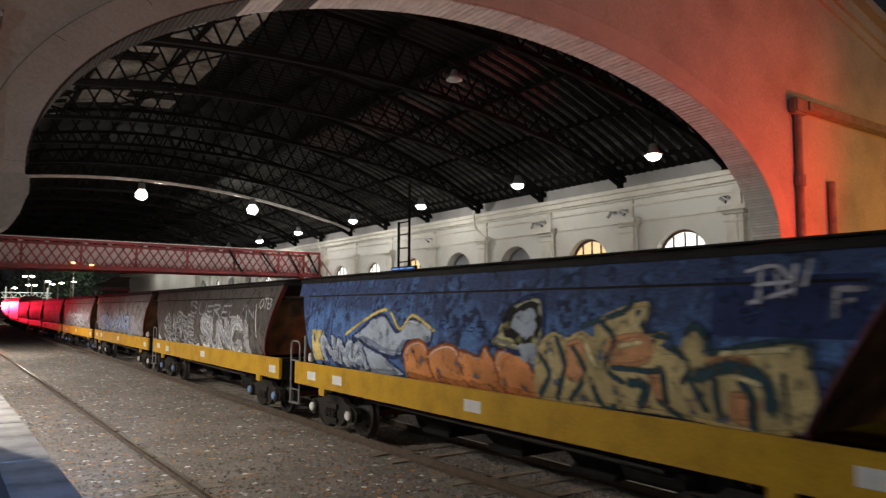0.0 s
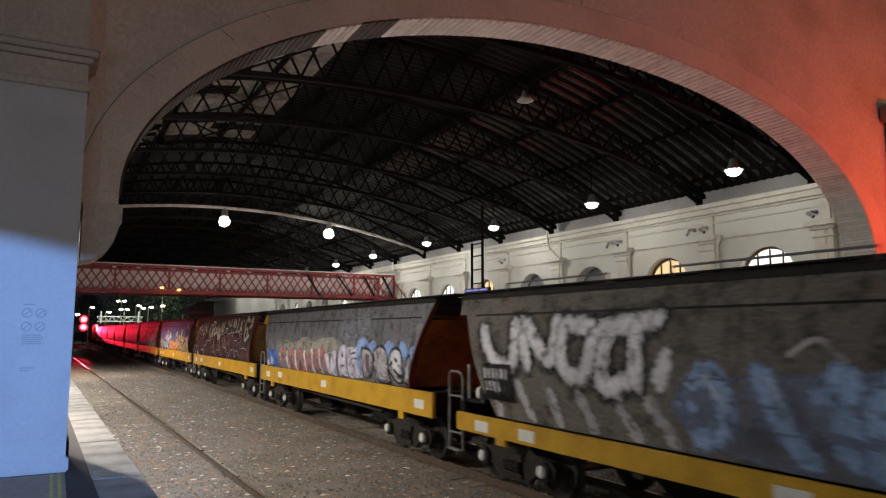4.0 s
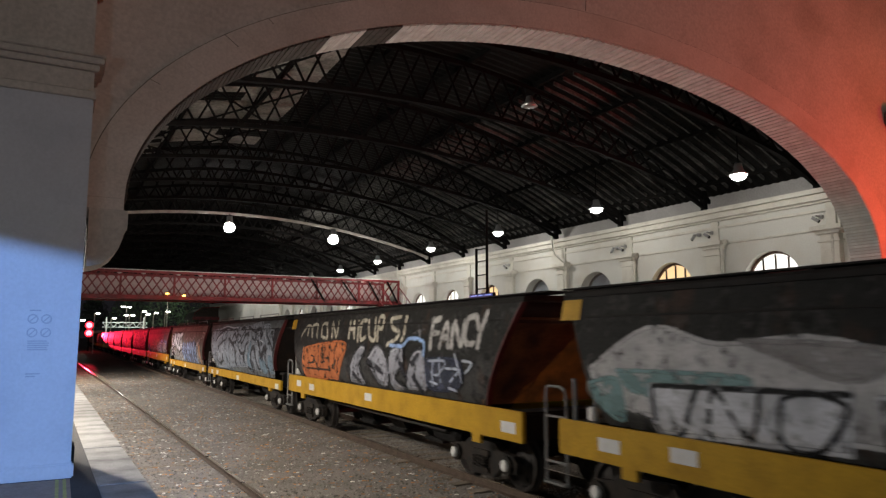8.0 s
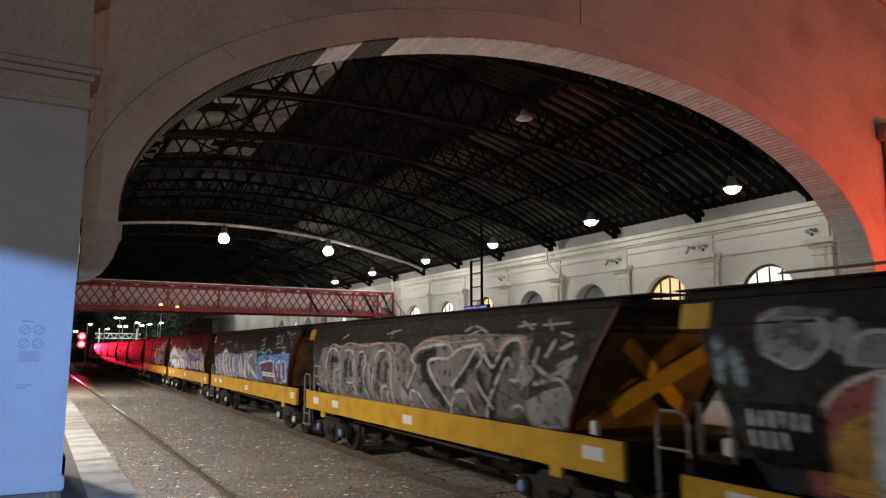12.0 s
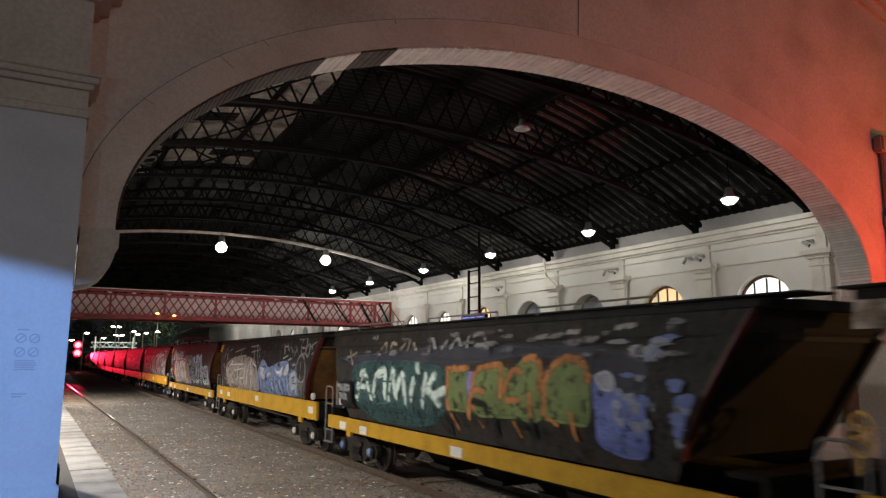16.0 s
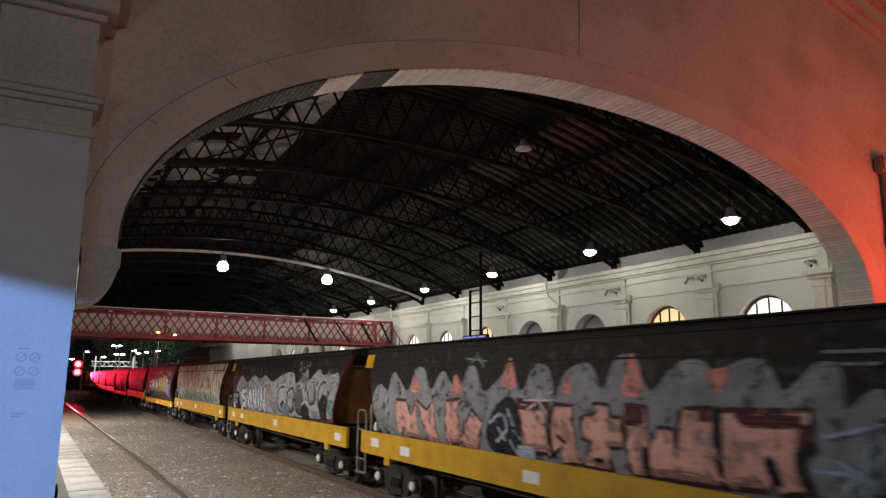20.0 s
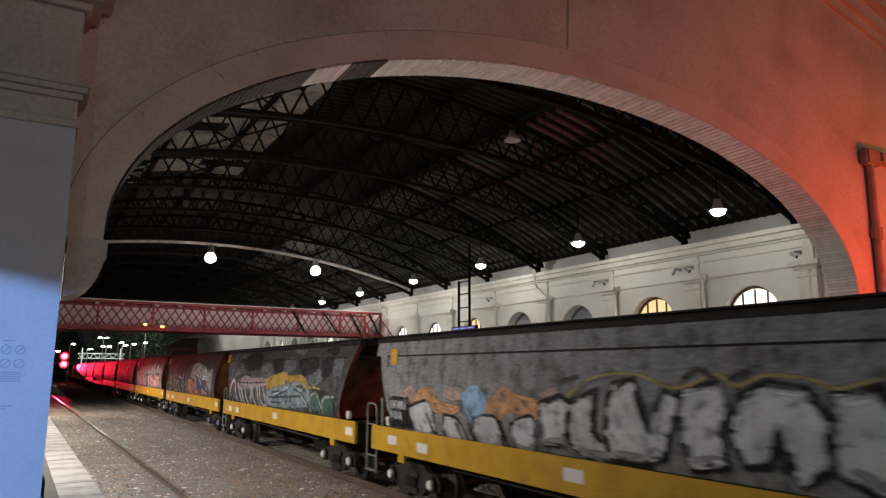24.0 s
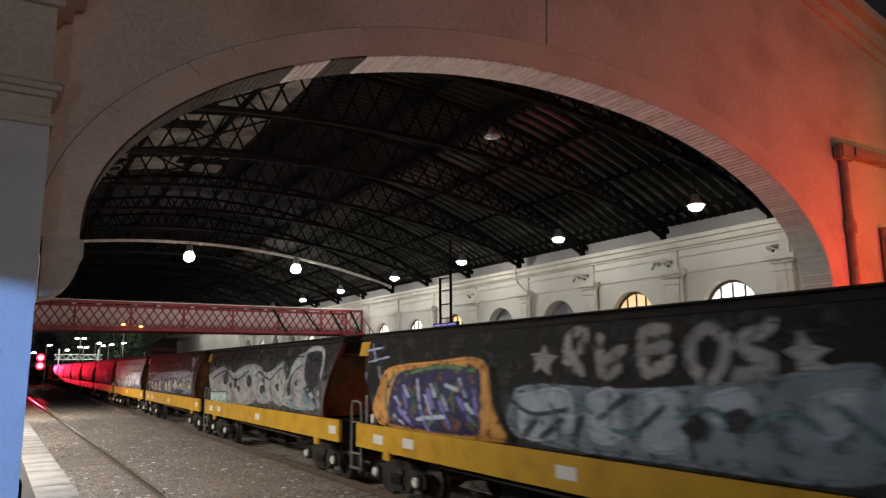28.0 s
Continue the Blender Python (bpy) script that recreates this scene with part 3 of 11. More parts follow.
for j, (a, b) in enumerate(zip(grid, grid[1:])):
    for i in range(26):
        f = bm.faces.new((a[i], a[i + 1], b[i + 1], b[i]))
        # lamplight on the west slope, painted as paler sheets that thin out with distance
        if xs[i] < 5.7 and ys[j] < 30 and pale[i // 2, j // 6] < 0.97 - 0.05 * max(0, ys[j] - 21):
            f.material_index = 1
tagged(part("roof", bm, (ROOF_IRON, ROOF_LIT)), "sooty corrugated iron roof of the train shed", "roof", kind="structure")
purlins = thing("roof_purlins", pose(0, 0, 0), "dark purlins under the shed roof", "purlin", kind="structure")
bm = bmesh.new()
box(bm, -0.05, 0.05, 11.12, 106, -0.17, -0.02)
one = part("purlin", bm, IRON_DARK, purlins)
for i in range(11):
    x = ROOF_C - ROOF_H + 0.6 + (2 * ROOF_H - 1.2) * i / 10
    o = one if i == 0 else new("purlin", one.data)
    o.parent = purlins
    o.location = (x, 0, roof_z(x))


# broken pale tone paints lamp streaks; rafters stop where the roof goes dark
rafters = thing("roof_rafters", pose(0, 0, 0), "thin dusty rafters running down the east slope", "rafter", kind="structure")


def rafter_mesh(bm, y):
    px = [12.2 + 6.6 * i / 12 for i in range(13)]
    sweep(bm, lambda x: [(x, y - 0.03, roof_z(x) - 0.09), (x, y + 0.03, roof_z(x) - 0.09), (x, y + 0.03, roof_z(x) + 0.02), (x, y - 0.03, roof_z(x) + 0.02)], px)
    return bm


one = part("rafter", rafter_mesh(bmesh.new(), 0), RAFTER, rafters)
one.location.y = 11.35
for i in range(1, 88):
    o = new("rafter", one.data)
    o.parent = rafters
    o.location.y = 11.35 + 0.45 * i


def truss(first):
    t = thing("roof_truss", pose(0, first, 0), "bowed riveted iron lattice truss of the shed roof", "roof truss", "shed roof trusses")
    n = 36
    px = [ROOF_C - ROOF_H + 2 * ROOF_H * i / n for i in range(n + 1)]
    bm = bmesh.new()
    sweep(bm, lambda x: [(x, -0.07, chord_z(x) - 0.06), (x, 0.07, chord_z(x) - 0.06), (x, 0.07, chord_z(x) + 0.06), (x, -0.07, chord_z(x) + 0.06)], px)
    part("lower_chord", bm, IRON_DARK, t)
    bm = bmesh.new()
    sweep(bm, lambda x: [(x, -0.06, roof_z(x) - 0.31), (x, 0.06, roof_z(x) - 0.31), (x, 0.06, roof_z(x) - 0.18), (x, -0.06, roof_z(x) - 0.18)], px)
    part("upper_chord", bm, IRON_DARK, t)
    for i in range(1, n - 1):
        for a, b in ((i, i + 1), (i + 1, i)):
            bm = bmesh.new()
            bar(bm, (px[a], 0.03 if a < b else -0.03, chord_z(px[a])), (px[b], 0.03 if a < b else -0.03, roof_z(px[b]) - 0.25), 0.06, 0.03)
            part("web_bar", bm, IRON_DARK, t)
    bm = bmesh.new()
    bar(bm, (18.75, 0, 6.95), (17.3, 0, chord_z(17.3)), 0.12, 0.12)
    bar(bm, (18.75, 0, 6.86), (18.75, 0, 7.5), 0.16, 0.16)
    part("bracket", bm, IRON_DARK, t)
    return t


t0 = truss(12.3)
for k in range(1, 15):
    t1 = copy_thing(t0, pose(0, 12.3 + 4.035 * k, 0))
    if k == 6:
        # the truss that carries the two pendant lamps gets a pale lower chord
        t1["label"] = "bowed lattice truss with a pale-painted lower chord"
        chord = next(o for o in t1.children if o.name.startswith("lower_chord"))
        chord.data = chord.data.copy()
        chord.data.materials[0] = IRON_PALE

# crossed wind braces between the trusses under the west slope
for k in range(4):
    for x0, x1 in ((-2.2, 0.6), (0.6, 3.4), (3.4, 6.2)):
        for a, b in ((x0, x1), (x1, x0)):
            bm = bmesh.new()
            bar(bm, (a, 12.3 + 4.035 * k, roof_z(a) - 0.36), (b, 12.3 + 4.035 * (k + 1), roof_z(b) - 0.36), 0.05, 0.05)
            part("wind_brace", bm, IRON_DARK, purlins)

# ---- shed lamps ----
def shed_lamp():
    t = thing("shed_lamp", pose(*SHED_LAMPS[0]), "round industrial pendant lamp, lit white", "lamp", "row of shed lamps")
    bm = bmesh.new()
    lathe(bm, [(0.0, 0.36), (0.10, 0.35), (0.12, 0.20), (0.18, 0.10), (0.27, 0.03), (0.26, 0.025), (0.17, 0.09), (0.0, 0.16)])
    part("shade", bm, LAMP_METAL, t, smooth=True)
    bm = bmesh.new()
    lathe(bm, [(0.0, -0.13), (0.10, -0.12), (0.18, -0.07), (0.215, 0.0), (0.16, 0.06), (0.0, 0.08)])
    o = part("bulb", bm, BULB, t, "glowing white lens", smooth=True)
    o.visible_shadow = False
    bm = bmesh.new()
    tube(bm, [(0, 0, 0.35), (0, 0, roof_z(16.5) - SHED_LAMPS[0][2] + 0.01)], 0.02, 6)
    part("stem", bm, IRON_DARK, t)
    return t


t0 = shed_lamp()
for p in SHED_LAMPS[1:]:
    copy_thing(t0, pose(*p))


def globe_lamp(p):
    t = thing("globe_lamp", pose(*p), "large bell-shaped pendant lamp on the truss, lit white", "lamp", "pendant lamps on the truss")
    bm = bmesh.new()
    lathe(bm, [(0.0, 0.28), (0.14, 0.27), (0.16, 0.0), (0.22, -0.06), (0.0, -0.05)])
    part("gear_case", bm, LAMP_METAL, t, smooth=True)
    bm = bmesh.new()
    lathe(bm, [(0.12, -0.06), (0.21, -0.13), (0.27, -0.26), (0.27, -0.36), (0.21, -0.48), (0.10, -0.54), (0.0, -0.55)])
    o = part("bulb", bm, BULB, t, "glowing white globe", smooth=True)
    o.visible_shadow = False
    bm = bmesh.new()
    tube(bm, [(0, 0, 0.27), (0, 0, chord_z(p[0]) - p[2])], 0.03, 6)
    part("stem", bm, IRON_DARK, t)


for p in GLOBE_LAMPS:
    globe_lamp(p)
bm = bmesh.new()
lathe(bm, [(0.0, 0.26), (0.07, 0.26), (0.12, 0.1), (0.22, 0.0), (0.14, -0.03), (0.0, -0.04)])
tagged(part("unlit_lamp", bm, LAMP_METAL, None, smooth=True), "unlit round pendant lamp high under the roof", "lamp").matrix_basis = pose(10.4, 14.55, 8.6)

# ---- footbridge ----
BR_Y, BR_Z0, BR_Z1, BR_X0, BR_X1 = 40.3, 4.62, 6.15, -8.0, 18.55
bridge = thing("footbridge", pose(0, 0, 0), "red lattice iron footbridge across the tracks", "footbridge")
for yy in (BR_Y, BR_Y + 2.4):
    for name, za, zb in (("bottom_chord", BR_Z0, BR_Z0 + 0.22), ("top_chord", BR_Z1 - 0.14, BR_Z1)):
        bm = bmesh.new()
        box(bm, BR_X0, BR_X1, yy - 0.09, yy + 0.09, za, zb, 0.01)
        part(name, bm, RED_PAINT, bridge)
    n = 60
    step = (BR_X1 - BR_X0) / n
    for i in range(n - 1):
        for s in (0, 1):
            bm = bmesh.new()
            a, b = BR_X0 + step * i, BR_X0 + step * (i + 2)
            if s:
                a, b = b, a
            bar(bm, (a, yy - 0.03 + 0.06 * s, BR_Z0 + 0.15), (b, yy - 0.03 + 0.06 * s, BR_Z1 - 0.08), 0.07, 0.02)
            part("lattice_bar", bm, RED_PAINT, bridge)
    for i in range(0, n + 1, 6):
        bm = bmesh.new()
        x = BR_X0 + step * i
        box(bm, x - 0.05, x + 0.05, yy - 0.07, yy + 0.07, BR_Z0, BR_Z1)
        part("upright", bm, RED_PAINT, bridge)
for x0, x1 in ((12.86, 13.7), (14.72, 15.75), (16.45, 17.25), (17.74, 18.45)):
    bm = bmesh.new()
    bar(bm, (x0, BR_Y - 0.11, BR_Z1 - 0.1), (x1, BR_Y - 0.11, BR_Z0 + 0.12), 0.10, 0.04)
    part("brace", bm, IRON_DARK, bridge, "dark slanting brace")
bm = bmesh.new()
box(bm, BR_X0, BR_X1, BR_Y, BR_Y + 2.4, BR_Z0 + 0.08, BR_Z0 + 0.2)
part("deck", bm, DARK_WOOD, bridge)
# white rail paints the bright highlights along the top chord
bm = bmesh.new()
box(bm, BR_X0, BR_X1, BR_Y - 0.12, BR_Y + 0.12, BR_Z1, BR_Z1 + 0.03)
part("handrail", bm, CAP_WHITE, bridge, "bright galvanised top rail")

def platform_lamp(p):
    t = thing("platform_lamp", pose(p[0], p[1], 1.0), "platform lamp on a slim post, lit", "lamp", "platform lamps")
    bm = bmesh.new()
    tube(bm, [(-0.3, 0, 0), (-0.3, 0, p[2] - 1.0), (-0.2, 0, p[2] - 0.9), (0, 0, p[2] - 0.9)], 0.05, 8)
    part("post", bm, IRON_DARK, t)
    bm = bmesh.new()
    r = 0.09 if p[1] < 20 else 0.42
    lathe(bm, [(0, -0.98), (r * 0.7, -1.0), (r, -1.05), (0.0, -1.06)], (0, 0, p[2]), 12)
    part("shade", bm, LAMP_METAL, t)
    bm = bmesh.new()
    lathe(bm, [(0, -1.10), (0.10, -1.12), (0.13, -1.2), (0.08, -1.27), (0, -1.28)], (0, 0, p[2]), 12)
    o = part("bulb", bm, BULB, t, "glowing lens")
    o.visible_shadow = False


for p in WEST_LAMPS:
    platform_lamp(p)

# loose stones and litter on the ballast
def scatter(name, material, count, seed, x0, x1, y0, y1, smin, smax, label, flat=0.6):
    rng = random.Random(seed)
    verts, faces = [], []
    for _ in range(count):
        y = y0 + (y1 - y0) * rng.random() ** 1.7
        x, s = rng.uniform(x0, x1), rng.uniform(smin, smax)
        b = len(verts)
        a0 = rng.uniform(0, 6.28)
        for k in range(4):
            a = a0 + k * 1.57 + rng.uniform(-0.4, 0.4)
            r = s * rng.uniform(0.7, 1.1)
            verts.append((x + r * math.cos(a), y + r * math.sin(a), -0.175))
        for k in range(3):
            a = a0 + 0.5 + k * 2.1 + rng.uniform(-0.4, 0.4)
            r = s * rng.uniform(0.35, 0.7)
            verts.append((x + r * math.cos(a), y + r * math.sin(a), -0.17 + s * flat * rng.uniform(0.6, 1.2)))
        faces += [(b, b + 1, b + 4), (b + 1, b + 5, b + 4), (b + 1, b + 2, b + 5), (b + 2, b + 3, b + 5), (b + 3, b + 6, b + 5), (b + 3, b, b + 6), (b, b + 4, b + 6), (b + 4, b + 5, b + 6)]
    me = bpy.data.meshes.new(name)
    me.from_pydata(verts, [], faces)
    me.materials.append(material)
    return tagged(new(name, me), label, "gravel", kind="stuff")


scatter("ballast_stones", STONE, 42000, 5, 1.0, 11.4, 4, 48, 0.014, 0.045, "loose grey-brown ballast stones between the tracks")
scatter("dry_leaves", DRY_LEAF, 4200, 16, 0.95, 7.6, 4.0, 62, 0.03, 0.08, "orange-brown dry leaves strewn over the ballast", 0.12)
scatter("litter", LITTER, 1500, 6, 1.0, 7.0, 4.0, 62, 0.03, 0.09, "pale scraps and dry leaves on the ballast", 0.15)

# footbridge trestles and the stair down to the east platform
for x in (-3.0, 18.3):
    bm = bmesh.new()
    for y in (BR_Y, BR_Y + 2.4):
        box(bm, x - 0.12, x + 0.12, y - 0.12, y + 0.12, 0.99, BR_Z0, 0.01)
    bar(bm, (x, BR_Y, 2.0), (x, BR_Y + 2.4, 4.2), 0.08)
    part("trestle", bm, RED_PAINT, bridge)
for x in (17.2, 18.5):
    bm = bmesh.new()
    bar(bm, (x, BR_Y - 0.1, BR_Z0 + 0.15), (x, 34.2, 1.05), 0.08, 0.28)
    part("stair_stringer", bm, RED_PAINT, bridge)
    bm = bmesh.new()
    tube(bm, [(x, BR_Y - 0.1, BR_Z0 + 1.15), (x, 34.4, 2.1)], 0.03, 6)
    for k in range(6):
        f = k / 5
        bar(bm, (x, BR_Y - 0.1 - 5.8 * f, BR_Z0 + 0.15 - 3.4 * f), (x, BR_Y - 0.1 - 5.8 * f, BR_Z0 + 1.15 - 3.45 * f), 0.035)
    part("stair_handrail", bm, RED_PAINT, bridge)
for k in range(20):
    f = (k + 0.5) / 20
    bm = bmesh.new()
    box(bm, 17.25, 18.45, BR_Y - 0.25 - 5.95 * f, BR_Y + 0.05 - 5.95 * f, 4.72 - 3.6 * f - 0.04, 4.72 - 3.6 * f)
    part("stair_tread", bm, DARK_WOOD, bridge)

# ---- the grain train ----
PITCH, SILL_L = 14.1, 13.15
SIDE = [(1.25, 1.19), (1.31, 1.45), (1.39, 1.62), (1.44, 1.88), (1.45, 2.15), (1.44, 2.42), (1.41, 2.68), (1.365, 2.94), (1.32, 3.15), (1.28, 3.32)]
TOP_H = 1.87


def side(h):
    """Half width and height of the bulging side at h metres above the sill."""
    z = 1.45 + min(max(h, -0.26), TOP_H)
    for (a, b), (c, d) in zip(SIDE, SIDE[1:]):
        if z <= d:
            return a + (c - a) * (z - b) / (d - b), z
    return SIDE[-1]


def inset(h):
    """How far the side sheet stops short of the leading end of the sill."""
    return 0.03 if h > 1.5 else 0.30 + 0.45 * (1.45 - h)


def trail(h):
    """The same at the trailing end, where the edge leans in from the roof down to the sill."""
    return 0.10 + 0.61 * (TOP_H - h)


def skin(u, h, off=0.0, s=-1):
    """A place on the side sheet: u metres from the leading end, h above the sill, off metres proud of it."""
    h = min(max(h, -0.26), TOP_H)
    a, b = side(h)
    lo, hi = side(max(h - 0.08, -0.26)), side(min(h + 0.08, TOP_H))
    dx, dz = hi[0] - lo[0], hi[1] - lo[1]
    n = math.hypot(dx, dz)
    return Vector((s * (a + off * dz / n), -u, b - off * dx / n))


def on_side(u, h, off):
    """The same for paint, which ends at the edges of the sheet."""
    h = min(max(h, -0.24), TOP_H - 0.01)
    return skin(min(max(u, inset(h) + 0.012), SILL_L - trail(h) - 0.02), h, off)


LETTERS = {
    "A": "00 26 40|12 32", "B": "00 06 36 45 33 03|33 42 31 30 00", "C": "45 36 16 04 02 10 30 41", "D": "00 06 26 44 42 20 00", "E": "46 06 00 40|03 33",
    "F": "46 06 00|03 33", "G": "45 36 16 04 02 10 30 42 22", "H": "00 06|40 46|03 43", "I": "20 26", "J": "46 42 30 10 01", "K": "00 06|46 03 40",
    "L": "06 00 40", "M": "00 06 23 46 40", "N": "00 06 40 46", "O": "20 02 04 26 44 42 20", "P": "00 06 36 45 34 03", "Q": "20 02 04 26 44 42 20|31 40",
    "R": "00 06 36 45 34 03|13 40", "S": "45 36 16 05 14 33 42 30 10 01", "T": "06 46|26 20", "U": "06 02 10 30 42 46", "V": "06 20 46", "W": "06 10 23 30 46",
    "X": "00 46|06 40", "Y": "06 23 46|23 20", "Z": "06 46 00 40", "5": "46 06 04 34 42 30 00", "2": "05 16 36 45 00 40", "!": "26 22|21 20", "'": "26 24", "*": "20 26|01 45|05 41"}


def ribbon(bm, line, w, off):
    """A stroke of sprayed paint along points (u, v-height in metres) on the side sheet; its map runs from 0 at the middle to 1 at the rims."""
    pts = [Vector((a, b)) for a, b in line]
    if len(pts) < 2:
        return
    w *= 1.3
    dense = [pts[0]]
    for a, b in zip(pts, pts[1:]):
        k = max(1, int((b - a).length / 0.14))
        dense += [a + (b - a) * (j / k) for j in range(1, k + 1)]
    rows = []
    m = len(dense)
    for i, p in enumerate(dense):
        d = dense[min(i + 1, m - 1)] - dense[max(i - 1, 0)]
        if d.length < 1e-6:
            continue
        d.normalize()
        n = Vector((-d.y, d.x)) * (w / 2)
        if i == 0:
            q = p - d * (w * 0.42)
            rows.append([(bm.verts.new(on_side(*(q + n * k), off)), 1.0) for k in (-0.5, 0, 0.5)])
        rows.append([(bm.verts.new(on_side(*(p + n * k), off)), abs(k)) for k in (-1, 0, 1)])
        if i == m - 1:
            q = p + d * (w * 0.42)
            rows.append([(bm.verts.new(on_side(*(q + n * k), off)), 1.0) for k in (-0.5, 0, 0.5)])
    uv = bm.loops.layers.uv.verify()
    for a, b in zip(rows, rows[1:]):
        for k in (0, 1):
            quad = (a[k], a[k + 1], b[k + 1], b[k])
            for lp, (_, rim) in zip(bm.faces.new([v for v, _ in quad]).loops, quad):
                lp[uv].uv = (rim, 0.0)


def fill(bm, loop, off):
    """The inside of a closed loop of points on the side sheet, cut in level bands to follow its bulge."""
    bm.faces.new([bm.verts.new((a, b, 0)) for a, b in loop])
    low_h, high_h = min(b for a, b in loop), max(b for a, b in loop)
    for j in range(math.ceil(low_h / 0.07), math.floor(high_h / 0.07) + 1):
        bmesh.ops.bisect_plane(bm, geom=bm.verts[:] + bm.edges[:] + bm.faces[:], dist=1e-5, plane_co=(0, 0.07 * j, 0), plane_no=(0, 1, 0))
    bmesh.ops.triangulate(bm, faces=bm.faces[:])
    for v in bm.verts:
        v.co = on_side(v.co.x, v.co.y, off)


def closed(pts, corners):
    """A loop through pts, rounded or with its corners kept, in short steps."""
    rim = pts + pts[:1] if corners else smooth_line(pts + pts[:1], 5)
    out = []
    for (a, b), (c, d) in zip(rim, rim[1:]):
        k = max(1, int(math.hypot(c - a, d - b) / 0.25))
        out += [(a + (c - a) * j / k, b + (d - b) * j / k) for j in range(k)]
    return out


def blob(bm, u, v, ru, rv, off, rng, n=22, rough=0.22, s=-1):
    """A patch of sprayed paint with an uneven edge."""
    c = bm.verts.new(skin(u, v, off, s))
    ph = [rng.uniform(0, 6.28) for _ in range(4)]
    rings = []
    for q in (0.35, 0.7, 1.0):
        ring_v = []
        for k in range(n):
            a = k * math.tau / n
            r = 1 + rough * (math.sin(3 * a + ph[0]) * 0.5 + math.sin(5 * a + ph[1]) * 0.4 + math.sin(9 * a + ph[2]) * 0.3)
            vv = min(max(v + rv * q * r * math.sin(a), 0.01), TOP_H - 0.02)
            ring_v.append(bm.verts.new(skin(min(max(u + ru * q * r * math.cos(a), inset(vv) + 0.02), SILL_L - trail(vv) - 0.04), vv, off, s)))
        rings.append(ring_v)
    for k in range(n):
        bm.faces.new((c, rings[0][k], rings[0][(k + 1) % n]))
        for a, b in zip(rings, rings[1:]):
            bm.faces.new((a[k], a[(k + 1) % n], b[(k + 1) % n], b[k]))


PAINTS = {}


def paint(colour):
    """Sprayed paint: soft at the rims of a stroke, mottled, and worn through in places. A fourth number is its cover."""
    if colour in PAINTS:
        return PAINTS[colour]
    key, cover = colour, colour[3] if len(colour) > 3 else 1.0
    colour = tuple(min(0.82, (1.3 if max(colour[:3]) > 0.15 else 1.0) * c * k) for c, k in zip(colour[:3], (0.97, 1.0, 1.1)))
    m = bpy.data.materials.new("spray_paint")
    m.use_nodes = True
    n, l = m.node_tree.nodes, m.node_tree.links
    b = n["Principled BSDF"]
    b.inputs["Roughness"].default_value, b.inputs["Specular IOR Level"].default_value = 0.75, 0.2
    co, info, vec = n.new("ShaderNodeTexCoord"), n.new("ShaderNodeObjectInfo"), n.new("ShaderNodeVectorMath")
    vec.operation = "MULTIPLY_ADD"
    vec.inputs[1].default_value = (9.0, 9.0, 9.0)
    l.new(info.outputs["Random"], vec.inputs[0])
    l.new(co.outputs["Object"], vec.inputs[2])

    def noisy(scale, detail, lo, hi, a, c):
        t, r = n.new("ShaderNodeTexNoise"), n.new("ShaderNodeMapRange")
        t.inputs["Scale"].default_value, t.inputs["Detail"].default_value = scale, detail
        for name, v in (("From Min", lo), ("From Max", hi), ("To Min", a), ("To Max", c)):
            r.inputs[name].default_value = v
        l.new(vec.outputs[0], t.inputs["Vector"])
        l.new(t.outputs["Fac"], r.inputs["Value"])
        return r.outputs["Result"]

    col = None
    for fac, tone in ((noisy(1.7, 6, 0.42, 0.68, 0, 1), 0.6), (noisy(26.0, 4, 0.46, 0.70, 0, 0.8), 0.62)):
        x = n.new("ShaderNodeMix")
        x.data_type = "RGBA"
        l.new(fac, x.inputs["Factor"])
        if col is None:
            x.inputs[6].default_value = (*colour, 1)
        else:
            l.new(col, x.inputs[6])
        x.inputs[7].default_value = (*[c * tone for c in colour], 1)
        col = x.outputs[2]
    l.new(col, b.inputs["Base Color"])
    sep, add, soft = n.new("ShaderNodeSeparateXYZ"), n.new("ShaderNodeMath"), n.new("ShaderNodeMapRange")
    l.new(co.outputs["UV"], sep.inputs["Vector"])
    add.operation = "ADD"
    l.new(sep.outputs["X"], add.inputs[0])
    l.new(noisy(14.0, 5, 0.3, 0.7, -0.25, 0.25), add.inputs[1])
    for name, v in (("From Min", 0.45), ("From Max", 1.05), ("To Min", cover), ("To Max", 0.0)):
        soft.inputs[name].default_value = v
    l.new(add.outputs[0], soft.inputs["Value"])
    worn = n.new("ShaderNodeMath")
    worn.operation = "MULTIPLY"
    l.new(soft.outputs["Result"], worn.inputs[0])
    l.new(noisy(5.0, 10, 0.52, 0.66, 1.0, 0.35), worn.inputs[1])
    l.new(worn.outputs[0], b.inputs["Alpha"])
    PAINTS[key] = m
    return m


def blend(a, b, k):
    return tuple(round(x + (y - x) * k, 3) for x, y in zip(a[:3], b[:3]))


def crossings(loop, h):
    """Where a level line at h cuts a closed loop of points, in order."""
    out = []
    for (a, b), (c, d) in zip(loop, loop[1:] + loop[:1]):
        if (b > h) != (d > h):
            out.append(a + (c - a) * (h - b) / (d - b))
    return sorted(out)


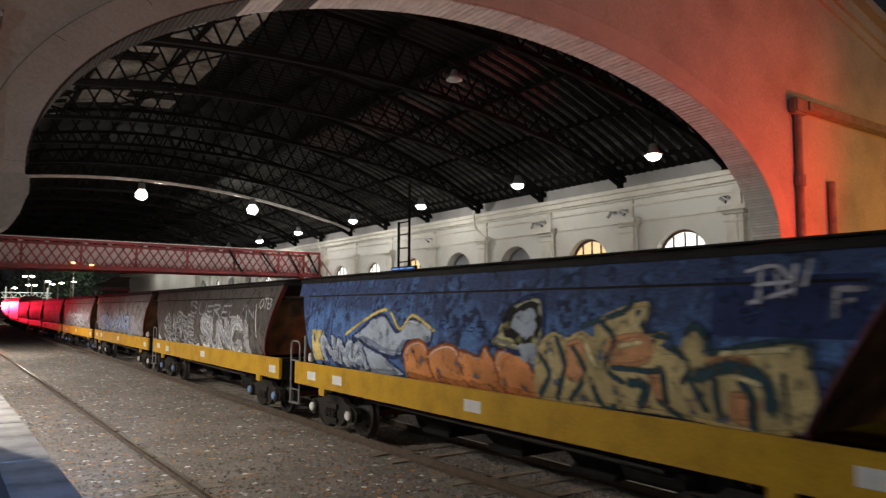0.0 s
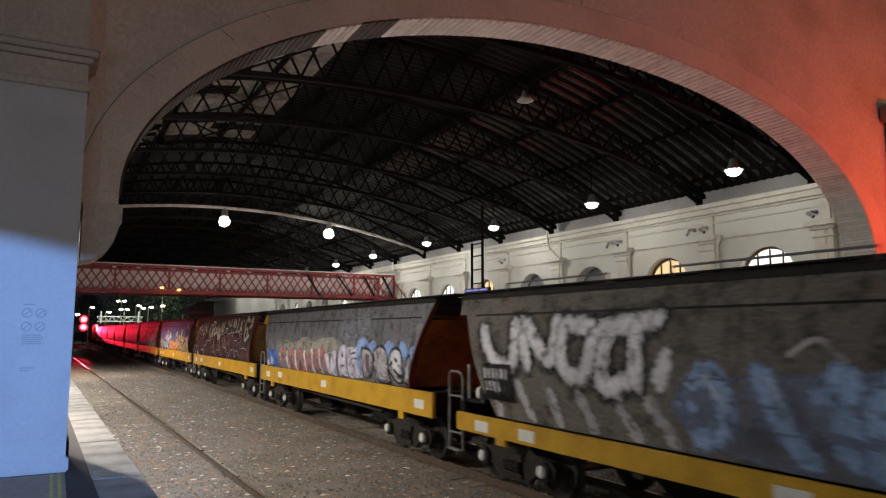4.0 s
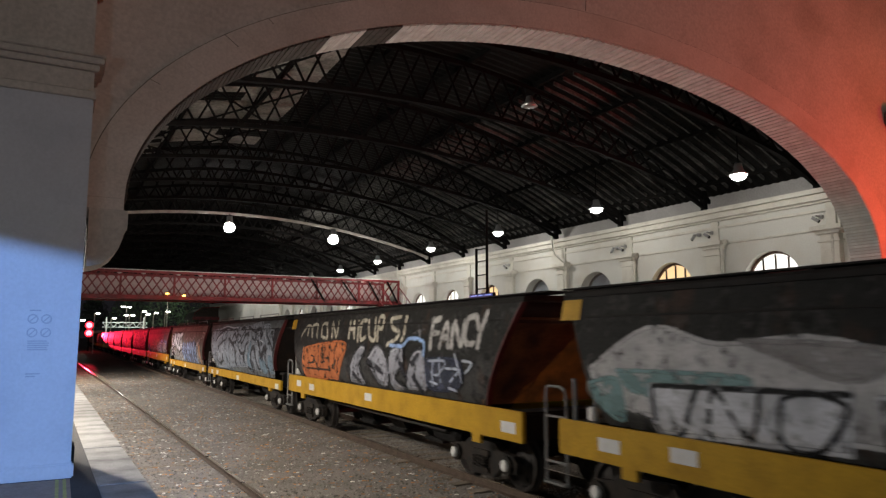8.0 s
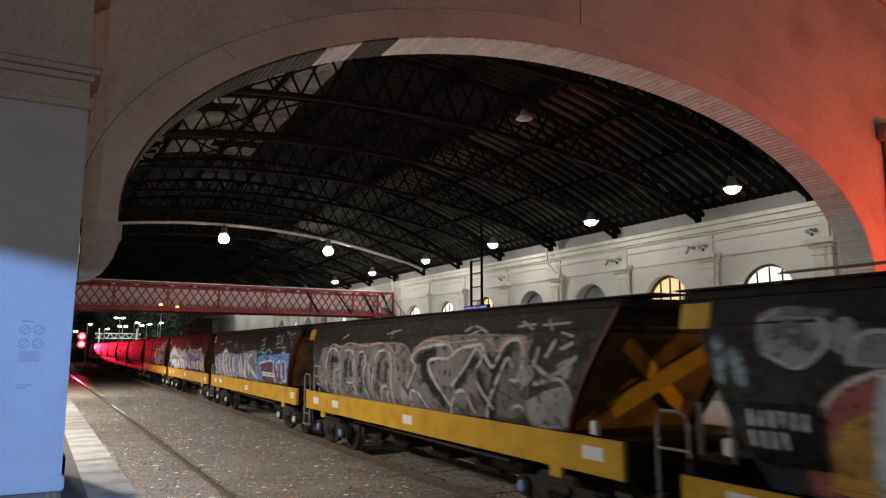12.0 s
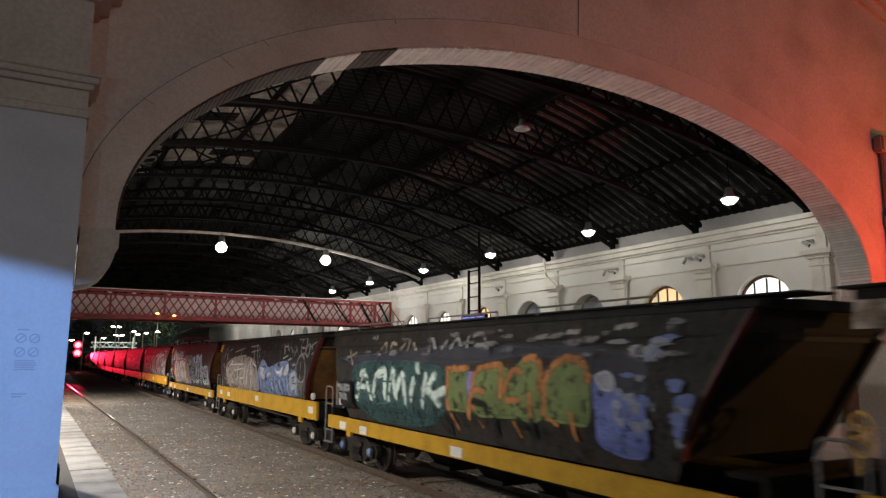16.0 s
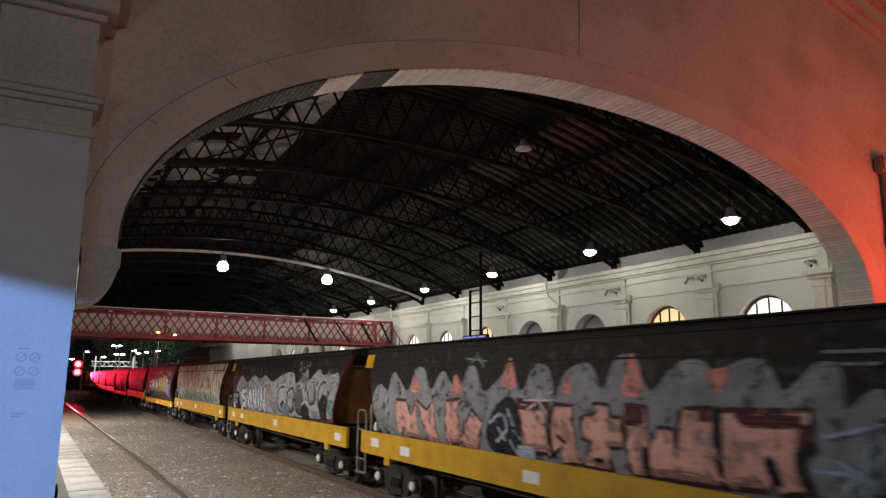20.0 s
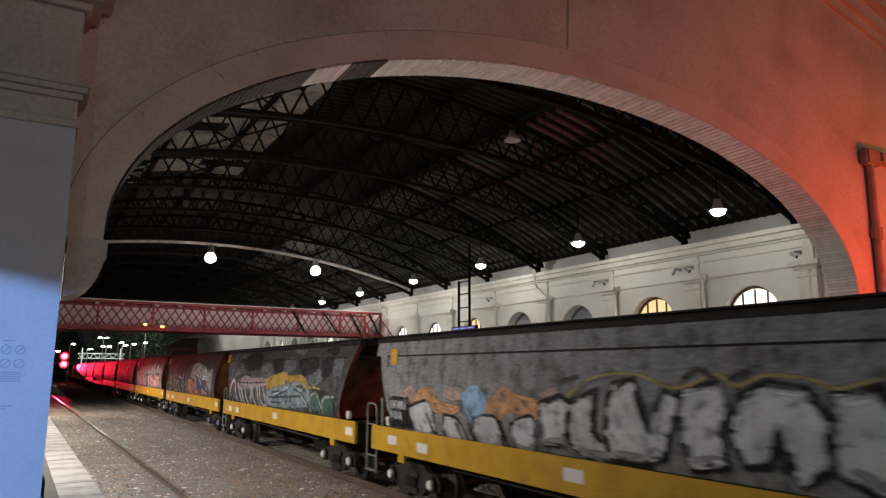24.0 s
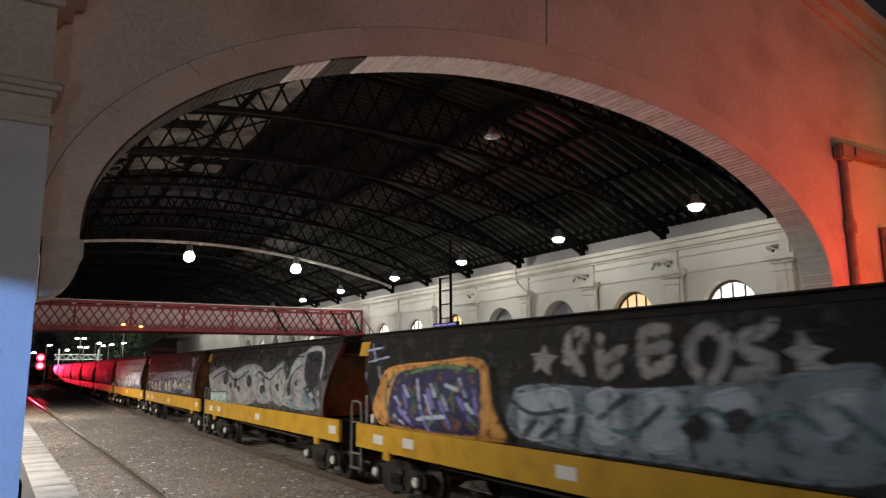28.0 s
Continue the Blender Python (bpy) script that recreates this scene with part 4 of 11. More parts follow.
def lettering(text, u0, u1, v0, v1, weight, rng, jitter=0.25):
    """Lines of hand-drawn capitals between u0 and u1, v0 and v1 (metres up the side)."""
    n = len(text)
    step = (u1 - u0) / n
    out = []
    for i, ch in enumerate(text):
        if ch == " ":
            continue
        w = step * 0.80
        lift, lean = rng.uniform(-1, 1) * jitter * 0.12 * (v1 - v0), rng.uniform(-0.4, 0.4) * jitter * step
        mine = []
        for stroke in LETTERS[ch].split("|"):
            pts = []
            for q in stroke.split():
                gx, gy = int(q[0]) / 4, int(q[1]) / 6
                pts.append((u0 + step * (i + 0.1) + w * gx + lean * gy, v0 + lift + (v1 - v0) * gy))
            mine.append(smooth_line(pts, 4) if weight > 0.1 else (smooth_line(pts, 3) if ch in "COSUGJ2Q" else pts))
        out.append(mine)
    return out


def side_paint(name, base, low, dark, rust, seed, mid=0.5, scale=0.8):
    """Old paint of a wagon side: a base colour, faded patches of `low` under a soot band, rust streaks and grime."""
    m = bpy.data.materials.new(name)
    m.use_nodes = True
    n, l = m.node_tree.nodes, m.node_tree.links
    b = n["Principled BSDF"]
    b.inputs["Roughness"].default_value = 0.75
    b.inputs["Specular IOR Level"].default_value = 0.2
    co = n.new("ShaderNodeTexCoord")
    mp = n.new("ShaderNodeMapping")
    mp.inputs["Location"].default_value = (seed * 3.1, seed * 7.7, seed * 1.3)
    l.new(co.outputs["Object"], mp.inputs["Vector"])
    sep = n.new("ShaderNodeSeparateXYZ")
    l.new(co.outputs["Object"], sep.inputs["Vector"])

    def noise_tex(sc, detail, stretch=None):
        t = n.new("ShaderNodeTexNoise")
        t.inputs["Scale"].default_value, t.inputs["Detail"].default_value = sc, detail
        src = mp.outputs["Vector"]
        if stretch:
            m2 = n.new("ShaderNodeMapping")
            m2.inputs["Scale"].default_value = stretch
            l.new(src, m2.inputs["Vector"])
            src = m2.outputs["Vector"]
        l.new(src, t.inputs["Vector"])
        return t.outputs["Fac"]

    def ramp(fac, a, c):
        r = n.new("ShaderNodeMapRange")
        r.inputs["From Min"].default_value, r.inputs["From Max"].default_value = a, c
        l.new(fac, r.inputs["Value"])
        return r.outputs["Result"]

    def mixed(fac, a, c):
        x = n.new("ShaderNodeMix")
        x.data_type = "RGBA"
        l.new(fac, x.inputs["Factor"])
        for i, src in ((6, a), (7, c)):
            if isinstance(src, tuple):
                x.inputs[i].default_value = (*src, 1)
            else:
                l.new(src, x.inputs[i])
        return x.outputs[2]

    def math_node(op, a, c):
        x = n.new("ShaderNodeMath")
        x.operation = op
        for i, src in ((0, a), (1, c)):
            if isinstance(src, float):
                x.inputs[i].default_value = src
            else:
                l.new(src, x.inputs[i])
        return x.outputs[0]

    cloud = noise_tex(scale, 5)
    # repainted lower band with a cloudy upper edge
    edge = math_node("ADD", sep.outputs["Z"], math_node("MULTIPLY", cloud, 1.6))
    band = ramp(edge, 1.45 + 1.8 * mid + 0.95, 1.45 + 1.8 * mid + 0.65)
    col = mixed(band, base, low)
    col = mixed(ramp(noise_tex(3.0, 9), 0.49, 0.58), col, mixed(ramp(noise_tex(8, 5), 0.44, 0.56), tuple(0.42 * c for c in base), tuple(0.7 * c + 0.006 for c in low)))
    streak = ramp(noise_tex(1.0, 4, (1.0, 7.0, 0.35)), 0.54, 0.74)
    col = mixed(streak, col, tuple(0.55 * c + 0.004 for c in base))
    col = mixed(math_node("MULTIPLY", ramp(noise_tex(1.7, 8, (1, 1.6, 1)), 0.60 - 0.16 * rust, 0.78 - 0.16 * rust), min(1.0, 0.25 + rust)), col, (0.17, 0.075, 0.035))
    if dark:
        col = mixed(math_node("MULTIPLY", ramp(edge, 3.35 - dark, 3.75 - dark), 0.85), col, (0.035, 0.033, 0.033))
    grain = n.new("ShaderNodeMix")
    grain.data_type, grain.blend_type = "RGBA", "MULTIPLY"
    grain.inputs["Factor"].default_value = 0.6
    l.new(col, grain.inputs[6])
    gr = n.new("ShaderNodeValToRGB")
    gr.color_ramp.elements[0].position, gr.color_ramp.elements[1].position = 0.3, 0.65
    l.new(noise_tex(28, 4), gr.inputs["Fac"])
    l.new(gr.outputs["Color"], grain.inputs[7])
    l.new(grain.outputs[2], b.inputs["Base Color"])
    bn = n.new("ShaderNodeBump")
    bn.inputs["Strength"].default_value, bn.inputs["Distance"].default_value = 0.25, 0.02
    l.new(noise_tex(5, 5), bn.inputs["Height"])
    l.new(bn.outputs["Normal"], b.inputs["Normal"])
    return m


# shared meshes of the wagon's parts
MESH = {}


def shared(name, make, material, parent, label="", at=None, smooth=False):
    key = (name, material.name, label)
    if key not in MESH:
        ob = part(name, make(bmesh.new()), material, parent, label, smooth)
        MESH[key] = ob.data
    else:
        ob = new(name, MESH[key])
        ob.parent = parent
        if label:
            ob["label"] = label
    if at is not None:
        ob.matrix_basis = at
    return ob


def make_sill(bm):
    box(bm, -1.44, -1.36, -SILL_L, 0, 0.95, 1.45, 0.012)
    for y in (-1.45, -SILL_L + 1.45):
        box(bm, -1.43, -1.37, y - 0.14, y + 0.14, 0.80, 0.95)
    return bm


def make_low_sill(bm):
    """Shallower sill, set lower, of the deep-sided wagons."""
    box(bm, -1.44, -1.36, -SILL_L, 0, 0.87, 1.19, 0.012)
    for y in (-1.45, -SILL_L + 1.45):
        box(bm, -1.43, -1.37, y - 0.14, y + 0.14, 0.76, 0.87)
    return bm


def make_side_rail(bm):
    """Grab rail on stanchions along the roof edge of the deep-sided wagons."""
    for y0 in (-1.2, -5.0, -8.8):
        tube(bm, [(-1.1, y0, 3.33), (-1.1, y0, 3.48), (-1.1, y0 - 2.6, 3.48), (-1.1, y0 - 2.6, 3.33)], 0.018, 6)
    return bm


def make_roof(bm):
    pr = [(-1.29, 3.23), (-1.34, 3.23), (-1.34, 3.295), (-1.30, 3.33), (-0.6, 3.345), (0, 3.355), (0.6, 3.345), (1.30, 3.33), (1.34, 3.295), (1.34, 3.23), (1.29, 3.23)]
    return sweep(bm, lambda y: [(a, y, z) for a, z in pr], (-SILL_L + 0.05, -9, -5, -0.05))


def make_hatch(bm):
    box(bm, -0.46, 0.36, -0.3, 0.3, 3.31, 3.385, 0.02)
    box(bm, -0.50, 0.40, -0.04, 0.04, 3.375, 3.405, 0.01)
    return bm


def make_seam(bm):
    """Lapped plate edge along the top of the side sheet."""
    sweep(bm, lambda y: [skin(-y, 1.50, 0.0), skin(-y, 1.50, 0.012), skin(-y, 1.47, 0.012), skin(-y, 1.47, 0.0)], (-SILL_L + 0.6, -6, -0.6))
    return bm


def make_end(bm):
    """Upright plate across the top of an end, over the slope sheet."""
    for dy in (0.0, -0.03):
        bm.faces.new([bm.verts.new((x, -(q + 0.06) + dy, z)) for x, q, z in ((-1.27, 0.11, 3.30), (1.27, 0.11, 3.30), (1.36, 0.32, 2.95), (-1.36, 0.32, 2.95))])
    box(bm, -1.30, 1.30, -0.42, -0.34, 2.88, 2.97, 0.01)
    return bm


def make_slope(bm):
    """Hopper slope sheet, running in and down from the end plate."""
    top, low = (0.33, 2.95), (1.34, 1.45)
    sweep(bm, lambda k: [(x, -(top[0] + (low[0] - top[0]) * k + d), top[1] + (low[1] - top[1]) * k + d) for x, d in ((-1.36, 0.0), (1.36, 0.0), (1.36, 0.03), (-1.36, 0.03))], (0, 0.5, 1))
    return bm


def make_rib(bm):
    """Stiffening rib along the far edge of the slope sheet."""
    return bar(bm, (-1.30, -0.30, 2.93), (-1.30, -1.30, 1.44), 0.10, 0.10)


def make_flange(bm):
    """Turned-in flange down the trailing edge of the near side sheet."""
    hs = [TOP_H * i / 12 for i in range(13)]
    return sweep(bm, lambda h: [skin(SILL_L - trail(h) + du, h, off) for du, off in ((-0.012, 0.008), (0.022, 0.008), (0.022, -0.10), (-0.012, -0.10))], hs)


def make_running_board(bm):
    """Plank walkway along the roof, standing out over both ends."""
    for x in (-0.95, -0.62):
        box(bm, x - 0.14, x + 0.14, -SILL_L - 0.28, 0.30, 3.375, 3.40)
    for k in range(8):
        box(bm, -1.06, -0.5, -0.5 - 1.72 * k, -0.42 - 1.72 * k, 3.33, 3.375)
    return bm


def make_brake_wheel(bm):
    """Hand brake wheel on its stand across the trailing end."""
    c, r = Vector((0.12, 0.0, 1.95)), 0.25
    rim = [c + r * Vector((math.cos(k * math.tau / 20), 0, math.sin(k * math.tau / 20))) for k in range(21)]
    for a, b in zip(rim, rim[1:]):
        bar(bm, a, b + (b - a) * 0.1, 0.036)
    for k in range(3):
        d = r * Vector((math.cos(k * math.pi / 3 + 0.3), 0, math.sin(k * math.pi / 3 + 0.3)))
        bar(bm, c - d, c + d, 0.03)
    bar(bm, (0.12, 0.06, 1.30), (0.12, 0.06, 1.98), 0.07)
    bar(bm, c, (0.12, 0.08, 1.95), 0.06)
    return bm


def make_stand_pipe(bm):
    """Short post on the leading end of the sill."""
    tube(bm, [(-1.25, -0.16, 1.42), (-1.25, -0.16, 1.98), (-1.25, -0.14, 2.03)], 0.034, 8)
    return bm


def make_end_strut(bm):
    """Slanting strut from the end platform up to the slope sheet."""
    return bar(bm, (-0.9, -0.36, 2.74), (0.75, -0.98, 1.76), 0.26, 0.06)


def make_far_strut(bm):
    return bar(bm, (0.9, -0.44, 2.74), (-0.75, -1.06, 1.76), 0.26, 0.06)


def make_end_frame(bm):
    box(bm, -1.36, 1.36, -0.16, 0.0, 0.98, 1.40, 0.02)
    box(bm, -1.3, 1.3, -0.62, -0.1, 1.37, 1.43)
    return bm


def make_hoop(bm):
    """Handrail hoop over the end step."""
    for x in (-1.34,):
        tube(bm, [(x, -0.06, 0.45), (x, -0.06, 1.75), (x, -0.01, 1.86), (x, 0.08, 1.90), (x, 0.36, 1.90), (x, 0.42, 1.86), (x, 0.44, 1.75), (x, 0.44, 0.45)], 0.022, 6)
        bar(bm, (x, -0.06, 0.47), (x, 0.44, 0.47), 0.10, 0.03)
        bar(bm, (x, -0.06, 0.78), (x, 0.44, 0.78), 0.03)
        bar(bm, (x, -0.06, 1.45), (x, 0.44, 1.45), 0.03)
    return bm


def make_frame(bm):
    """Cast bogie side frame with two windows, round its centre, on the near side."""
    x0, x1 = -1.13, -1.00
    out = [(-1.12, 0.52), (-1.02, 0.62), (-0.62, 0.66), (-0.45, 0.78), (0.45, 0.78), (0.62, 0.66), (1.02, 0.62), (1.12, 0.52), (1.10, 0.34), (0.86, 0.30), (0.62, 0.36), (0.40, 0.18), (-0.40, 0.18), (-0.62, 0.36), (-0.86, 0.30), (-1.10, 0.34)]
    v = [[bm.verts.new((x, y, z)) for y, z in out] for x in (x0, x1)]
    k = len(out)
    for i in range(k):
        bm.faces.new((v[0][i], v[0][(i + 1) % k], v[1][(i + 1) % k], v[1][i]))
    bm.faces.new(v[0])
    bm.faces.new(v[1][::-1])
    for s in (-1, 1):
        tube(bm, [(x0 - 0.06, s * 0.87, 0.46), (x1, s * 0.87, 0.46)], 0.16, 10)
    box(bm, x0 - 0.05, x0, -0.28, 0.28, 0.52, 0.62)
    box(bm, x0 - 0.05, x0, -0.28, 0.28, 0.24, 0.32)
    return bm


def make_springs(bm):
    prof = [(0.0, 0.32)]
    for k in range(4):
        prof += [(0.05, 0.325 + 0.05 * k), (0.078, 0.34 + 0.05 * k), (0.05, 0.36 + 0.05 * k)]
    return lathe(bm, prof + [(0.0, 0.52)], (-1.17, 0, 0), 8)


def make_wheelset(bm):
    """Two wheels on an axle, about its centre."""
    for s in (-1, 1):
        rings = []
        for r, x in ((0.05, 0.90), (0.12, 0.90), (0.15, 0.84), (0.36, 0.80), (0.40, 0.88), (0.455, 0.87), (0.46, 0.78), (0.49, 0.75), (0.49, 0.72), (0.38, 0.74), (0.15, 0.78), (0.05, 0.76)):
            rings.append([bm.verts.new((s * x, r * math.cos(k * math.tau / 20), r * math.sin(k * math.tau / 20))) for k in range(20)])
        for a, b in zip(rings, rings[1:]):
            for k in range(20):
                bm.faces.new((a[k], a[(k + 1) % 20], b[(k + 1) % 20], b[k]))
        for k in range(4):
            a = k * math.tau / 4 + 0.4
            tube(bm, [(s * 0.79, 0.26 * math.cos(a), 0.26 * math.sin(a)), (s * 0.835, 0.26 * math.cos(a), 0.26 * math.sin(a))], 0.05, 8)
    tube(bm, [(-1.05, 0, 0), (1.05, 0, 0)], 0.07, 8)
    return bm


def make_cap(bm):
    rings = [(0.095, -1.20), (0.095, -1.235), (0.07, -1.255), (0.0, -1.257)]
    rr = [[bm.verts.new((x, r * math.cos(k * math.tau / 14), r * math.sin(k * math.tau / 14))) for k in range(14)] for r, x in rings]
    for a, b in zip(rr, rr[1:]):
        for k in range(14):
            bm.faces.new((a[k], a[(k + 1) % 14], b[(k + 1) % 14], b[k]))
    return bm


def make_bolster(bm):
    box(bm, -1.0, 1.0, -0.18, 0.18, 0.40, 0.84, 0.02)
    return bm


def make_under(bm):
    """Centre sill, discharge hoppers and brake gear under the body."""
    box(bm, -0.22, 0.22, -SILL_L + 0.1, -0.1, 0.72, 1.2)
    return bm


def make_hopper(bm):
    """One discharge hopper with its gate."""
    for y in (0.0,):
        w = 0.85
        v = [bm.verts.new(p) for p in ((-1.25, y - w, 1.40), (1.25, y - w, 1.40), (1.25, y + w, 1.40), (-1.25, y + w, 1.40), (-0.5, y - 0.35, 0.42), (0.5, y - 0.35, 0.42), (0.5, y + 0.35, 0.42), (-0.5, y + 0.35, 0.42))]
        for q in ((0, 1, 2, 3), (4, 7, 6, 5), (0, 4, 5, 1), (1, 5, 6, 2), (2, 6, 7, 3), (3, 7, 4, 0)):
            bm.faces.new([v[i] for i in q])
        box(bm, -0.6, 0.6, y - 0.42, y + 0.42, 0.36, 0.44)
    return bm


def make_reservoir(bm):
    tube(bm, [(-0.95, -10.5, 0.72), (-0.95, -10.4, 0.72), (-0.95, -9.5, 0.72), (-0.95, -9.4, 0.72)], 0.18, 12, radii=[0.1, 0.18, 0.18, 0.1])
    return bm


def make_pipe(bm):
    tube(bm, [(-1.2, -3.2, 0.86), (-1.2, -10.2, 0.80)], 0.03, 6)
    for y in (-3.6, -6.6, -9.6):
        bar(bm, (-1.2, y, 0.8), (-1.2, y, 1.0), 0.03)
    return bm


def make_coupler(bm):
    box(bm, -0.12, 0.12, -0.1, 0.40, 0.72, 0.95, 0.02)
    box(bm, -0.18, 0.18, 0.30, 0.48, 0.68, 1.0, 0.05)
    tube(bm, [(0.3, 0, 0.8), (0.34, 0.2, 0.55), (0.32, 0.42, 0.5)], 0.03, 6)
    return bm


def make_tag(bm):
    for z0, z1 in ((2.88, 3.16),):
        v = [[bm.verts.new(skin(u, v, 0.016)) for u in (0.04, 0.47)] for v in (1.44, 1.54, 1.64, 1.74)]
        for a, b in zip(v, v[1:]):
            bm.faces.new((a[0], a[1], b[1], b[0]))
    return bm


def make_plate(bm):
    return box(bm, -1.449, -1.441, -0.42, 0.0, 1.10, 1.28)


def make_box(bm):
    return box(bm, -1.36, -1.26, -0.14, 0.0, 1.47, 1.66, 0.02)


def wagon(i, spec):
    """Grain hopper wagon number i of the train, at rest in its own space: leading end at the origin, near side at negative x."""
    t = thing("grain_wagon", pose(TRAIN_X, 0, 0), spec["label"], "railway wagon", "grain wagons of the train")
    rng = random.Random(100 + i)
    m = side_paint("wagon_side_paint", spec["base"], spec["low"], spec.get("dark", 0.0), spec.get("rust", 0.3), i + 20, spec.get("mid", 0.5), spec.get("scale", 0.8))
    bm = bmesh.new()
    nu = 8
    deep = spec.get("deep", 0)
    hs = ([-0.26, -0.12] if deep else []) + [0.0, 0.1, 0.2, 0.32, 0.45, 0.6, 0.75, 0.9, 1.05, 1.2, 1.32, 1.42, 1.499, 1.501, 1.6, 1.74, TOP_H]
    for s in (-1, 1):
        g = [[bm.verts.new(skin(inset(h) + (SILL_L - inset(h) - trail(h)) * a / nu, h, 0, s)) for a in range(nu + 1)] for h in hs]
        for a, b in zip(g, g[1:]):
            for k in range(nu):
                bm.faces.new((a[k], a[k + 1], b[k + 1], b[k]))
    part("body", bm, m, t, smooth=True)
    shared("roof", make_roof, ROOF_DARK, t)
    rust_end = spec.get("end", 0)
    shared("plate_seam", make_seam, ROOF_DARK, t)
    flip = Matrix.Translation((0, -SILL_L, 0)) @ Matrix.Rotation(math.pi, 4, "Z")
    shared("end_plate", make_end, END_DARK, t)
    shared("end_plate", make_end, END_DARK, t, at=flip)
    shared("slope_sheet", make_slope, END_DARK, t)
    shared("slope_sheet", make_slope, END_RUST if rust_end else END_DARK if deep else END_BROWN, t, "rusty orange slope sheet" if rust_end else "dark slope sheet" if deep else "brown slope sheet", at=flip)
    shared("end_flange", make_flange, FLANGE_RED, t, "dull red edge flange")
    shared("running_board", make_running_board, ROOF_DARK, t)
    shared("slope_rib", make_rib, END_DARK, t, at=flip)
    if i % 2 == 0:
        shared("brake_wheel", make_brake_wheel, RAIL_GREY, t, at=Matrix.Translation((0, -SILL_L - 0.06, -0.12)))
    shared("stand_pipe", make_stand_pipe, RAIL_GREY, t)
    shared("stand_pipe", make_stand_pipe, RAIL_GREY, t, at=pose(0, -0.46, -0.04))
    if spec.get("brace", 0):
        shared("end_strut", make_end_strut, SILL_YELLOW, t, "dull yellow end strut", at=flip)
        shared("end_strut", make_far_strut, SILL_YELLOW, t, "dull yellow slanting strut", at=flip)
    shared("end_frame", make_end_frame, UNDER, t)
    shared("end_frame", make_end_frame, UNDER, t, at=flip)
    for m in (None, flip):
        shared("sill", make_low_sill if deep else make_sill, SILL_YELLOW, t, "shallow yellow side sill" if deep else "bright yellow side sill", at=m)
    if deep:
        shared("roof_rail", make_side_rail, RAIL_GREY, t)
    shared("underframe", make_under, UNDER, t)
    for yh in (-4.6, -6.57, -8.5):
        shared("discharge_hopper", make_hopper, UNDER, t, at=pose(0, yh, 0))
    shared("air_reservoir", make_reservoir, UNDER, t)
    shared("brake_pipe", make_pipe, BOGIE, t)
    shared("coupler", make_coupler, BOGIE, t)
    shared("coupler", make_coupler, BOGIE, t, at=flip)
    shared("handrail_hoop", make_hoop, RAIL_GREY, t)
    for k in range(6):
        shared("roof_hatch", make_hatch, HATCH_RED if spec.get("hatch", i % 3 != 1) else ROOF_DARK, t, at=pose(-0.55, -1.6 - 2.0 * k, 0))
    for y in (0.62, 1.95, 6.4, 12.3):
        shared("data_plate", make_plate, PLATE, t, at=pose(0, -y - rng.uniform(0, 0.3), (-0.20 if deep else 0.0) + rng.uniform(-0.02, 0.05)))
    shared("switch_box", make_box, CAP_WHITE, t, at=pose(0, -0.55 if rng.random() < 0.6 else -12.4, 0))
    if spec.get("tag", 1):
        shared("corner_tag", make_tag, SILL_YELLOW, t, "yellow corner square")
    cap = CAP_BLUE if rng.random() < 0.35 else CAP_WHITE
    turning = []
    for yb in (-1.40, -SILL_L + 1.75):
        bogie = new("bogie")
        bogie.parent = t
        bogie.location.y = yb
        shared("side_frame", make_frame, BOGIE, bogie)
        shared("side_frame", make_frame, BOGIE, bogie, at=pose(0, 0, 0, 0, 0, 180))
        for ys in (-0.16, 0.0, 0.16):
            shared("spring", make_springs, BOGIE, bogie, at=pose(0, ys, 0))
        shared("bolster", make_bolster, UNDER, bogie)
        for ya in (-0.875, 0.875):
            w = shared("wheelset", make_wheelset, WHEEL, bogie, at=pose(0, ya, 0.46), smooth=False)
            turning.append((w, ya))
            shared("axle_cap", make_cap, cap, bogie, "white axle cap" if cap is CAP_WHITE else "blue axle cap", at=pose(0, ya, 0.46))
    # graffiti, layer over layer
    off = 0.004
    marks = []
    spec["art"](lambda *entry: marks.append(entry))
    for kind, colour, *q in marks:
        off += 0.0005
        if kind in ("patch", "plate"):
            # a sprayed area with a soft edge; a plate keeps its corners
            bm = bmesh.new()
            off += 0.0004
            loop = closed(q[0], kind == "plate")
            fill(bm, loop, off)
            patch = part("painted_patch", bm, paint(colour), t)
            bm = bmesh.new()
            ribbon(bm, loop + loop[:1], 0.06, off + 0.0002)
            part("soft_edge", bm, paint(colour), patch)
        elif kind == "blob":
            for (u, v, ru, rv) in q[0]:
                off += 0.0004
                bm = bmesh.new()
                blob(bm, u, v, ru, rv, off, rng)
                part("painted_patch", bm, paint(colour), t)
        elif kind == "cloud":
            # a sprayed band with a puffy upper edge
            u0, u1, h0, h1, puffs = q
            bm = bmesh.new()
            n = max(puffs * 12, 40)
            lift = [rng.uniform(-0.5, 0.5) for _ in range(puffs + 1)]
            g = []
            for k in range(n + 1):
                f = k / n
                j = min(int(f * puffs), puffs - 1)
                top = h1 + 0.16 * (abs(math.sin(math.pi * f * puffs)) ** 0.5 - 0.6) * (h1 - h0) + 0.12 * (h1 - h0) * lift[j]
                top += 0.012 * rng.uniform(-1, 1)
                top *= 0.55 + 0.45 * min(1, 9 * min(f, 1 - f) + 0.2)
                u = u0 + (u1 - u0) * f
                top = max(top, h0 + 0.06)
                g.append([bm.verts.new(on_side(u, h0 + (top - h0) * m / 6, off)) for m in range(7)])
            for a, b in zip(g, g[1:]):
                for m in range(6):
                    bm.faces.new((a[m], a[m + 1], b[m + 1], b[m]))
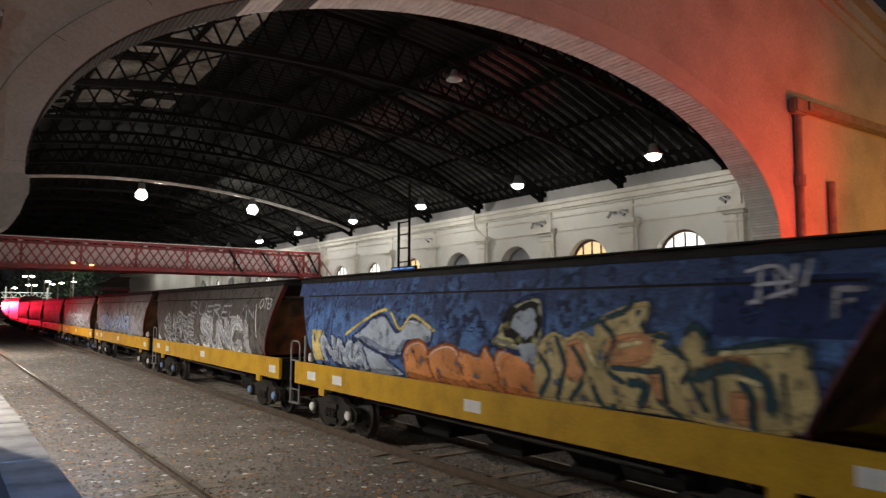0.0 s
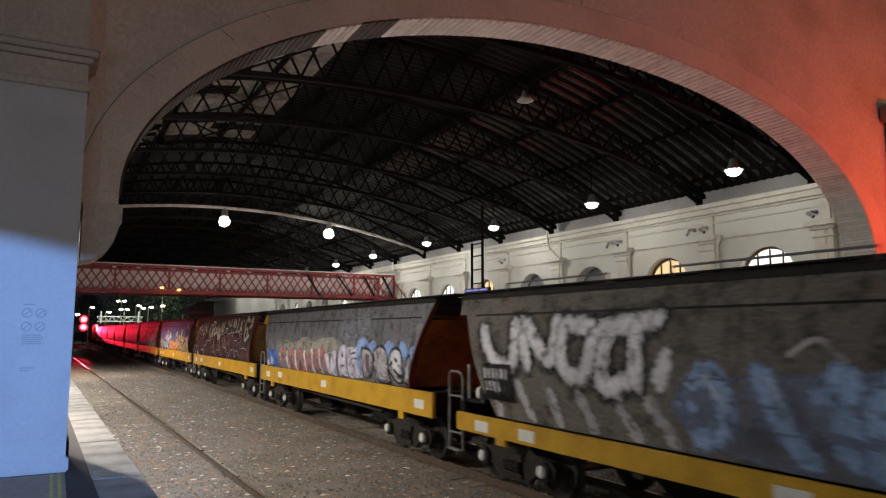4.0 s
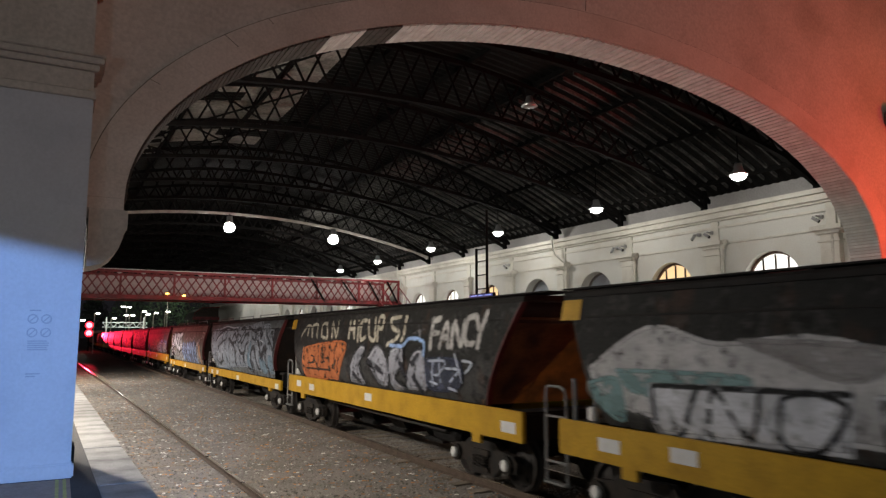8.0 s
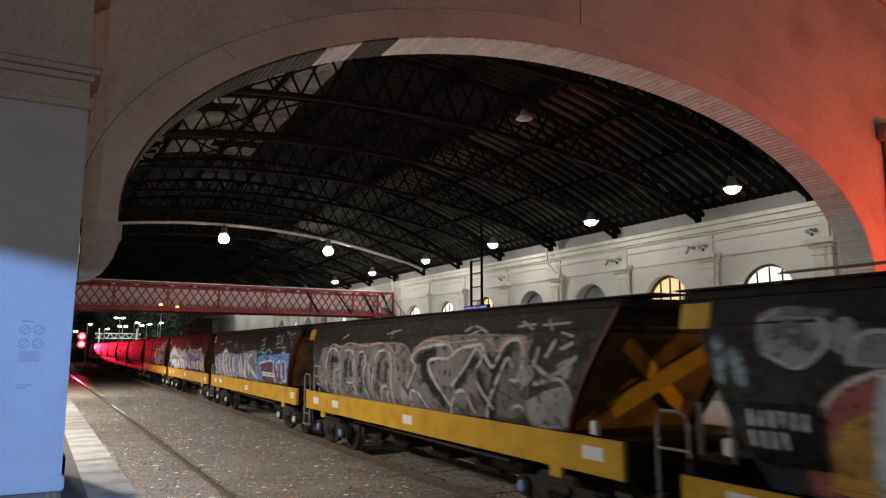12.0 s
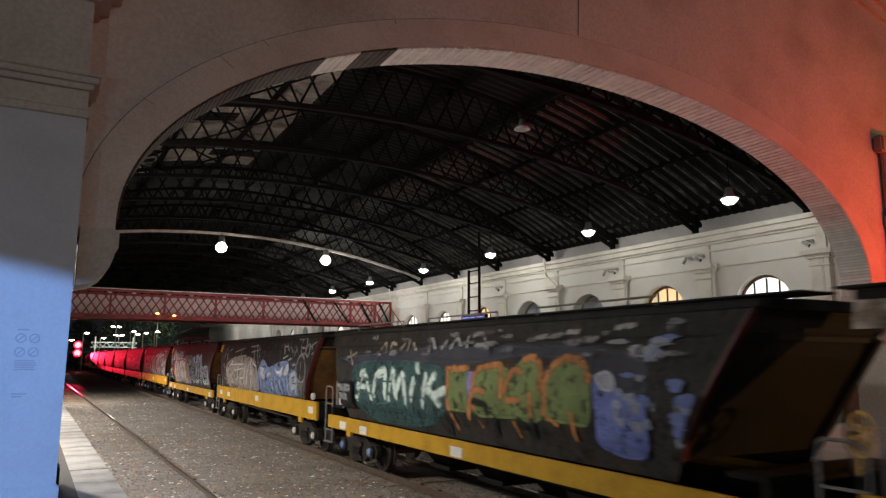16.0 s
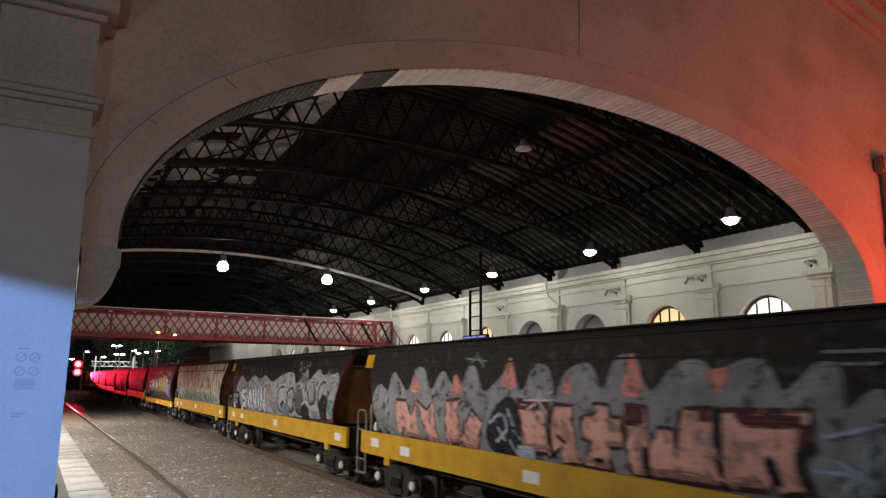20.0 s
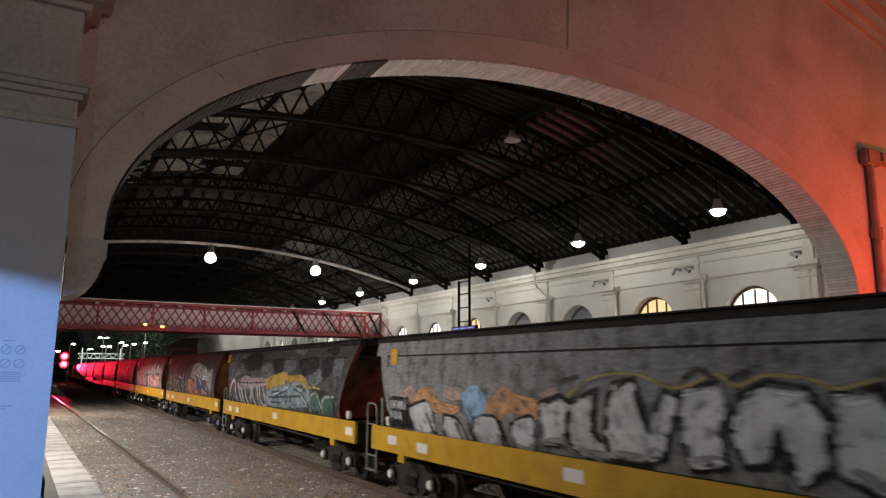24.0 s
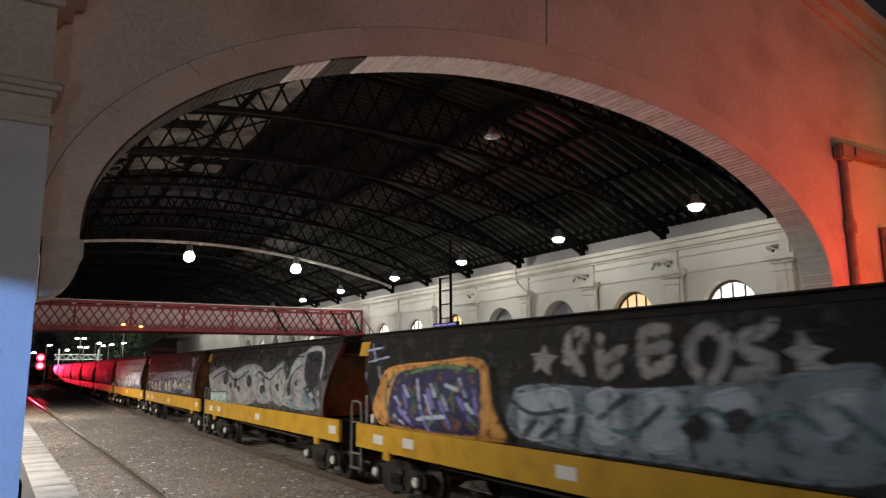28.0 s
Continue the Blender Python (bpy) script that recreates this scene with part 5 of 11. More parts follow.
            part("painted_patch", bm, paint(colour), t)
        elif kind == "box":
            u0, u1, v0, v1 = q
            bm = bmesh.new()
            lean = [rng.uniform(-0.06, 0.06) for _ in range(2)]
            g = [[bm.verts.new(on_side(u + lean[c] * k / 6, v0 + (v1 - v0) * k / 6, off)) for c, u in enumerate((u0, u1))] for k in range(7)]
            for a, b in zip(g, g[1:]):
                bm.faces.new((a[0], a[1], b[1], b[0]))
            part("painted_patch", bm, paint(colour), t)
        elif kind in ("shape", "block"):
            # a filled form with its outline, shading inside the lower edge and a highlight inside the upper one
            edge, pts, wdt = q
            loop = closed(pts, kind == "block")
            mid = (sum(a for a, b in loop) / len(loop), sum(b for a, b in loop) / len(loop))
            bm = bmesh.new()
            fill(bm, loop, off)
            form = part("painted_form", bm, paint(colour), t)
            bm = bmesh.new()
            ribbon(bm, loop + loop[:1], wdt, off + 0.0006)
            part("outline", bm, paint(edge), form)
            for name, f, lo, width, tone in (("shading", 0.80, True, 0.10, blend(colour, edge, 0.5)), ("highlight", 0.84, False, 0.035, blend(colour, (0.68, 0.68, 0.66), 0.4))):
                runs, run_pts = [], []
                for a, b in loop + loop[:1]:
                    p = (mid[0] + (a - mid[0]) * f, mid[1] + (b - mid[1]) * f)
                    if (b < mid[1]) == lo and sum(c < p[0] for c in crossings(loop, p[1] + 1e-5)) % 2:
                        run_pts.append(p)
                    else:
                        runs.append(run_pts)
                        run_pts = []
                best = max(runs + [run_pts], key=len)
                if len(best) > 3:
                    bm = bmesh.new()
                    ribbon(bm, best, width, off + 0.0004)
                    part(name, bm, paint(tone), form)
            off += 0.0006
        elif kind == "scallop":
            # a row of puffs drawn as arcs
            u0, u1, h, r, count, wdt = q
            for k in range(count):
                u, hh, rr = u0 + (u1 - u0) * (k + 0.5) / count, h + rng.uniform(-0.04, 0.04), r * rng.uniform(0.85, 1.2)
                bm = bmesh.new()
                ribbon(bm, [(u + rr * 1.15 * math.cos(a * math.pi / 8), hh + rr * math.sin(a * math.pi / 8)) for a in range(-1, 10)], wdt, off)
                part("paint_stroke", bm, paint(colour), t)
        elif kind == "panel":
            # dark number panel with two rows of white characters, kept as bars
            u0, u1, v0, v1 = q
            for row, count in ((0.62, 6), (0.28, 4)):
                for k in range(count):
                    bm = bmesh.new()
                    u = u0 + (u1 - u0) * (0.08 + 0.145 * k)
                    ribbon(bm, [(u, v0 + (v1 - v0) * row), (u, v0 + (v1 - v0) * (row + 0.22))], 0.06, off + 0.0008)
                    part("painted_bar", bm, paint(PALE), t)
            bm = bmesh.new()
            g = [[bm.verts.new(on_side(u, v0 + (v1 - v0) * k / 6, off)) for u in (u0, u1)] for k in range(7)]
            for a, b in zip(g, g[1:]):
                bm.faces.new((a[0], a[1], b[1], b[0]))
            part("painted_patch", bm, paint(colour), t)
            off += 0.001
        elif kind == "line":
            pts, wdt = q
            bm = bmesh.new()
            ribbon(bm, smooth_line(pts, 6), wdt, off)
            part("paint_stroke", bm, paint(colour), t)
        elif kind == "swirl":
            u0, u1, v0, v1, wdt, count = q
            for k in range(count):
                a = u0 + (u1 - u0) * (k + rng.random()) / count
                d = rng.choice((-1, 1))
                pts = [(min(max(a + 0.5 * rng.uniform(-1, 1), u0), u1), rng.uniform(v0, v0 + 0.3 * (v1 - v0)))]
                for j in range(rng.choice((3, 4, 5))):
                    d = -d
                    pts.append((min(max(pts[-1][0] + rng.uniform(0.0, 0.6), u0), u1), (v0 + v1) / 2 + d * rng.uniform(0.15, 0.5) * (v1 - v0)))
                off += 0.0002
                bm = bmesh.new()
                ribbon(bm, smooth_line(pts, 5), wdt * rng.uniform(0.6, 1.2), off)
                part("paint_stroke", bm, paint(colour), t)
        elif kind == "text":
            text, u0, u1, v0, v1, wdt = q
            wdt *= 0.8
            for mine in lettering(text, u0, u1, v0, v1, wdt, rng, 0.6):
                bm = bmesh.new()
                for s in mine:
                    off += 0.0001
                    ribbon(bm, s, wdt, off)
                part("painted_letter", bm, paint(colour), t)
        elif kind == "piece":
            # filled letters: a wide outline, the fill over it, and a shaded side in each stroke
            edge, text, u0, u1, v0, v1, wdt = q
            shade, light = blend(colour, edge, 0.42), blend(colour, (0.68, 0.68, 0.66), 0.45)
            for mine in lettering(text, u0, u1, v0, v1, wdt, rng, 1.0):
                wf = min(1.0 * wdt, 0.55 * (u1 - u0) / len(text))
                form = None
                for name, tone, wide, du, dv, up in (("painted_letter", edge, wf + 0.09, 0, 0, 0.0), ("letter_fill", colour, wf, 0, 0, 0.0006), ("shading", shade, wf * 0.34, 0.22 * wf, -0.16 * wf, 0.0010), ("highlight", light, 0.022, -0.26 * wf, 0.14 * wf, 0.0013)):
                    bm = bmesh.new()
                    for k, line in enumerate(mine):
                        ribbon(bm, [(a + du, b + dv) for a, b in line], wide, off + up + 0.0001 * k)
                    made = part(name, bm, paint(tone), form or t)
                    form = form or made
                off += 0.0004
            off += 0.001
    return t, turning

WHITE, PALE, GREY, MID, DARK, BLACK = (0.68, 0.68, 0.66), (0.47, 0.47, 0.45), (0.27, 0.27, 0.27), (0.12, 0.12, 0.12), (0.045, 0.043, 0.042), (0.012, 0.012, 0.012)
BLUE, SKY, NAVY, YELLOW, ORANGE, PINK = (0.07, 0.16, 0.45), (0.24, 0.34, 0.52), (0.02, 0.035, 0.11), (0.55, 0.43, 0.14), (0.60, 0.24, 0.08), (0.58, 0.30, 0.25)
RED, TEAL, GREEN, PURPLE, RUSTY, CREAM, MINT = (0.35, 0.06, 0.04), (0.22, 0.34, 0.32), (0.16, 0.24, 0.10), (0.27, 0.18, 0.34), (0.15, 0.07, 0.06), (0.50, 0.46, 0.38), (0.42, 0.55, 0.46)
SILVER = (0.34, 0.385, 0.42)
# the wagons in order of passing; motions() spaces them
WAGONS = {}


def art_m1(add):
    add("box", NAVY, 11.0, 12.6, 0.95, 1.55)
    add("box", YELLOW, 0.95, 1.6, 0.10, 0.75)
    add("shape", SILVER, NAVY, [(2.4, 0), (2.4, 0.35), (3.4, 0.65), (4.2, 0.3), (4.6, 0)], 0.06)
    add("shape", SILVER, NAVY, [(2.9, 0.65), (4, 1.1), (4.6, 0.8), (5, 1.05), (5.7, 0.9), (5.6, 0.6), (5, 0.65), (4.7, 0.4), (4.2, 0.35)], 0.07)
    add("piece", SILVER, NAVY, "NMA", 1.5, 3.4, 0.10, 0.55, 0.20)
    add("line", YELLOW, [(2.6, 0.7), (4.1, 1.2), (4.7, 0.85), (5.1, 1.1), (5.8, 0.85)], 0.06)
    add("shape", ORANGE, (0.22, 0.06, 0.02), [(4.8, 0), (4.9, 0.55), (5.5, 0.65), (5.8, 0)], 0.05)
    add("shape", ORANGE, (0.22, 0.06, 0.02), [(5.7, 0), (5.6, 0.45), (6.1, 0.65), (6.5, 0.55), (6.7, 0)], 0.05)
    add("shape", ORANGE, (0.22, 0.06, 0.02), [(6.6, 0), (6.5, 0.55), (7, 0.5), (7.2, 0.65), (7.5, 0)], 0.05)
    add("shape", ORANGE, (0.22, 0.06, 0.02), [(7.5, 0), (7.4, 0.55), (7.9, 0.65), (8.4, 0)], 0.05)
    add("shape", (0.42, 0.38, 0.16), NAVY, [(7.3, 0.7), (7.8, 1.25), (8.2, 1.4), (8.4, 1.25), (8.4, 0.55), (7.9, 0.6)], 0.08)
    add("blob", BLACK, [(8.0, 1.0, 0.42, 0.32)])
    add("blob", SILVER, [(8.05, 1.02, 0.26, 0.20), (8.15, 0.62, 0.22, 0.14)])
    add("text", NAVY, "RANGE", 5.9, 7.2, 0.86, 1.02, 0.03)
    add("patch", (0.5, 0.385, 0.17), [(8.2, 0.0), (8.35, 0.62), (8.6, 0.88), (8.9, 0.82), (9.15, 0.92), (9.4, 0.84), (9.45, 1.08), (10.15, 1.28), (10.1, 0.92), (10.45, 0.94), (10.35, 0.8), (10.6, 0.72), (10.75, 0.96), (10.9, 0.88), (11.0, 0.74), (11.95, 0.88), (12.05, 0.68), (12.05, 0.2), (11.5, 0.0), (10.25, 0.06)])
    for q in ([(9.6, 0.84), (10.15, 0.92), (10.2, 0.64), (9.65, 0.56)], [(8.9, 0.76), (9.15, 0.8), (9.15, 0.44), (8.9, 0.32)], [(11.25, 0.36), (11.5, 0.32), (11.4, 0.1), (11.2, 0.12)], [(10.2, 0.48), (10.4, 0.44), (10.3, 0.2)], [(11.0, 0.72), (11.35, 0.76), (11.45, 0.64), (11.05, 0.6)],):
        add("patch", (0.56, 0.27, 0.12, 0.9), q)
    for q in ([(8.35, 0.62), (8.55, 0.36), (8.25, 0.04)], [(8.7, 0.84), (8.85, 0.48), (8.6, 0.04)], [(9.0, 0.74), (9.2, 0.42), (8.85, 0.04)], [(9.5, 1.04), (9.7, 0.84), (9.55, 0.52), (9.8, 0.36)], [(9.15, 1.0), (9.85, 1.2), (9.95, 1.34)],):
        add("line", (0.035, 0.075, 0.085), q, 0.08)
    add("line", (0.035, 0.075, 0.085), [(9.65, 0.52), (10.25, 0.52), (10.35, 0.56)], 0.07)
    add("line", (0.035, 0.075, 0.085), [(10.4, 0.56), (10.4, 0.2)], 0.08)
    add("line", (0.035, 0.075, 0.085), [(10.55, 0.8), (10.75, 0.6), (10.65, 0.44)], 0.08)
    add("line", (0.035, 0.075, 0.085), [(10.85, 0.52), (11.25, 0.64), (11.6, 0.54), (11.65, 0.24)], 0.15)
    add("line", (0.035, 0.075, 0.085), [(11.05, 0.5), (11.05, 0.12)], 0.08)
    add("line", (0.035, 0.075, 0.085), [(11.35, 0.48), (11.45, 0.36), (11.4, 0.04)], 0.1)
    add("line", (0.035, 0.075, 0.085), [(10.75, 0.48), (10.9, 0.16)], 0.08)
    add("line", (0.035, 0.075, 0.085), [(10.7, 0.96), (10.85, 1.04), (11.0, 0.8)], 0.09)
    add("line", (0.035, 0.075, 0.085), [(10.05, 1.18), (10.2, 0.96), (10.5, 0.92)], 0.08)
    add("line", (0.035, 0.075, 0.085), [(9.3, 0.36), (9.4, 0.04), (9.6, 0.04)], 0.09)
    add("line", (0.035, 0.075, 0.085), [(9.9, 0.36), (10.15, 0.34), (10.0, 0.12)], 0.11)
    add("line", (0.035, 0.075, 0.085), [(11.0, 0.76), (11.95, 0.92), (12.05, 0.68)], 0.07)
    add("line", (0.035, 0.075, 0.085), [(10.3, 0.2), (10.55, 0.04)], 0.08)
    add("line", (0.035, 0.075, 0.085), [(11.8, 0.6), (11.8, 0.14)], 0.06)
    for q in ([(9.2, 0.84), (9.4, 0.52)], [(10.15, 1.22), (10.0, 0.96)], [(11.15, 0.76), (11.85, 0.84)], [(11.35, 0.54), (11.55, 0.48)], [(9.8, 0.78), (10.1, 0.84)], [(8.6, 0.64), (8.65, 0.32)],):
        add("line", (0.62, 0.52, 0.27), q, 0.06)
    for q in ([(11.4, 1.6), (11.7, 1.64), (11.85, 1.52)], [(11.5, 1.46), (11.85, 1.48)], [(11.55, 1.64), (11.55, 1.28)], [(11.7, 1.6), (11.8, 1.32)], [(11.9, 1.64), (11.9, 1.36)], [(12.05, 1.68), (12.0, 1.44)], [(11.45, 1.28), (11.9, 1.4)],):
        add("line", (0.4, 0.4, 0.42), q, 0.045)
    for q in ([(12.3, 1.4), (12.3, 1.16)], [(12.3, 1.4), (12.55, 1.4)], [(12.3, 1.28), (12.45, 1.3)],):
        add("line", (0.26, 0.25, 0.26), q, 0.06)


WAGONS[-1] = dict(label="grain hopper wagon covered with a blue and yellow graffiti mural", base=(0.055, 0.085, 0.2), low=(0.11, 0.22, 0.50), mid=0.62, rust=0.0, tag=0, art=art_m1)


def art_0(add):
    add("patch", (0.075, 0.035, 0.032, 0.55), [(2.0, 0.96), (10.85, 1.1), (10.9, 0.84), (10.4, 0.4), (10.25, 0.1), (7.1, 0.08), (1.6, -0.08)])
    for q in ([(2.25, 0.92), (2.75, 0.92), (2.8, -0.12), (2.4, -0.12)], [(4.75, 0.92), (5.45, 0.88), (5.4, 0.08), (5.0, 0.28)], [(6.2, 0.98), (6.75, 1.0), (6.9, 0.44), (6.25, 0.36)], [(7.45, 0.96), (7.85, 1.0), (8.1, 0.5), (7.55, 0.52)], [(8.3, 1.0), (9.1, 1.08), (9.05, 0.76), (8.45, 0.56)], [(9.3, 1.0), (9.95, 0.96), (9.9, 0.72), (9.65, 0.74)], [(10.5, 1.02), (10.85, 1.04), (10.9, 0.76), (10.6, 0.72)], [(11.0, 0.44), (11.8, 0.44), (11.75, 0.08), (11.0, 0.16)],):
        add("plate", (0.11, 0.036, 0.032), q)
    for q in ([(1.9, 0.9), (1.95, 0.28), (2.7, 0.32)], [(2.2, 0.96), (2.45, 0.36), (2.4, -0.14)], [(2.75, 0.98), (2.9, 0.5), (3.4, 0.52)], [(3.35, 0.92), (3.55, 0.28), (3.75, -0.04)], [(3.65, 0.76), (4.6, 0.76), (4.5, 0.96)], [(4.75, 0.96), (4.85, 0.26), (5.4, 0.28)], [(5.45, 0.92), (5.4, 0.08), (5.55, 0.04)], [(5.8, 0.32), (6.75, 0.36)], [(6.15, 1.04), (7.25, 1.06), (7.3, 1.12)], [(6.75, 1.0), (6.8, 0.1)], [(7.35, 1.04), (7.45, 0.52), (8.15, 0.48)], [(7.7, 1.14), (7.95, 0.54), (8.1, 0.12)], [(8.15, 1.04), (8.2, 0.48), (8.4, 0.12)], [(8.25, 1.06), (9.2, 1.14)], [(8.7, 0.74), (8.8, 0.34), (8.95, 0.12)],):
        add("line", (0.3, 0.28, 0.3), q, 0.035)
    for q in ([(8.9, 0.36), (9.35, 0.42), (9.35, 0.08)], [(9.25, 1.08), (9.6, 0.7), (9.7, 0.12)], [(9.15, 1.12), (10.5, 1.16)], [(9.65, 0.84), (10.05, 0.8), (10.45, 0.96)], [(9.8, 0.36), (10.3, 0.4), (10.3, 0.12)], [(10.15, 0.66), (10.35, 0.26)], [(10.35, 0.74), (10.6, 0.72), (10.7, 0.48)], [(10.5, 1.04), (10.9, 1.1), (10.95, 0.74)], [(11.0, 0.52), (11.85, 0.48), (11.8, 0.1)],):
        add("line", (0.3, 0.28, 0.3), q, 0.035)
    for q in ([(0.6, 0.96), (0.75, 1.44), (1.2, 0.96)], [(1.05, 1.32), (0.9, 1.22), (1.2, 1.1)], [(0.7, 0.8), (1.25, 0.84)], [(0.8, 0.4), (1.35, 0.44)], [(0.75, 0.2), (1.2, 0.24)], [(0.65, 0.04), (1.2, 0.08)],):
        add("line", (0.3, 0.28, 0.24), q, 0.035)
    for q in ([(1.45, 0.92), (1.45, 1.26), (2.1, 1.44)], [(1.8, 1.38), (1.7, 1.08)], [(2.0, 1.48), (2.25, 1.0)], [(2.5, 1.52), (2.75, 1.0)], [(2.15, 1.22), (2.65, 1.28)], [(3.0, 0.98), (3.0, 1.56), (3.5, 1.16), (3.6, 1.6)], [(4.9, 1.48), (4.45, 1.44), (4.35, 1.16), (4.5, 0.92), (4.8, 1.04), (4.85, 1.22)], [(5.1, 0.96), (4.95, 1.58), (5.4, 1.56), (5.35, 1.3), (5.05, 1.24)], [(5.2, 1.24), (5.6, 1.0)], [(5.7, 1.02), (5.9, 1.36), (6.2, 1.04)], [(5.8, 1.12), (6.1, 1.14)], [(6.25, 1.56), (6.4, 0.84)], [(6.55, 0.82), (6.5, 1.32), (6.85, 0.88), (6.8, 1.36)],):
        add("line", (0.42, 0.38, 0.28), q, 0.1)
    for q in ([(7.05, 1.22), (7.0, 1.46), (7.2, 1.5), (7.2, 1.22), (7.35, 1.2), (7.5, 1.6)],):
        add("line", (0.42, 0.38, 0.28), q, 0.1)
    for q in ([(8.8, 1.68), (8.75, 1.4), (8.15, 1.64), (8.3, 1.32), (8.0, 1.28), (8.05, 1.12)], [(9.05, 1.22), (9.15, 1.38), (9.2, 1.68), (9.35, 1.42), (9.5, 1.68), (9.55, 1.38), (9.7, 1.4), (9.65, 1.64)], [(9.95, 1.66), (10.1, 1.66), (10.1, 1.24), (9.95, 1.18)], [(10.6, 1.16), (10.65, 1.62), (10.9, 1.2)], [(10.6, 1.26), (10.85, 1.32)], [(11.0, 1.7), (11.05, 1.56)], [(10.3, 1.18), (10.4, 1.16)],):
        add("line", (0.42, 0.38, 0.28), q, 0.11)
    for q in ([(11.35, 1.32), (11.55, 1.6), (11.65, 1.76), (11.75, 1.64), (12.05, 1.58), (12.4, 1.6), (12.45, 1.72), (12.5, 1.44), (12.2, 1.34)], [(11.5, 1.1), (11.65, 1.28), (11.9, 1.24), (11.95, 1.0), (11.75, 0.84), (11.55, 0.92), (11.5, 1.1)], [(11.85, 0.92), (12.05, 0.96), (12.2, 1.04)],):
        add("line", (0.42, 0.38, 0.28), q, 0.14)


WAGONS[0] = dict(label="dark grain hopper wagon with tall pale brushed lettering", base=(0.025, 0.024, 0.022), low=(0.081, 0.053, 0.050), mid=0.42, rust=0.2, end=1, art=art_0)


def art_1(add):
    add("patch", (0.3, 0.28, 0.22, 0.75), [(2.2, 0.72), (2.85, 0.92), (3.95, 0.8), (4.85, 1.0), (5.95, 0.92), (6.75, 1.0), (7.65, 0.98), (7.8, 0.72), (6.85, 0.6), (4.4, 0.48), (2.55, 0.48)])
    add("plate", (0.05, 0.12, 0.38), [(0.95, 0.54), (2.0, 0.56), (1.85, -0.08), (0.8, -0.08)])
    add("plate", (0.3, 0.36, 0.45), [(1.15, 0.32), (1.5, 0.32), (1.35, 0.06), (1.05, 0.08)])
    for q in ([(2.4, 0.46), (2.5, -0.08)], [(3.2, 0.52), (3.05, -0.04)], [(4.1, 0.56), (3.95, 0.0)], [(5.0, 0.6), (4.95, 0.04)], [(5.7, 0.64), (5.65, 0.06)], [(6.35, 0.68), (6.35, 0.1)],):
        add("line", (0.52, 0.49, 0.47), q, 0.19)
    for q in ([(2.4, 0.0), (2.55, 0.48), (3.05, 0.56), (2.85, 0.28)], [(3.25, -0.04), (3.55, 0.48), (3.85, 0.54), (3.7, 0.0)], [(4.1, -0.02), (4.4, 0.52), (4.7, 0.56), (4.7, 0.08), (4.35, 0.0)], [(5.0, 0.04), (5.4, 0.56), (5.5, 0.12)], [(5.8, 0.12), (6.0, 0.58), (6.25, 0.56), (6.15, 0.12)], [(6.55, 0.42), (6.65, 0.68), (6.85, 0.6), (6.7, 0.44), (6.75, 0.12)],):
        add("line", (0.42, 0.12, 0.12), q, 0.12)
    for q in ([(6.85, 0.56), (7.1, 0.56), (7.2, 0.26), (7.45, 0.64), (7.75, 0.68), (7.5, 0.04), (6.95, 0.1)], [(8.0, 0.74), (8.3, 0.84), (8.45, 0.76), (8.35, 0.08), (7.8, 0.08)], [(8.5, 0.76), (9.25, 0.8), (9.2, 0.48), (9.35, 0.34), (9.45, 0.12), (8.5, 0.04)],):
        add("plate", (0.46, 0.44, 0.48), q)
    for q in ([(7.25, 0.52), (7.1, 0.16)], [(7.45, 0.18), (7.55, 0.04)], [(7.8, 0.64), (7.75, 0.08)], [(8.15, 0.58), (8.3, 0.56)], [(8.05, 0.32), (8.3, 0.32)], [(8.7, 0.32), (8.9, 0.52), (9.2, 0.52)], [(8.8, 0.64), (9.15, 0.68)], [(8.5, 0.72), (8.45, 0.06)],):
        add("line", (0.13, 0.1, 0.14), q, 0.05)
    for q in ([(9.25, 0.92), (9.65, 1.04), (9.95, 0.82), (9.6, 0.72), (9.35, 0.16), (9.25, 0.4)], [(10.85, 0.84), (11.1, 0.96), (11.35, 0.88), (11.1, 0.6), (10.9, 0.72)], [(11.65, 0.76), (11.75, 0.96), (11.95, 0.88), (12.05, 0.72), (11.8, 0.6)], [(12.15, 0.78), (12.4, 0.86), (12.3, 0.46), (12.2, 0.56)], [(9.9, 0.82), (10.25, 0.96), (10.4, 0.84), (10.15, 0.72)],):
        add("patch", (0.2, 0.3, 0.5), q)
    add("shape", (0.31, 0.275, 0.27), (0.03, 0.025, 0.03), [(9.55, 0.8), (9.9, 0.78), (10.15, 0.68), (10.2, 0.4), (9.95, 0.16), (9.5, 0.16)], 0.07)
    add("shape", (0.31, 0.275, 0.27), (0.03, 0.025, 0.03), [(10.3, 0.76), (10.6, 0.86), (10.9, 0.8), (11.05, 0.54), (11.0, 0.08), (10.35, 0.1)], 0.07)
    add("plate", (0.14, 0.1, 0.11), [(9.8, 0.64), (10.0, 0.62), (9.95, 0.24), (9.8, 0.26)])
    add("plate", (0.34, 0.36, 0.4), [(10.55, 0.5), (10.7, 0.52), (10.7, 0.14), (10.5, 0.16)])
    add("shape", (0.52, 0.52, 0.51), (0.02, 0.02, 0.02), [(11.15, 0.6), (11.3, 0.78), (11.6, 0.82), (11.8, 0.68), (11.8, 0.48), (11.8, 0.2), (11.45, 0.1), (11.2, 0.26), (11.1, 0.4)], 0.07)
    add("line", (0.02, 0.02, 0.02), [(11.2, 0.48), (11.3, 0.52)], 0.09)
    add("line", (0.02, 0.02, 0.02), [(11.45, 0.6), (11.55, 0.56)], 0.09)
    add("line", (0.02, 0.02, 0.02), [(11.6, 0.44), (11.65, 0.48)], 0.05)
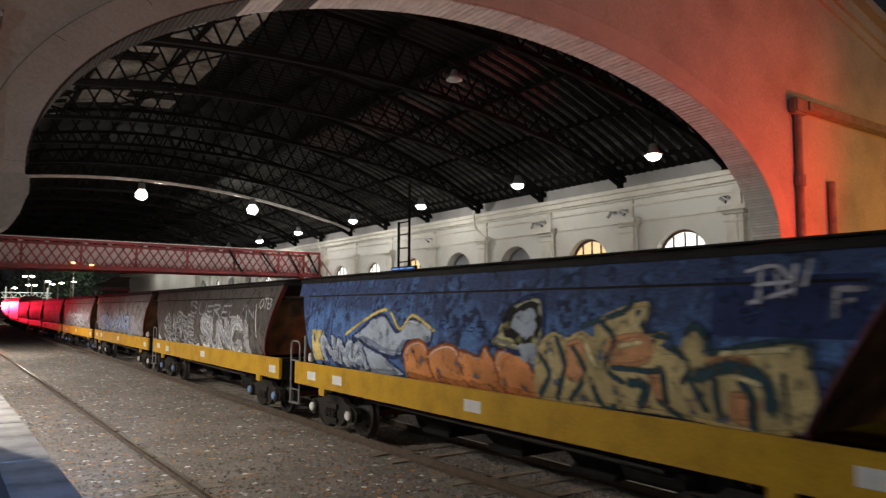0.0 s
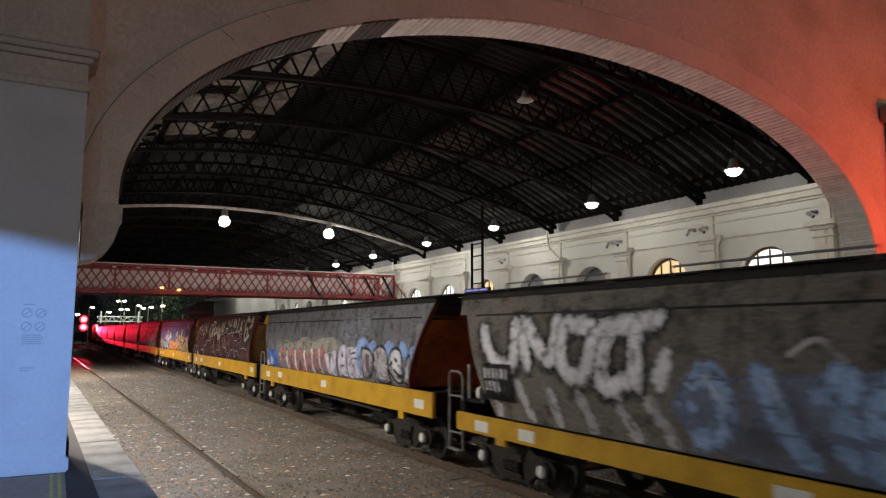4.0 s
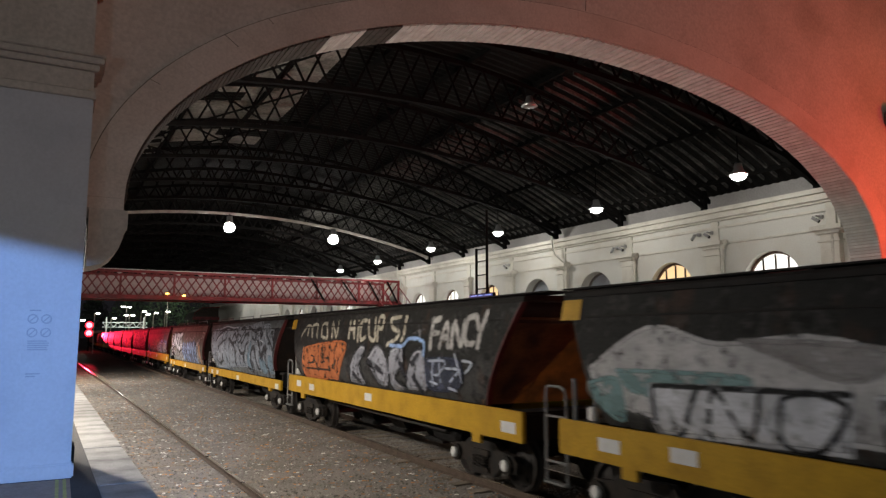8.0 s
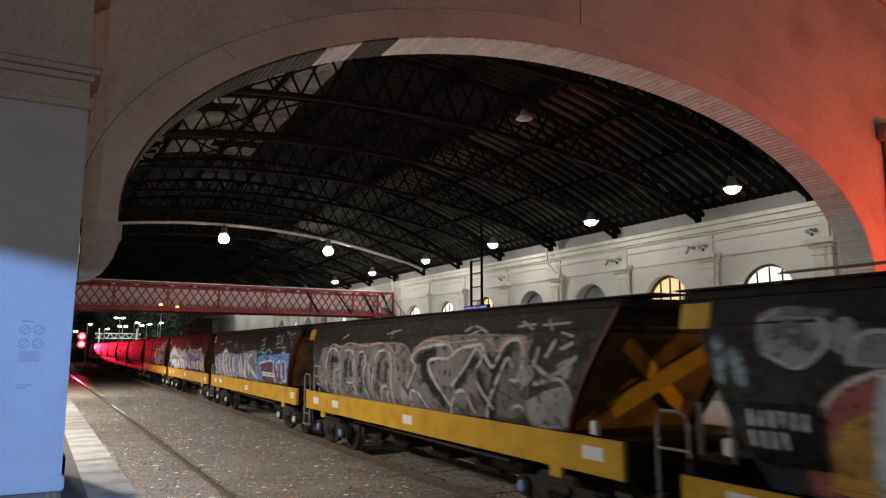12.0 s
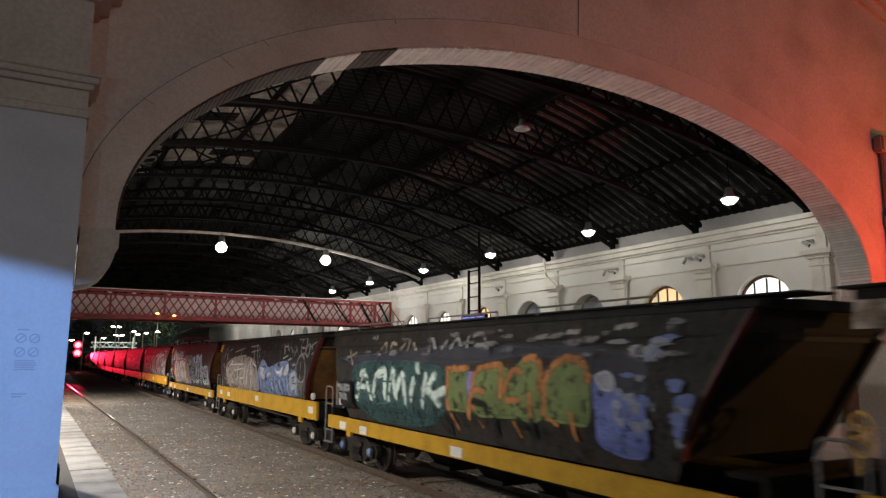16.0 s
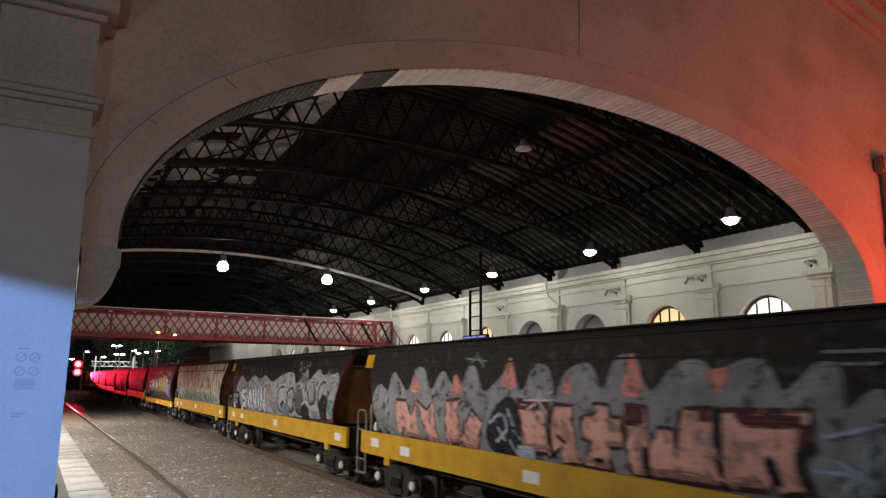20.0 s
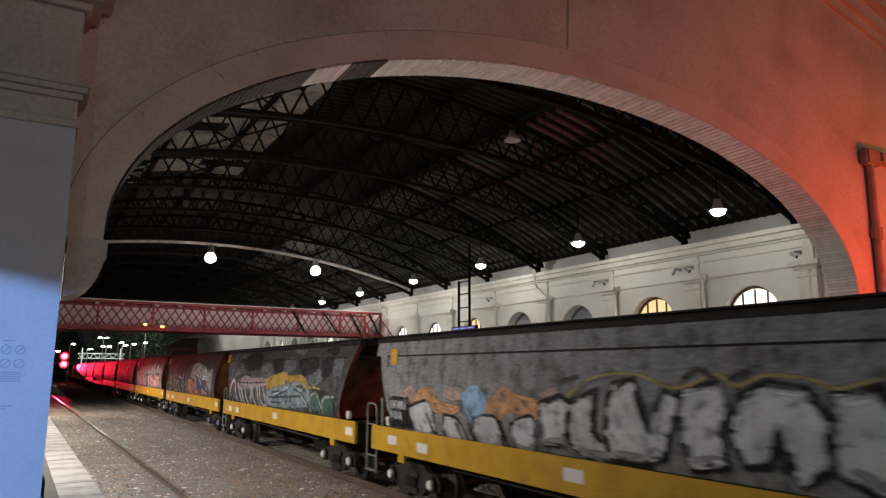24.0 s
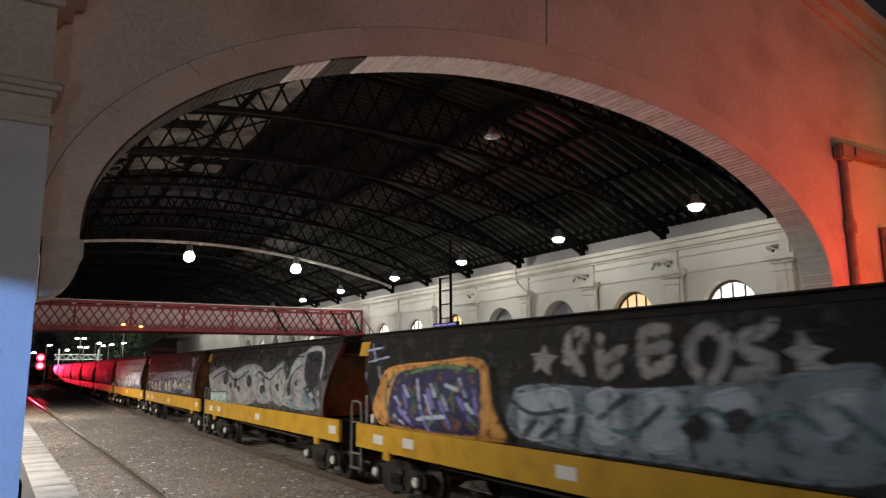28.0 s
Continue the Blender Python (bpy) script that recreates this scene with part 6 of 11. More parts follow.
    add("line", (0.02, 0.02, 0.02), [(11.4, 0.36), (11.6, 0.24), (11.8, 0.24), (11.85, 0.08)], 0.1)
    add("shape", (0.42, 0.42, 0.42), (0.05, 0.05, 0.06), [(11.8, 0.12), (12.05, 0.54), (12.2, 0.68), (12.1, 0.12)], 0.06)
    add("patch", (0.25, 0.24, 0.23, 0.7), [(12.45, 1.36), (12.75, 1.36), (12.7, 1.18), (12.45, 1.2)])
    add("patch", (0.21, 0.215, 0.23, 0.6), [(8.05, 1.44), (9.75, 1.52), (9.9, 1.12), (8.25, 1.0)])


WAGONS[1] = dict(label="weathered grey grain hopper wagon with pink and white letters", base=(0.16, 0.165, 0.185), low=(0.22, 0.225, 0.24), mid=0.5, rust=0.05, end=1, art=art_1)


def art_2(add):
    for q in ([(1.25, 0.32), (1.25, -0.24)], [(2.0, 0.34), (2.15, -0.24)], [(2.8, 0.28), (2.85, -0.24)], [(3.5, 0.28), (3.65, -0.24)], [(4.25, 0.3), (4.5, -0.24)], [(4.85, 0.32), (5.15, -0.24)],):
        add("line", (0.37, 0.36, 0.35), q, 0.24)
    for q in ([(0.95, 1.24), (1.25, 0.76), (1.85, 0.66), (1.9, 1.34)], [(2.1, 1.36), (2.25, 0.68)], [(2.2, 1.32), (2.85, 0.76), (3.0, 1.36)], [(3.15, 1.28), (3.15, 0.72), (3.6, 0.56), (3.8, 1.2), (3.2, 1.32)], [(4.15, 1.28), (4.0, 0.48), (4.5, 0.56)], [(3.9, 1.22), (5.05, 1.36)], [(4.65, 1.28), (4.65, 0.52)],):
        add("line", (0.02, 0.02, 0.02), q, 0.42)
    for q in ([(0.95, 1.24), (1.25, 0.76), (1.85, 0.66), (1.9, 1.34)], [(2.1, 1.36), (2.25, 0.68)], [(2.2, 1.32), (2.85, 0.76), (3.0, 1.36)], [(3.15, 1.28), (3.15, 0.72), (3.6, 0.56), (3.8, 1.2), (3.2, 1.32)], [(4.15, 1.28), (4.0, 0.48), (4.5, 0.56)], [(3.9, 1.22), (5.05, 1.36)], [(4.65, 1.28), (4.65, 0.52)], [(5.05, 0.56), (5.2, 0.9)],):
        add("line", (0.56, 0.55, 0.54), q, 0.25)
    add("patch", (0.16, 0.18, 0.24, 0.6), [(5.45, 0.64), (10.25, 0.88), (10.3, -0.24), (6.15, -0.2), (5.25, 0.22)])
    for q in ([(5.4, 0.24), (5.8, 0.74), (6.0, 0.24), (5.5, -0.08)], [(6.5, 0.76), (6.7, 0.28), (6.9, -0.12)], [(7.15, 0.52), (7.45, 0.76), (7.35, 0.0)], [(7.6, -0.12), (7.8, 0.64), (8.35, 0.76), (8.2, 0.34)], [(8.5, 0.36), (8.85, 0.76), (9.05, 0.36), (8.9, -0.08)], [(8.95, -0.16), (9.4, 0.68), (9.6, 0.88), (9.75, 0.4), (9.65, -0.16)], [(10.1, 0.42), (10.25, 0.62), (10.15, -0.2)],):
        add("line", (0.23, 0.32, 0.47), q, 0.3)
    for q in ([(5.75, 0.7), (6.05, 0.32)], [(6.6, 0.72), (6.8, 0.28)], [(8.0, 0.48), (8.35, 0.72)], [(9.45, 0.64), (9.7, 0.8), (9.8, 0.4)], [(8.85, 0.7), (9.0, 0.36)],):
        add("line", (0.36, 0.42, 0.5), q, 0.06)
    for q in ([(10.65, 0.76), (10.75, 0.32), (10.4, -0.1)], [(10.6, 0.8), (11.1, 0.84)], [(10.8, 0.32), (10.95, -0.08)],):
        add("line", (0.4, 0.37, 0.32), q, 0.26)
    add("patch", (0.4, 0.24, 0.15), [(11.1, 0.78), (11.55, 0.66), (11.5, -0.18), (11.1, -0.08)])
    for q in ([(6.85, 0.96), (7.15, 1.12), (7.45, 0.92)], [(7.95, 0.92), (8.15, 1.16), (8.5, 0.96)], [(9.3, 1.1), (9.8, 1.24), (9.7, 1.0)], [(8.75, 1.06), (9.1, 0.94)], [(10.9, 0.96), (11.2, 1.04), (11.55, 0.96)], [(11.8, 1.1), (12.15, 1.18)], [(12.1, 1.44), (12.7, 1.32)], [(12.0, 1.28), (12.6, 1.12)],):
        add("line", (0.31, 0.29, 0.27), q, 0.07)
    add("panel", BLACK, 0.98, 1.85, 0.05, 0.66)


WAGONS[2] = dict(deep=1, tag=0, label="brown-grey grain hopper wagon with white and pale blue letters", base=(0.17, 0.155, 0.14), low=(0.190, 0.175, 0.155), mid=0.4, rust=0.15, art=art_2)


def art_3(add):
    add("patch", (0.21, 0.23, 0.245), [(0.65, 1.52), (4.25, 1.6), (7.15, 1.6), (9.25, 1.7), (10.85, 1.56), (11.95, 1.34), (12.05, 0.5), (11.8, -0.08), (9.75, -0.06), (7.05, 0.0), (1.95, -0.18), (0.9, 0.42)])
    for q in ([(8.55, 0.88), (8.8, 0.98), (8.7, 0.0), (8.0, -0.02)], [(10.15, 0.42), (10.85, 0.28), (10.95, -0.08), (10.05, -0.08)], [(11.45, 0.52), (11.9, 0.48), (11.8, -0.02), (11.25, -0.04)],):
        add("patch", (0.17, 0.235, 0.27, 0.85), q)
    for q in ([(8.65, 1.68), (10.05, 1.76), (10.05, 1.6), (8.75, 1.52)], [(10.4, 1.64), (11.2, 1.64), (11.15, 1.36), (10.5, 1.36)], [(1.9, 0.46), (3.4, 0.88), (3.6, 0.06), (2.25, -0.16)], [(9.6, 0.76), (9.95, 0.7), (9.95, 0.12), (9.65, 0.16)],):
        add("patch", (0.3, 0.32, 0.335, 0.85), q)
    add("line", (0.045, 0.047, 0.05), [(1.75, 0.98), (2.45, 1.3), (3.8, 1.52), (4.05, 1.12), (3.4, 1.0), (2.55, 0.74), (2.4, 0.48)], 0.1)
    add("line", (0.045, 0.047, 0.05), [(2.35, 1.48), (3.75, 1.6), (5.0, 1.52), (5.85, 1.56), (6.3, 1.32), (6.9, 1.24)], 0.09)
    add("line", (0.045, 0.047, 0.05), [(2.05, 0.34), (2.25, -0.04), (3.15, 0.16), (3.45, 0.4)], 0.13)
    add("line", (0.045, 0.047, 0.05), [(3.8, 1.0), (4.2, 0.56), (4.45, 0.0)], 0.07)
    add("line", (0.045, 0.047, 0.05), [(4.65, 1.12), (5.4, 0.92), (6.0, 0.62), (5.85, 0.0)], 0.14)
    add("line", (0.045, 0.047, 0.05), [(5.4, 0.92), (6.2, 1.04), (5.7, 1.32), (5.35, 1.12)], 0.13)
    add("line", (0.045, 0.047, 0.05), [(6.15, 1.04), (6.2, 0.04)], 0.07)
    add("line", (0.045, 0.047, 0.05), [(6.3, 1.32), (6.6, 0.94), (7.25, 1.24), (7.65, 1.54)], 0.1)
    add("line", (0.045, 0.047, 0.05), [(6.8, 1.52), (7.4, 1.56), (7.65, 1.24), (7.3, 0.96), (6.95, 1.04)], 0.1)
    add("line", (0.045, 0.047, 0.05), [(7.65, 1.24), (8.15, 1.32), (8.35, 1.04), (7.9, 0.78), (7.65, 0.16)], 0.13)
    add("line", (0.045, 0.047, 0.05), [(6.6, 0.84), (7.1, 0.56), (7.6, 0.5), (7.45, 0.22)], 0.13)
    add("line", (0.045, 0.047, 0.05), [(7.1, 0.66), (6.8, 0.08)], 0.09)
    add("line", (0.045, 0.047, 0.05), [(8.1, 1.58), (8.7, 1.48), (9.35, 1.38)], 0.1)
    add("line", (0.045, 0.047, 0.05), [(8.7, -0.1), (8.9, 0.56), (9.25, 0.8), (9.5, 0.68), (9.7, 0.16), (9.75, -0.02)], 0.19)
    add("line", (0.045, 0.047, 0.05), [(8.9, -0.08), (9.1, 0.26)], 0.1)
    add("line", (0.045, 0.047, 0.05), [(9.5, 1.14), (9.5, 1.44), (10.1, 1.48), (10.25, 1.22), (10.45, 1.28)], 0.15)
    add("line", (0.045, 0.047, 0.05), [(9.55, 1.08), (10.05, 0.92), (10.35, 0.6), (10.55, 0.44), (10.9, 0.76), (11.15, 0.76), (11.1, 0.42), (11.15, -0.1)], 0.25)
    add("line", (0.045, 0.047, 0.05), [(10.4, 1.36), (10.35, 1.08), (10.55, 0.94)], 0.17)
    add("line", (0.045, 0.047, 0.05), [(8.7, 1.4), (9.0, 1.14), (9.5, 1.08)], 0.08)
    add("line", (0.045, 0.047, 0.05), [(10.85, 1.62), (11.0, 1.36), (11.35, 1.14), (11.8, 0.96)], 0.1)
    add("line", (0.045, 0.047, 0.05), [(11.4, 0.96), (11.75, 0.96), (11.95, 0.84), (12.05, 0.74)], 0.09)
    add("line", (0.045, 0.047, 0.05), [(11.65, 1.34), (11.85, 1.34), (12.0, 1.1)], 0.13)
    add("line", (0.045, 0.047, 0.05), [(8.0, 0.0), (8.45, -0.08)], 0.1)
    for q in ([(1.95, 0.8), (2.35, 1.12), (3.6, 1.36)], [(2.5, 1.54), (3.85, 1.66), (5.2, 1.58), (6.25, 1.6)], [(3.95, 0.88), (4.4, 0.34)], [(7.35, 1.12), (7.55, 1.4)], [(8.25, 1.22), (8.4, 0.88), (8.0, 0.26)], [(9.15, 0.56), (9.35, 0.66), (9.55, 0.3)], [(9.7, 1.04), (10.2, 0.7)], [(9.9, 1.4), (10.05, 1.14)], [(11.15, 0.56), (11.15, 0.04)], [(8.75, 0.72), (8.75, 0.24)], [(4.95, 0.92), (5.7, 0.52)], [(2.25, 0.48), (2.85, 0.6)], [(6.75, 1.04), (6.95, 0.66)], [(10.7, 1.36), (11.15, 1.08)], [(10.25, 1.08), (10.8, 1.0)],):
        add("line", (0.37, 0.395, 0.41), q, 0.06)
    # dark plate over the trailing end, past the mural
    add("plate", (0.03, 0.031, 0.034, 0.9), [(12.1, 1.46), (13.1, 1.46), (13.1, -0.22), (11.85, -0.22), (12.15, 0.5)])


WAGONS[3] = dict(deep=1, tag=0, label="grey grain hopper wagon with a swirling silver and teal mural", base=(0.1, 0.115, 0.125), low=(0.16, 0.18, 0.19), mid=0.9, rust=0.0, art=art_3)


def art_4(add):
    for q in ([(1.2, 1.24), (1.65, 1.54), (2.05, 1.48)], [(1.8, 1.24), (1.8, 1.54)], [(2.25, 1.2), (2.15, 1.52), (2.6, 1.56)], [(2.6, 1.56), (2.7, 1.2)], [(3.1, 1.2), (3.05, 1.54), (3.4, 1.58)], [(3.4, 1.56), (3.6, 1.18), (3.2, 1.2)], [(4.0, 1.18), (3.9, 1.6), (4.35, 1.2), (4.35, 1.64)],):
        add("line", (0.42, 0.38, 0.28), q, 0.1)
    for q in ([(5.3, 1.16), (5.25, 1.6)], [(5.7, 1.16), (5.5, 1.6)], [(5.25, 1.4), (5.65, 1.4)], [(5.85, 1.6), (5.95, 1.1)], [(6.35, 1.6), (6.05, 1.56), (6.15, 1.14), (6.45, 1.2)], [(6.5, 1.6), (6.7, 1.2), (7.05, 1.14), (6.9, 1.64)], [(7.2, 1.1), (7.15, 1.64), (7.4, 1.64), (7.4, 1.4), (7.2, 1.4)], [(8.35, 1.64), (7.85, 1.6), (8.0, 1.4), (8.35, 1.32), (8.3, 1.18), (7.8, 1.02)], [(8.65, 1.64), (8.65, 1.26)], [(8.6, 1.18), (8.55, 1.12)],):
        add("line", (0.42, 0.38, 0.28), q, 0.11)
    for q in ([(9.95, 1.56), (9.95, 0.96)], [(9.95, 1.52), (10.25, 1.56)], [(9.95, 1.26), (10.25, 1.28)], [(10.35, 1.0), (10.55, 1.48), (10.7, 1.0)], [(10.4, 1.18), (10.65, 1.2)], [(10.85, 1.0), (10.85, 1.48), (11.2, 1.04), (11.25, 1.5)], [(11.65, 1.56), (11.35, 1.52), (11.35, 1.1), (11.65, 1.08)], [(11.65, 1.56), (11.85, 1.32), (12.0, 1.64)], [(11.85, 1.32), (11.8, 1.0)],):
        add("line", (0.36, 0.34, 0.3), q, 0.13)
    add("patch", (0.44, 0.14, 0.05, 0.92), [(1.55, 0.86), (3.3, 1.02), (5.05, 1.06), (5.0, 0.66), (4.4, 0.1), (3.9, 0.08), (1.6, -0.04)])
    for q in ([(2.05, 0.74), (1.95, 0.04)], [(2.65, 0.82), (2.35, 0.08)], [(3.0, 0.84), (2.95, 0.06)], [(3.55, 0.9), (3.25, 0.08)], [(3.95, 0.9), (3.9, 0.12)], [(2.2, 0.44), (2.65, 0.48)], [(3.2, 0.48), (3.55, 0.52)], [(4.3, 0.86), (4.4, 0.44)], [(4.65, 0.64), (4.45, 0.2)], [(1.8, 0.28), (4.0, 0.3)], [(2.35, 0.66), (2.55, 0.64)], [(3.7, 0.62), (3.95, 0.6)],):
        add("line", (0.02, 0.02, 0.02), q, 0.05)
    add("shape", (0.26, 0.26, 0.27), (0.035, 0.035, 0.035), [(5.35, 0.04), (5.7, 0.68), (6.25, 1.0), (6.55, 0.92), (6.15, 0.52), (6.35, 0.04)], 0.08)
    add("shape", (0.26, 0.26, 0.27), (0.035, 0.035, 0.035), [(6.7, 0.72), (7.15, 1.0), (7.6, 0.92), (7.95, 0.44), (7.6, 0.04), (7.1, 0.2)], 0.08)
    add("shape", (0.26, 0.26, 0.27), (0.035, 0.035, 0.035), [(8.75, 0.04), (9.15, 0.82), (9.65, 0.92), (9.75, 0.16)], 0.08)
    add("shape", (0.26, 0.26, 0.27), (0.035, 0.035, 0.035), [(8.0, 0.92), (8.6, 1.04), (8.7, 0.64), (8.25, 0.3), (8.75, 0.1), (8.0, 0.04)], 0.08)
    for q in ([(6.7, 0.62), (7.6, 0.4)], [(8.45, 0.76), (8.85, 0.32)], [(9.15, 0.64), (9.45, 0.8)], [(5.7, 0.3), (6.05, 0.12)], [(9.2, 0.36), (9.45, 0.12)],):
        add("line", (0.03, 0.03, 0.035), q, 0.15)
    add("line", (0.25, 0.36, 0.55), [(8.0, 1.02), (8.65, 1.0), (9.0, 1.16), (9.65, 1.1), (9.7, 0.82)], 0.09)
    add("patch", (0.07, 0.08, 0.115, 0.75), [(9.85, 0.76), (11.15, 0.76), (11.1, 0.28), (9.9, 0.18)])
    for q in ([(9.95, 0.72), (10.65, 0.72), (10.3, 0.46), (10.05, 0.5)], [(10.4, 0.8), (10.4, 0.32)], [(10.65, 0.6), (11.15, 0.58), (10.8, 0.36)], [(11.0, 0.88), (11.15, 0.64)], [(11.3, 0.76), (11.65, 0.72), (11.4, 0.54)], [(10.7, 0.24), (11.0, 0.2)], [(9.95, 0.32), (10.25, 0.28)], [(11.2, 0.6), (11.25, 0.36)], [(10.15, 0.72), (10.05, 0.24)],):
        add("line", (0.35, 0.37, 0.39), q, 0.05)
    add("line", (0.18, 0.17, 0.16), [(9.2, 1.28), (9.65, 1.34)], 0.05)
    add("line", (0.18, 0.17, 0.16), [(9.4, 1.36), (9.5, 1.2)], 0.05)


WAGONS[4] = dict(label="dark grey grain hopper wagon with cream and orange lettering", base=(0.021, 0.021, 0.02), low=(0.065, 0.065, 0.065), mid=0.4, rust=0.1, art=art_4)


def art_5(add):
    add("patch", (0.42, 0.405, 0.375, 0.95), [(0.75, 0.76), (1.85, 1.32), (2.95, 1.12), (4.1, 1.2), (5.15, 1.02), (6.25, 1.14), (6.9, 0.9), (7.75, 1.28), (8.1, 1.12), (9.15, 1.12), (9.9, 1.1), (11.0, 1.2), (11.3, 1.14), (11.5, 0.88), (12.05, 0.84), (11.95, 0.2), (11.6, 0.08), (9.2, 0.16), (3.2, 0.2), (1.6, 0.24), (0.95, 0.48)])
    for q in ([(1.3, 0.76), (3.3, 0.76), (3.0, 0.56), (1.7, 0.48)], [(7.05, 1.1), (7.65, 0.84), (7.25, 0.52)], [(11.45, 0.92), (12.05, 0.88), (11.95, 0.64)], [(8.25, 1.12), (9.0, 1.08), (8.6, 0.94)], [(0.55, 0.52), (1.3, 0.64), (1.3, 0.08)],):
        add("patch", (0.2, 0.31, 0.29, 0.75), q)
    for q in ([(3.25, 1.16), (4.9, 1.08), (4.45, 0.78)], [(9.15, 1.04), (9.8, 0.96), (9.45, 0.8)], [(10.6, 1.0), (11.2, 1.08), (11.1, 0.86)],):
        add("patch", (0.28, 0.26, 0.24, 0.7), q)
    add("plate", (0.5, 0.5, 0.49), [(1.9, 0.6), (4.5, 0.66), (4.4, 0.08), (1.9, 0.02)])
    add("plate", (0.5, 0.5, 0.49), [(4.75, 0.64), (6.35, 0.7), (6.25, 0.06), (4.85, 0.04)])
    for q in ([(1.95, 0.58), (1.95, 0.04), (2.3, 0.04), (2.65, 0.6)], [(2.75, 0.04), (2.9, 0.6), (3.3, 0.1), (3.5, 0.62)], [(3.75, 0.56), (3.7, 0.1), (4.1, 0.08), (4.45, 0.52), (4.05, 0.64), (3.75, 0.56)], [(4.8, 0.62), (4.85, 0.04), (5.4, 0.08)], [(5.45, 0.64), (6.35, 0.68)], [(5.8, 0.64), (5.8, 0.08)], [(6.35, 0.68), (6.25, 0.06)], [(1.95, 0.6), (4.5, 0.66)],):
        add("line", (0.02, 0.02, 0.02), q, 0.06)
    add("patch", (0.1, 0.165, 0.38), [(7.65, 0.8), (8.1, 0.92), (8.75, 0.82), (9.7, 0.76), (10.05, 0.68), (10.5, 0.84), (11.0, 0.82), (11.3, 0.68), (10.8, 0.64), (10.05, 0.56), (9.3, 0.64), (8.3, 0.56)])
    add("shape", (0.45, 0.43, 0.41), (0.09, 0.035, 0.03), [(6.8, 0.4), (7.35, 0.64), (7.35, 0.16), (6.95, 0.08)], 0.07)
    add("shape", (0.45, 0.43, 0.41), (0.09, 0.035, 0.03), [(7.45, 0.14), (7.7, 0.52), (8.2, 0.4), (8.1, 0.0), (7.65, 0.06)], 0.07)
    add("shape", (0.45, 0.43, 0.41), (0.09, 0.035, 0.03), [(8.3, 0.08), (8.5, 0.5), (8.9, 0.6), (9.2, 0.12), (8.55, 0.04)], 0.07)
    add("shape", (0.45, 0.43, 0.41), (0.09, 0.035, 0.03), [(9.3, 0.56), (9.95, 0.52), (9.6, 0.08), (9.3, 0.08)], 0.07)
    add("shape", (0.45, 0.43, 0.41), (0.09, 0.035, 0.03), [(10.05, 0.5), (10.7, 0.64), (10.7, 0.12), (10.15, 0.08)], 0.07)
    add("shape", (0.45, 0.43, 0.41), (0.09, 0.035, 0.03), [(10.9, 0.64), (11.7, 0.48), (11.55, 0.12), (10.9, 0.1)], 0.07)
    for q in ([(8.35, 0.48), (8.3, 0.08)], [(9.9, 0.4), (9.9, 0.06)], [(10.75, 0.56), (10.8, 0.12)], [(8.75, 0.3), (8.8, 0.08)], [(10.4, 0.06), (10.65, 0.08)],):
        add("line", (0.05, 0.024, 0.02), q, 0.14)
    for q in ([(6.65, 1.5), (7.3, 1.6), (7.55, 1.44)], [(6.8, 1.3), (7.5, 1.34)], [(7.1, 1.64), (7.3, 1.24)], [(6.7, 1.4), (7.0, 1.44)], [(11.75, 1.56), (12.1, 1.56)], [(11.85, 1.28), (11.95, 1.36)],):
        add("line", (0.25, 0.23, 0.2), q, 0.05)


WAGONS[5] = dict(label="black grain hopper wagon with white clouds and outlined letters", base=(0.018, 0.018, 0.018), low=(0.056, 0.055, 0.053), mid=0.3, rust=0.1, art=art_5)


